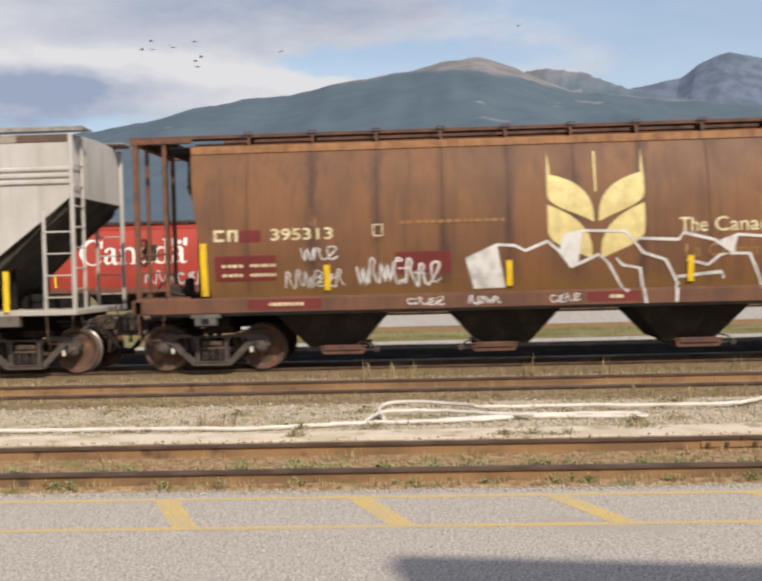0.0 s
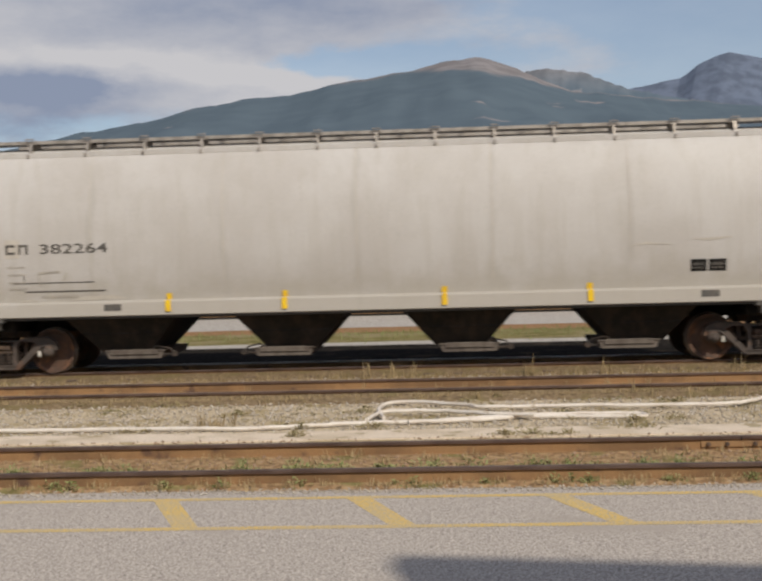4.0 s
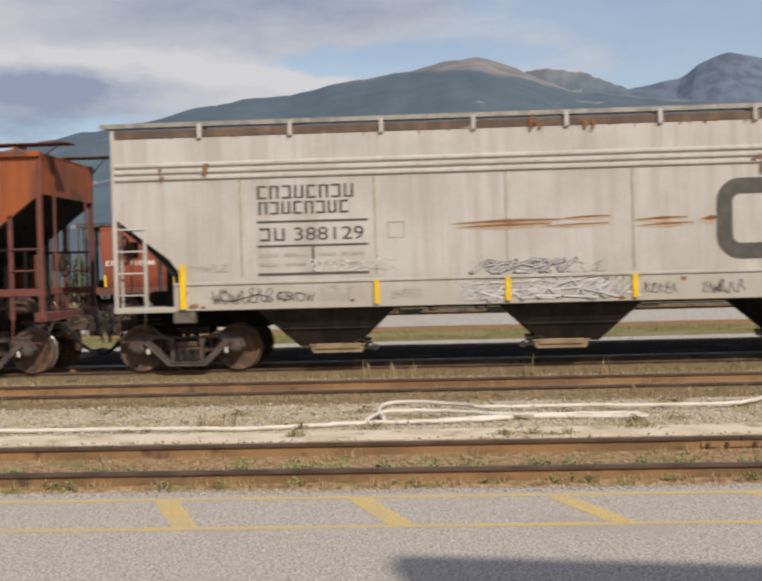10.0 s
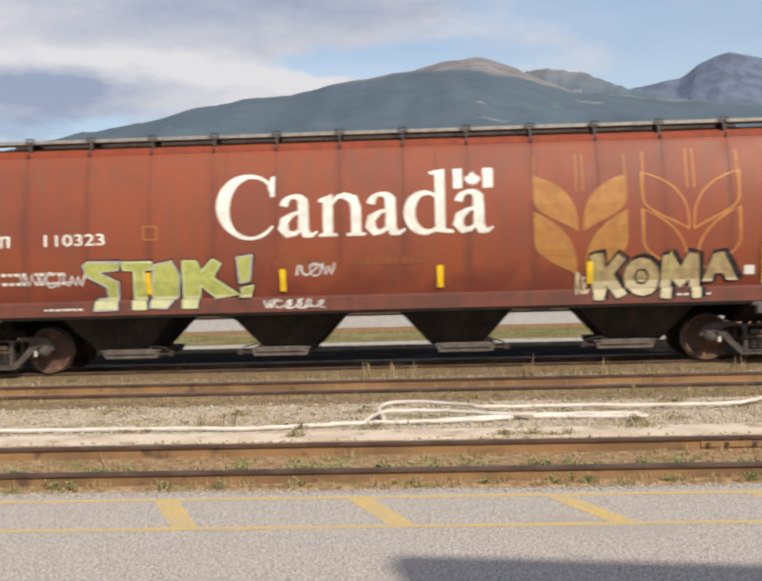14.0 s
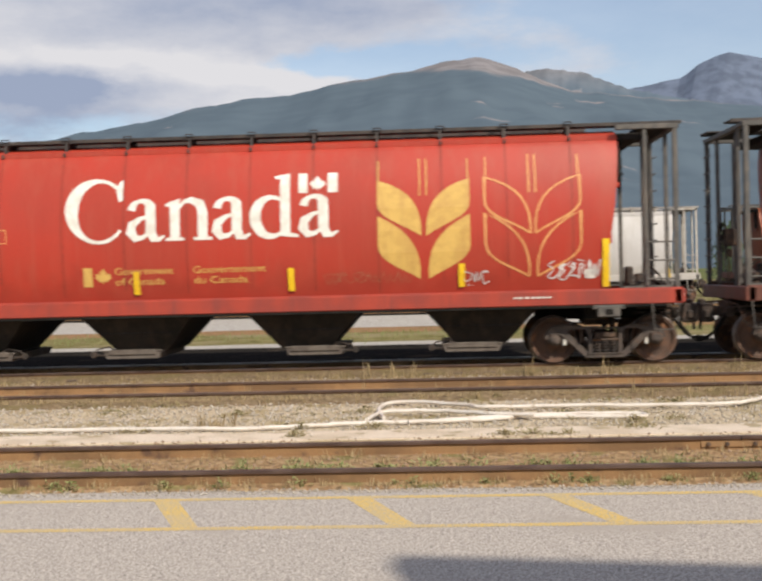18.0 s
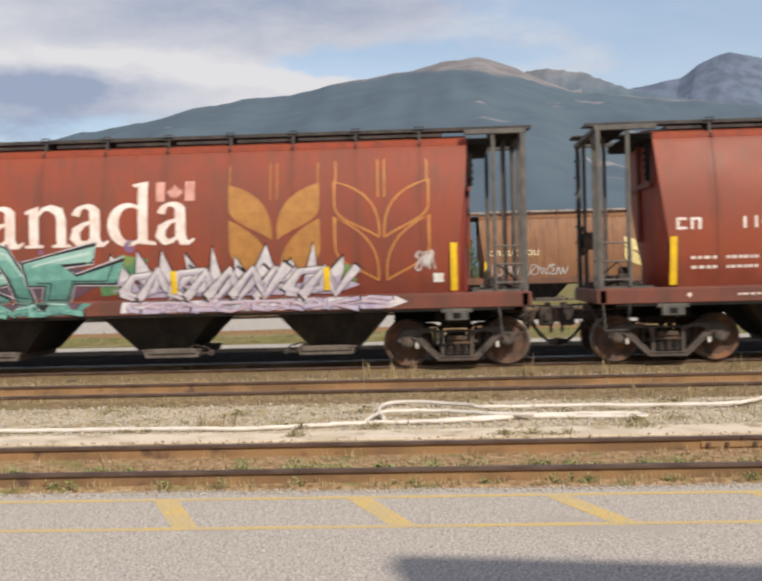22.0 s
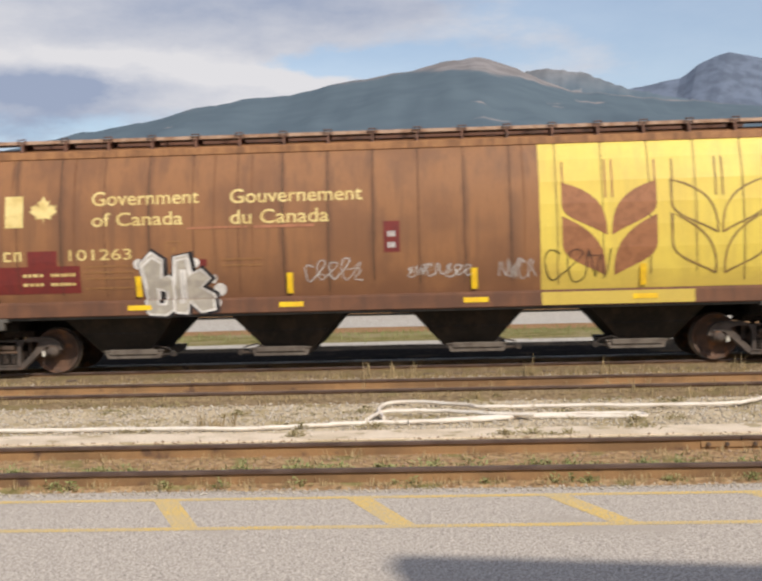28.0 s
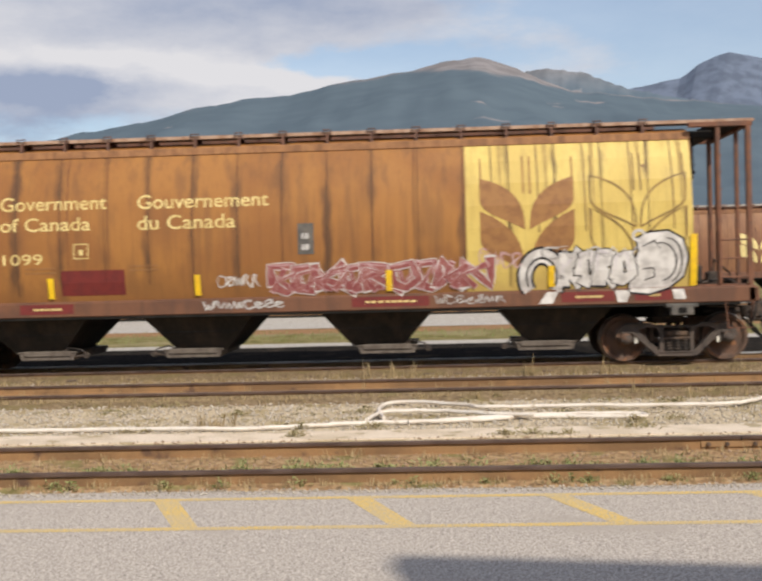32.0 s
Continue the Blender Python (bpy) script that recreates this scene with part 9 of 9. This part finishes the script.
# ------------------------------------------------------------------ far train
def far_train():
    kinds = {}
    x_gate = (-4.40, -1.35, 1.45, 4.45)
    for key, body, roof, let, label in (("red", M_RED5, M_BLACKROOF, M_WHITE, "bright red grain hopper with white country name, across the yard"),
                                        ("dullred", M_RED1, M_BLACKROOF, M_WHITE, "brownish red grain hopper with white country name, across the yard")):
        car, p = tub_car("far_grain_hopper", label, body, M_SILLRED, M_GREYSTEEL, roof, roof, WHEELS_BACK, x_gate, 0.62, group=GROUP2)
        grain_lettering(p, car, -7.0, "110586", let)
        canada_word(p, car, let)
        emblem(p, car, leaf_pair(3.82, 1.62, 3.42, 0.83), awns(3.82, 3.42, 3.78, 0.83, 0.022), M_GOLD)
        q = []
        for leaf in leaf_pair(5.77, 1.62, 3.42, 0.85):
            q += outline(leaf, 0.04)
        p.lay("grain_outline", q, M_GOLDBRIGHT, car)
        p.lay("graffiti", tag(0.3, 4.2, 1.45, 2.1, 8, 0.10, 200), M_SPRAYGREY, car, 0.010)
        for x in (-7.06, -3.9, 1.4, 7.05):
            tab(p, car, x, 1.42, 1.95, 0.06)
        kinds[key] = car
    car, p = tub_car("far_grain_hopper", "brown grain hopper with chalky lettering, across the yard", M_BROWN3, M_BROWNSILL, M_RUSTCAGE, M_RUSTROOF, M_RUSTWALK, WHEELS_BACK, x_gate, 0.62, 1.22, M_SEAM, group=GROUP2)
    p.lay("flag_bar", [rect(-6.80, -6.46, 2.74, 3.32), rect(-5.9, -5.6, 2.74, 3.32)], M_SAND2, car)
    p.text("agency_name", "Government", (-5.18, -3.20, 3.10, 3.36), M_SAND2, car, bold=0.008)
    p.text("agency_name", "of Canada", (-5.18, -3.5, 2.72, 2.97), M_SAND2, car, bold=0.008)
    mark(p, car, -6.82, -4.5, 2.12, 2.30, 8, M_SAND2, 0.045)
    p.lay("emblem_panel", [rect(2.95, 7.18, 1.37, 4.04)], M_YELLOWOLD, car, 0.004)
    emblem(p, car, leaf_pair(4.18, 1.60, 3.28, 0.84), [], M_PANELBROWN, 0.009)
    p.lay("graffiti", tag(-6.5, -1.5, 1.4, 1.95, 10, 0.05, 201), M_SPRAYSAND, car, 0.010)
    for x in (-7.06, -3.9, 1.4, 7.05):
        tab(p, car, x, 1.42, 1.95, 0.06)
    kinds["brown"] = car
    car, p = tub_car("far_grain_hopper", "plain brown grain hopper with pale graffiti, across the yard", M_BROWN4, M_BROWNSILL, M_RUSTCAGE, M_RUSTROOF, M_ALU, WHEELS_BACK, x_gate, 0.62, 1.22, M_SEAM, group=GROUP2)
    emblem(p, car, leaf_pair(0.0, 1.75, 3.1, 0.86), [], M_SAND)
    p.lay("graffiti", tag(2.0, 6.6, 1.42, 2.0, 9, 0.06, 202), M_SPRAYSAND, car, 0.010)
    p.lay("graffiti", tag(-6.8, -3.4, 1.42, 1.95, 8, 0.05, 203), M_SPRAYGREY, car, 0.010)
    mark(p, car, -6.9, -4.6, 2.36, 2.6, 8, M_CREAMLET, 0.045)
    for x in (-7.06, 7.05):
        tab(p, car, x, 1.42, 2.1, 0.07)
    kinds["plain"] = car
    car, p = tub_car("far_grain_hopper", "pale grey grain hopper, across the yard", M_PALE, M_PALE, M_PALECAGE, M_ALU, M_ALU, WHEELS_BACK, x_gate, 0.62, group=GROUP2)
    mark(p, car, -6.9, -4.8, 2.25, 2.43, 8, M_GREYLET, 0.045)
    for x in (-7.06, 7.05):
        tab(p, car, x, 1.15, 1.6, 0.06)
    kinds["pale"] = car
    for key, label, seed in (("emblem", "white flat-sided hopper with dark emblem and bold graffiti, across the yard", 210), ("white", "white flat-sided hopper with green and orange graffiti, across the yard", 220),
                             ("whiterib", "clean white ribbed hopper, across the yard", 0)):
        car, p = slab_car("far_slab_hopper", label, M_CREAM2, M_CREAM2, WHEELS_BACK, 8.20, 7.0, 2.85, GROUP2)
        if key == "emblem":
            q = [(4.15, 3.13), (3.02, 3.13), (2.74, 2.85), (2.74, 2.26), (3.02, 1.98), (4.35, 1.98), (4.63, 2.26), (4.63, 2.86), (4.93, 3.16), (5.15, 3.08), (5.9, 2.0), (6.2, 1.9), (6.43, 2.2), (6.43, 3.2)]
            p.lay("emblem", stroke(q, 0.28), M_GREYLET, car)
            p.lay("graffiti", tag(0.2, 6.2, 1.3, 2.4, 8, 0.16, 210), M_SPRAYBLUE, car, 0.07)
            p.lay("graffiti", tag(-4.5, 1.0, 1.3, 2.2, 7, 0.12, 213), M_SPRAYGREEN, car, 0.075)
            p.lay("graffiti", tag(-6.5, 6.5, 1.3, 2.3, 16, 0.07, 211), M_SPRAYDARK, car, 0.08)
            p.lay("graffiti", tag(-7.0, -3.0, 1.3, 2.6, 6, 0.14, 212), M_SPRAYGREY, car, 0.09)
            mark(p, car, -5.58, -3.83, 2.9, 3.3, 8, M_GREYLET2, 0.05, 3)
        elif key == "white":
            p.lay("graffiti", tag(4.2, 6.4, 1.3, 1.9, 4, 0.16, 221), M_SPRAYORANGE, car, 0.07)
            p.lay("graffiti", tag(1.0, 4.0, 1.3, 1.8, 4, 0.16, 222), M_SPRAYDEEPGREEN, car, 0.07)
            p.lay("graffiti", tag(-3.5, 0.5, 1.3, 1.8, 5, 0.10, 223), M_SPRAYGREY, car, 0.07)
        else:
            for i in range(13):
                x = -7.2 + i * 1.2
                part("rib", Geo().box(x - 0.04, x + 0.04, -1.63, -1.56, 1.68, 4.3, 0.01), M_CREAM2, car)
            p.lay("placard", [rect(6.0, 6.5, 1.75, 1.95), rect(-6.5, -6.2, 1.75, 1.95)], M_PLATE, car, 0.01)
        kinds[key] = car
    car, p = slab_car("far_rusty_hopper", "rust-streaked cream ribbed hopper, across the yard", M_RUSTCREAM, M_RUSTCREAM, WHEELS_BACK, 8.20, 7.0, 2.6, GROUP2)
    for i in range(17):
        x = -7.2 + i * 0.9
        part("rib", Geo().box(x - 0.05, x + 0.05, -1.63, -1.56, 1.68, 4.3, 0.01), M_RUSTCREAM, car)
        p.lay("rust_run", stroke([(x + 0.25, 3.5), (x + 0.28, 1.9)], 0.22, True), M_RUSTMARK2, car, 0.004)
    kinds["rusty"] = car
    used = set()
    for key, x in [("dullred", 22.4), ("red", 4.35), ("red", -13.81), ("brown", -31.75), ("emblem", -49.6), ("dullred", -67.73), ("dullred", -85.79), ("pale", -104.23), ("plain", -122.08), ("rusty", -139.76), ("whiterib", -157.41), ("plain", -174.74), ("white", -192.22), ("plain", -210.0)]:
        if key in used:
            car = copy_thing(kinds[key], pose(x, TRACK_Y2, RT))
        else:
            car = kinds[key]
            car.matrix_world = pose(x, TRACK_Y2, RT)
            used.add(key)
        BACK.append((car, x))


M_RED5 = mat("signal_red_paint", (0.40, 0.045, 0.028), (0.34, 0.045, 0.028), 0.5, streak=(0.36, 0.07, 0.04), streak_amt=0.4, grain=0.7)
M_BROWN4 = mat("dusty_brown_paint", (0.25, 0.12, 0.055), (0.2, 0.09, 0.045), 0.65, streak=(0.13, 0.06, 0.035), streak_amt=0.5, grain=0.8)
M_CREAM2 = mat("grey_white_paint", (0.58, 0.57, 0.55), (0.5, 0.49, 0.47), 0.6, streak=(0.4, 0.37, 0.33), streak_amt=0.4, grain=0.8)
M_RUSTCREAM = mat("rust_streaked_cream", (0.58, 0.47, 0.33), (0.50, 0.36, 0.22), 0.65, streak=(0.33, 0.15, 0.06), streak_amt=0.7, grain=1.0)
M_SPRAYORANGE = mat("orange_spray_paint", (0.55, 0.16, 0.04), (0.5, 0.1, 0.05), 0.6, bump=0, fine=0)
M_RUSTMARK2 = mat("soft_rust_run", (0.42, 0.23, 0.11), (0.48, 0.31, 0.17), 0.8, grain=6, bump=0)
far_train()


# ------------------------------------------------------------------ small flock of birds over the ridge
def bird(x, y, z, s, seed):
    rng = random.Random(seed)
    b = thing("bird", "small dark bird in flight", "bird", "flock of birds", pose(x, y, z, 0, rng.uniform(-15, 15), rng.uniform(0, 360)))
    part("body", Geo().tube([(0, -0.5 * s, 0), (0, -0.2 * s, 0.03 * s), (0, 0.25 * s, 0.02 * s), (0, 0.5 * s, 0)], [0.03 * s, 0.13 * s, 0.11 * s, 0.03 * s], 7), M_BIRD, b)
    for k in (-1, 1):
        d = rng.uniform(0.1, 0.5)
        part("wing", Geo().prism([(k * 0.06 * s, -0.16 * s), (k * 0.5 * s, -0.2 * s), (k * 0.95 * s, 0.1 * s), (k * 0.5 * s, 0.14 * s), (k * 0.06 * s, 0.16 * s)], "z", 0.0, 0.015 * s), M_BIRD, b).rotation_euler = (0, -k * d, 0)
    return b


M_BIRD = mat("dark_plumage", (0.03, 0.03, 0.035), (0.05, 0.05, 0.05), 0.8, bump=0, fine=0)
BIRDS = []
for i, (x, z, run, climb) in enumerate([(-23.7, 21.8, -18.5, 0.4), (-24.5, 21.1, -18.5, 0.4), (-23.7, 21.1, -18.5, 0.4), (-21.9, 21.2, -18.5, 0.4), (-20.0, 21.6, -18.5, 0.4), (-19.5, 20.3, -18.5, 0.4), (-20.0, 20.0, -18.5, 0.4), (-19.8, 19.5, -18.5, 0.4), (-12.8, 20.5, -20.2, 0.3), (6.9, 21.9, -25.2, -0.2)]):
    BIRDS.append((bird(x, 90.0, z, 0.40, i), run, climb))


# ------------------------------------------------------------------ what moves
def along(t, knots):
    """Distance run by t for a speed given at even knots over the clip."""
    step, s = 32.0 / (len(knots) - 1), 0.0
    for a, b in zip(knots, knots[1:]):
        d = min(max(t, 0.0), step)
        s += a * d + (b - a) * d * d / (2 * step)
        t -= step
        if t <= 0:
            break
    return s


SPEED = (5.554, 5.495, 5.458, 5.399, 5.219, 5.158, 5.062, 4.927, 4.846)            # m/s every four seconds
SPEED2 = (5.842, 5.946, 5.987, 5.992, 6.006, 5.966, 5.849, 5.735, 5.661)


def motions():
    for car, x in CARS:
        walk(car, [(t, pose(x - along(t, SPEED), TRACK_Y, RT)) for t in range(33)])
    for car, x in BACK:
        walk(car, [(t, pose(x + along(t, SPEED2), TRACK_Y2, RT)) for t in range(33)])
    steps = [i / 10 for i in range(321)]
    for cars, knots, way in ((CARS, SPEED, 1), (BACK, SPEED2, -1)):
        turn = [math.degrees(along(t, knots) / WHEEL_R) for t in steps]
        for car, x in cars:
            for ws in [o for o in car.children_recursive if o.name.startswith("wheelset")]:
                m = ws.location.copy()
                walk(ws, [(t, pose(m.x, m.y, m.z, 0, -way * a, 0)) for t, a in zip(steps, turn)])
    for ob, run, climb in BIRDS:
        m = ob.matrix_world.copy()
        walk(ob, [(t, Matrix.Translation((run * t, 0.4 * t, climb * t)) @ m) for t in (0, 1, 2, 4, 8, 16, 32)])


motions()
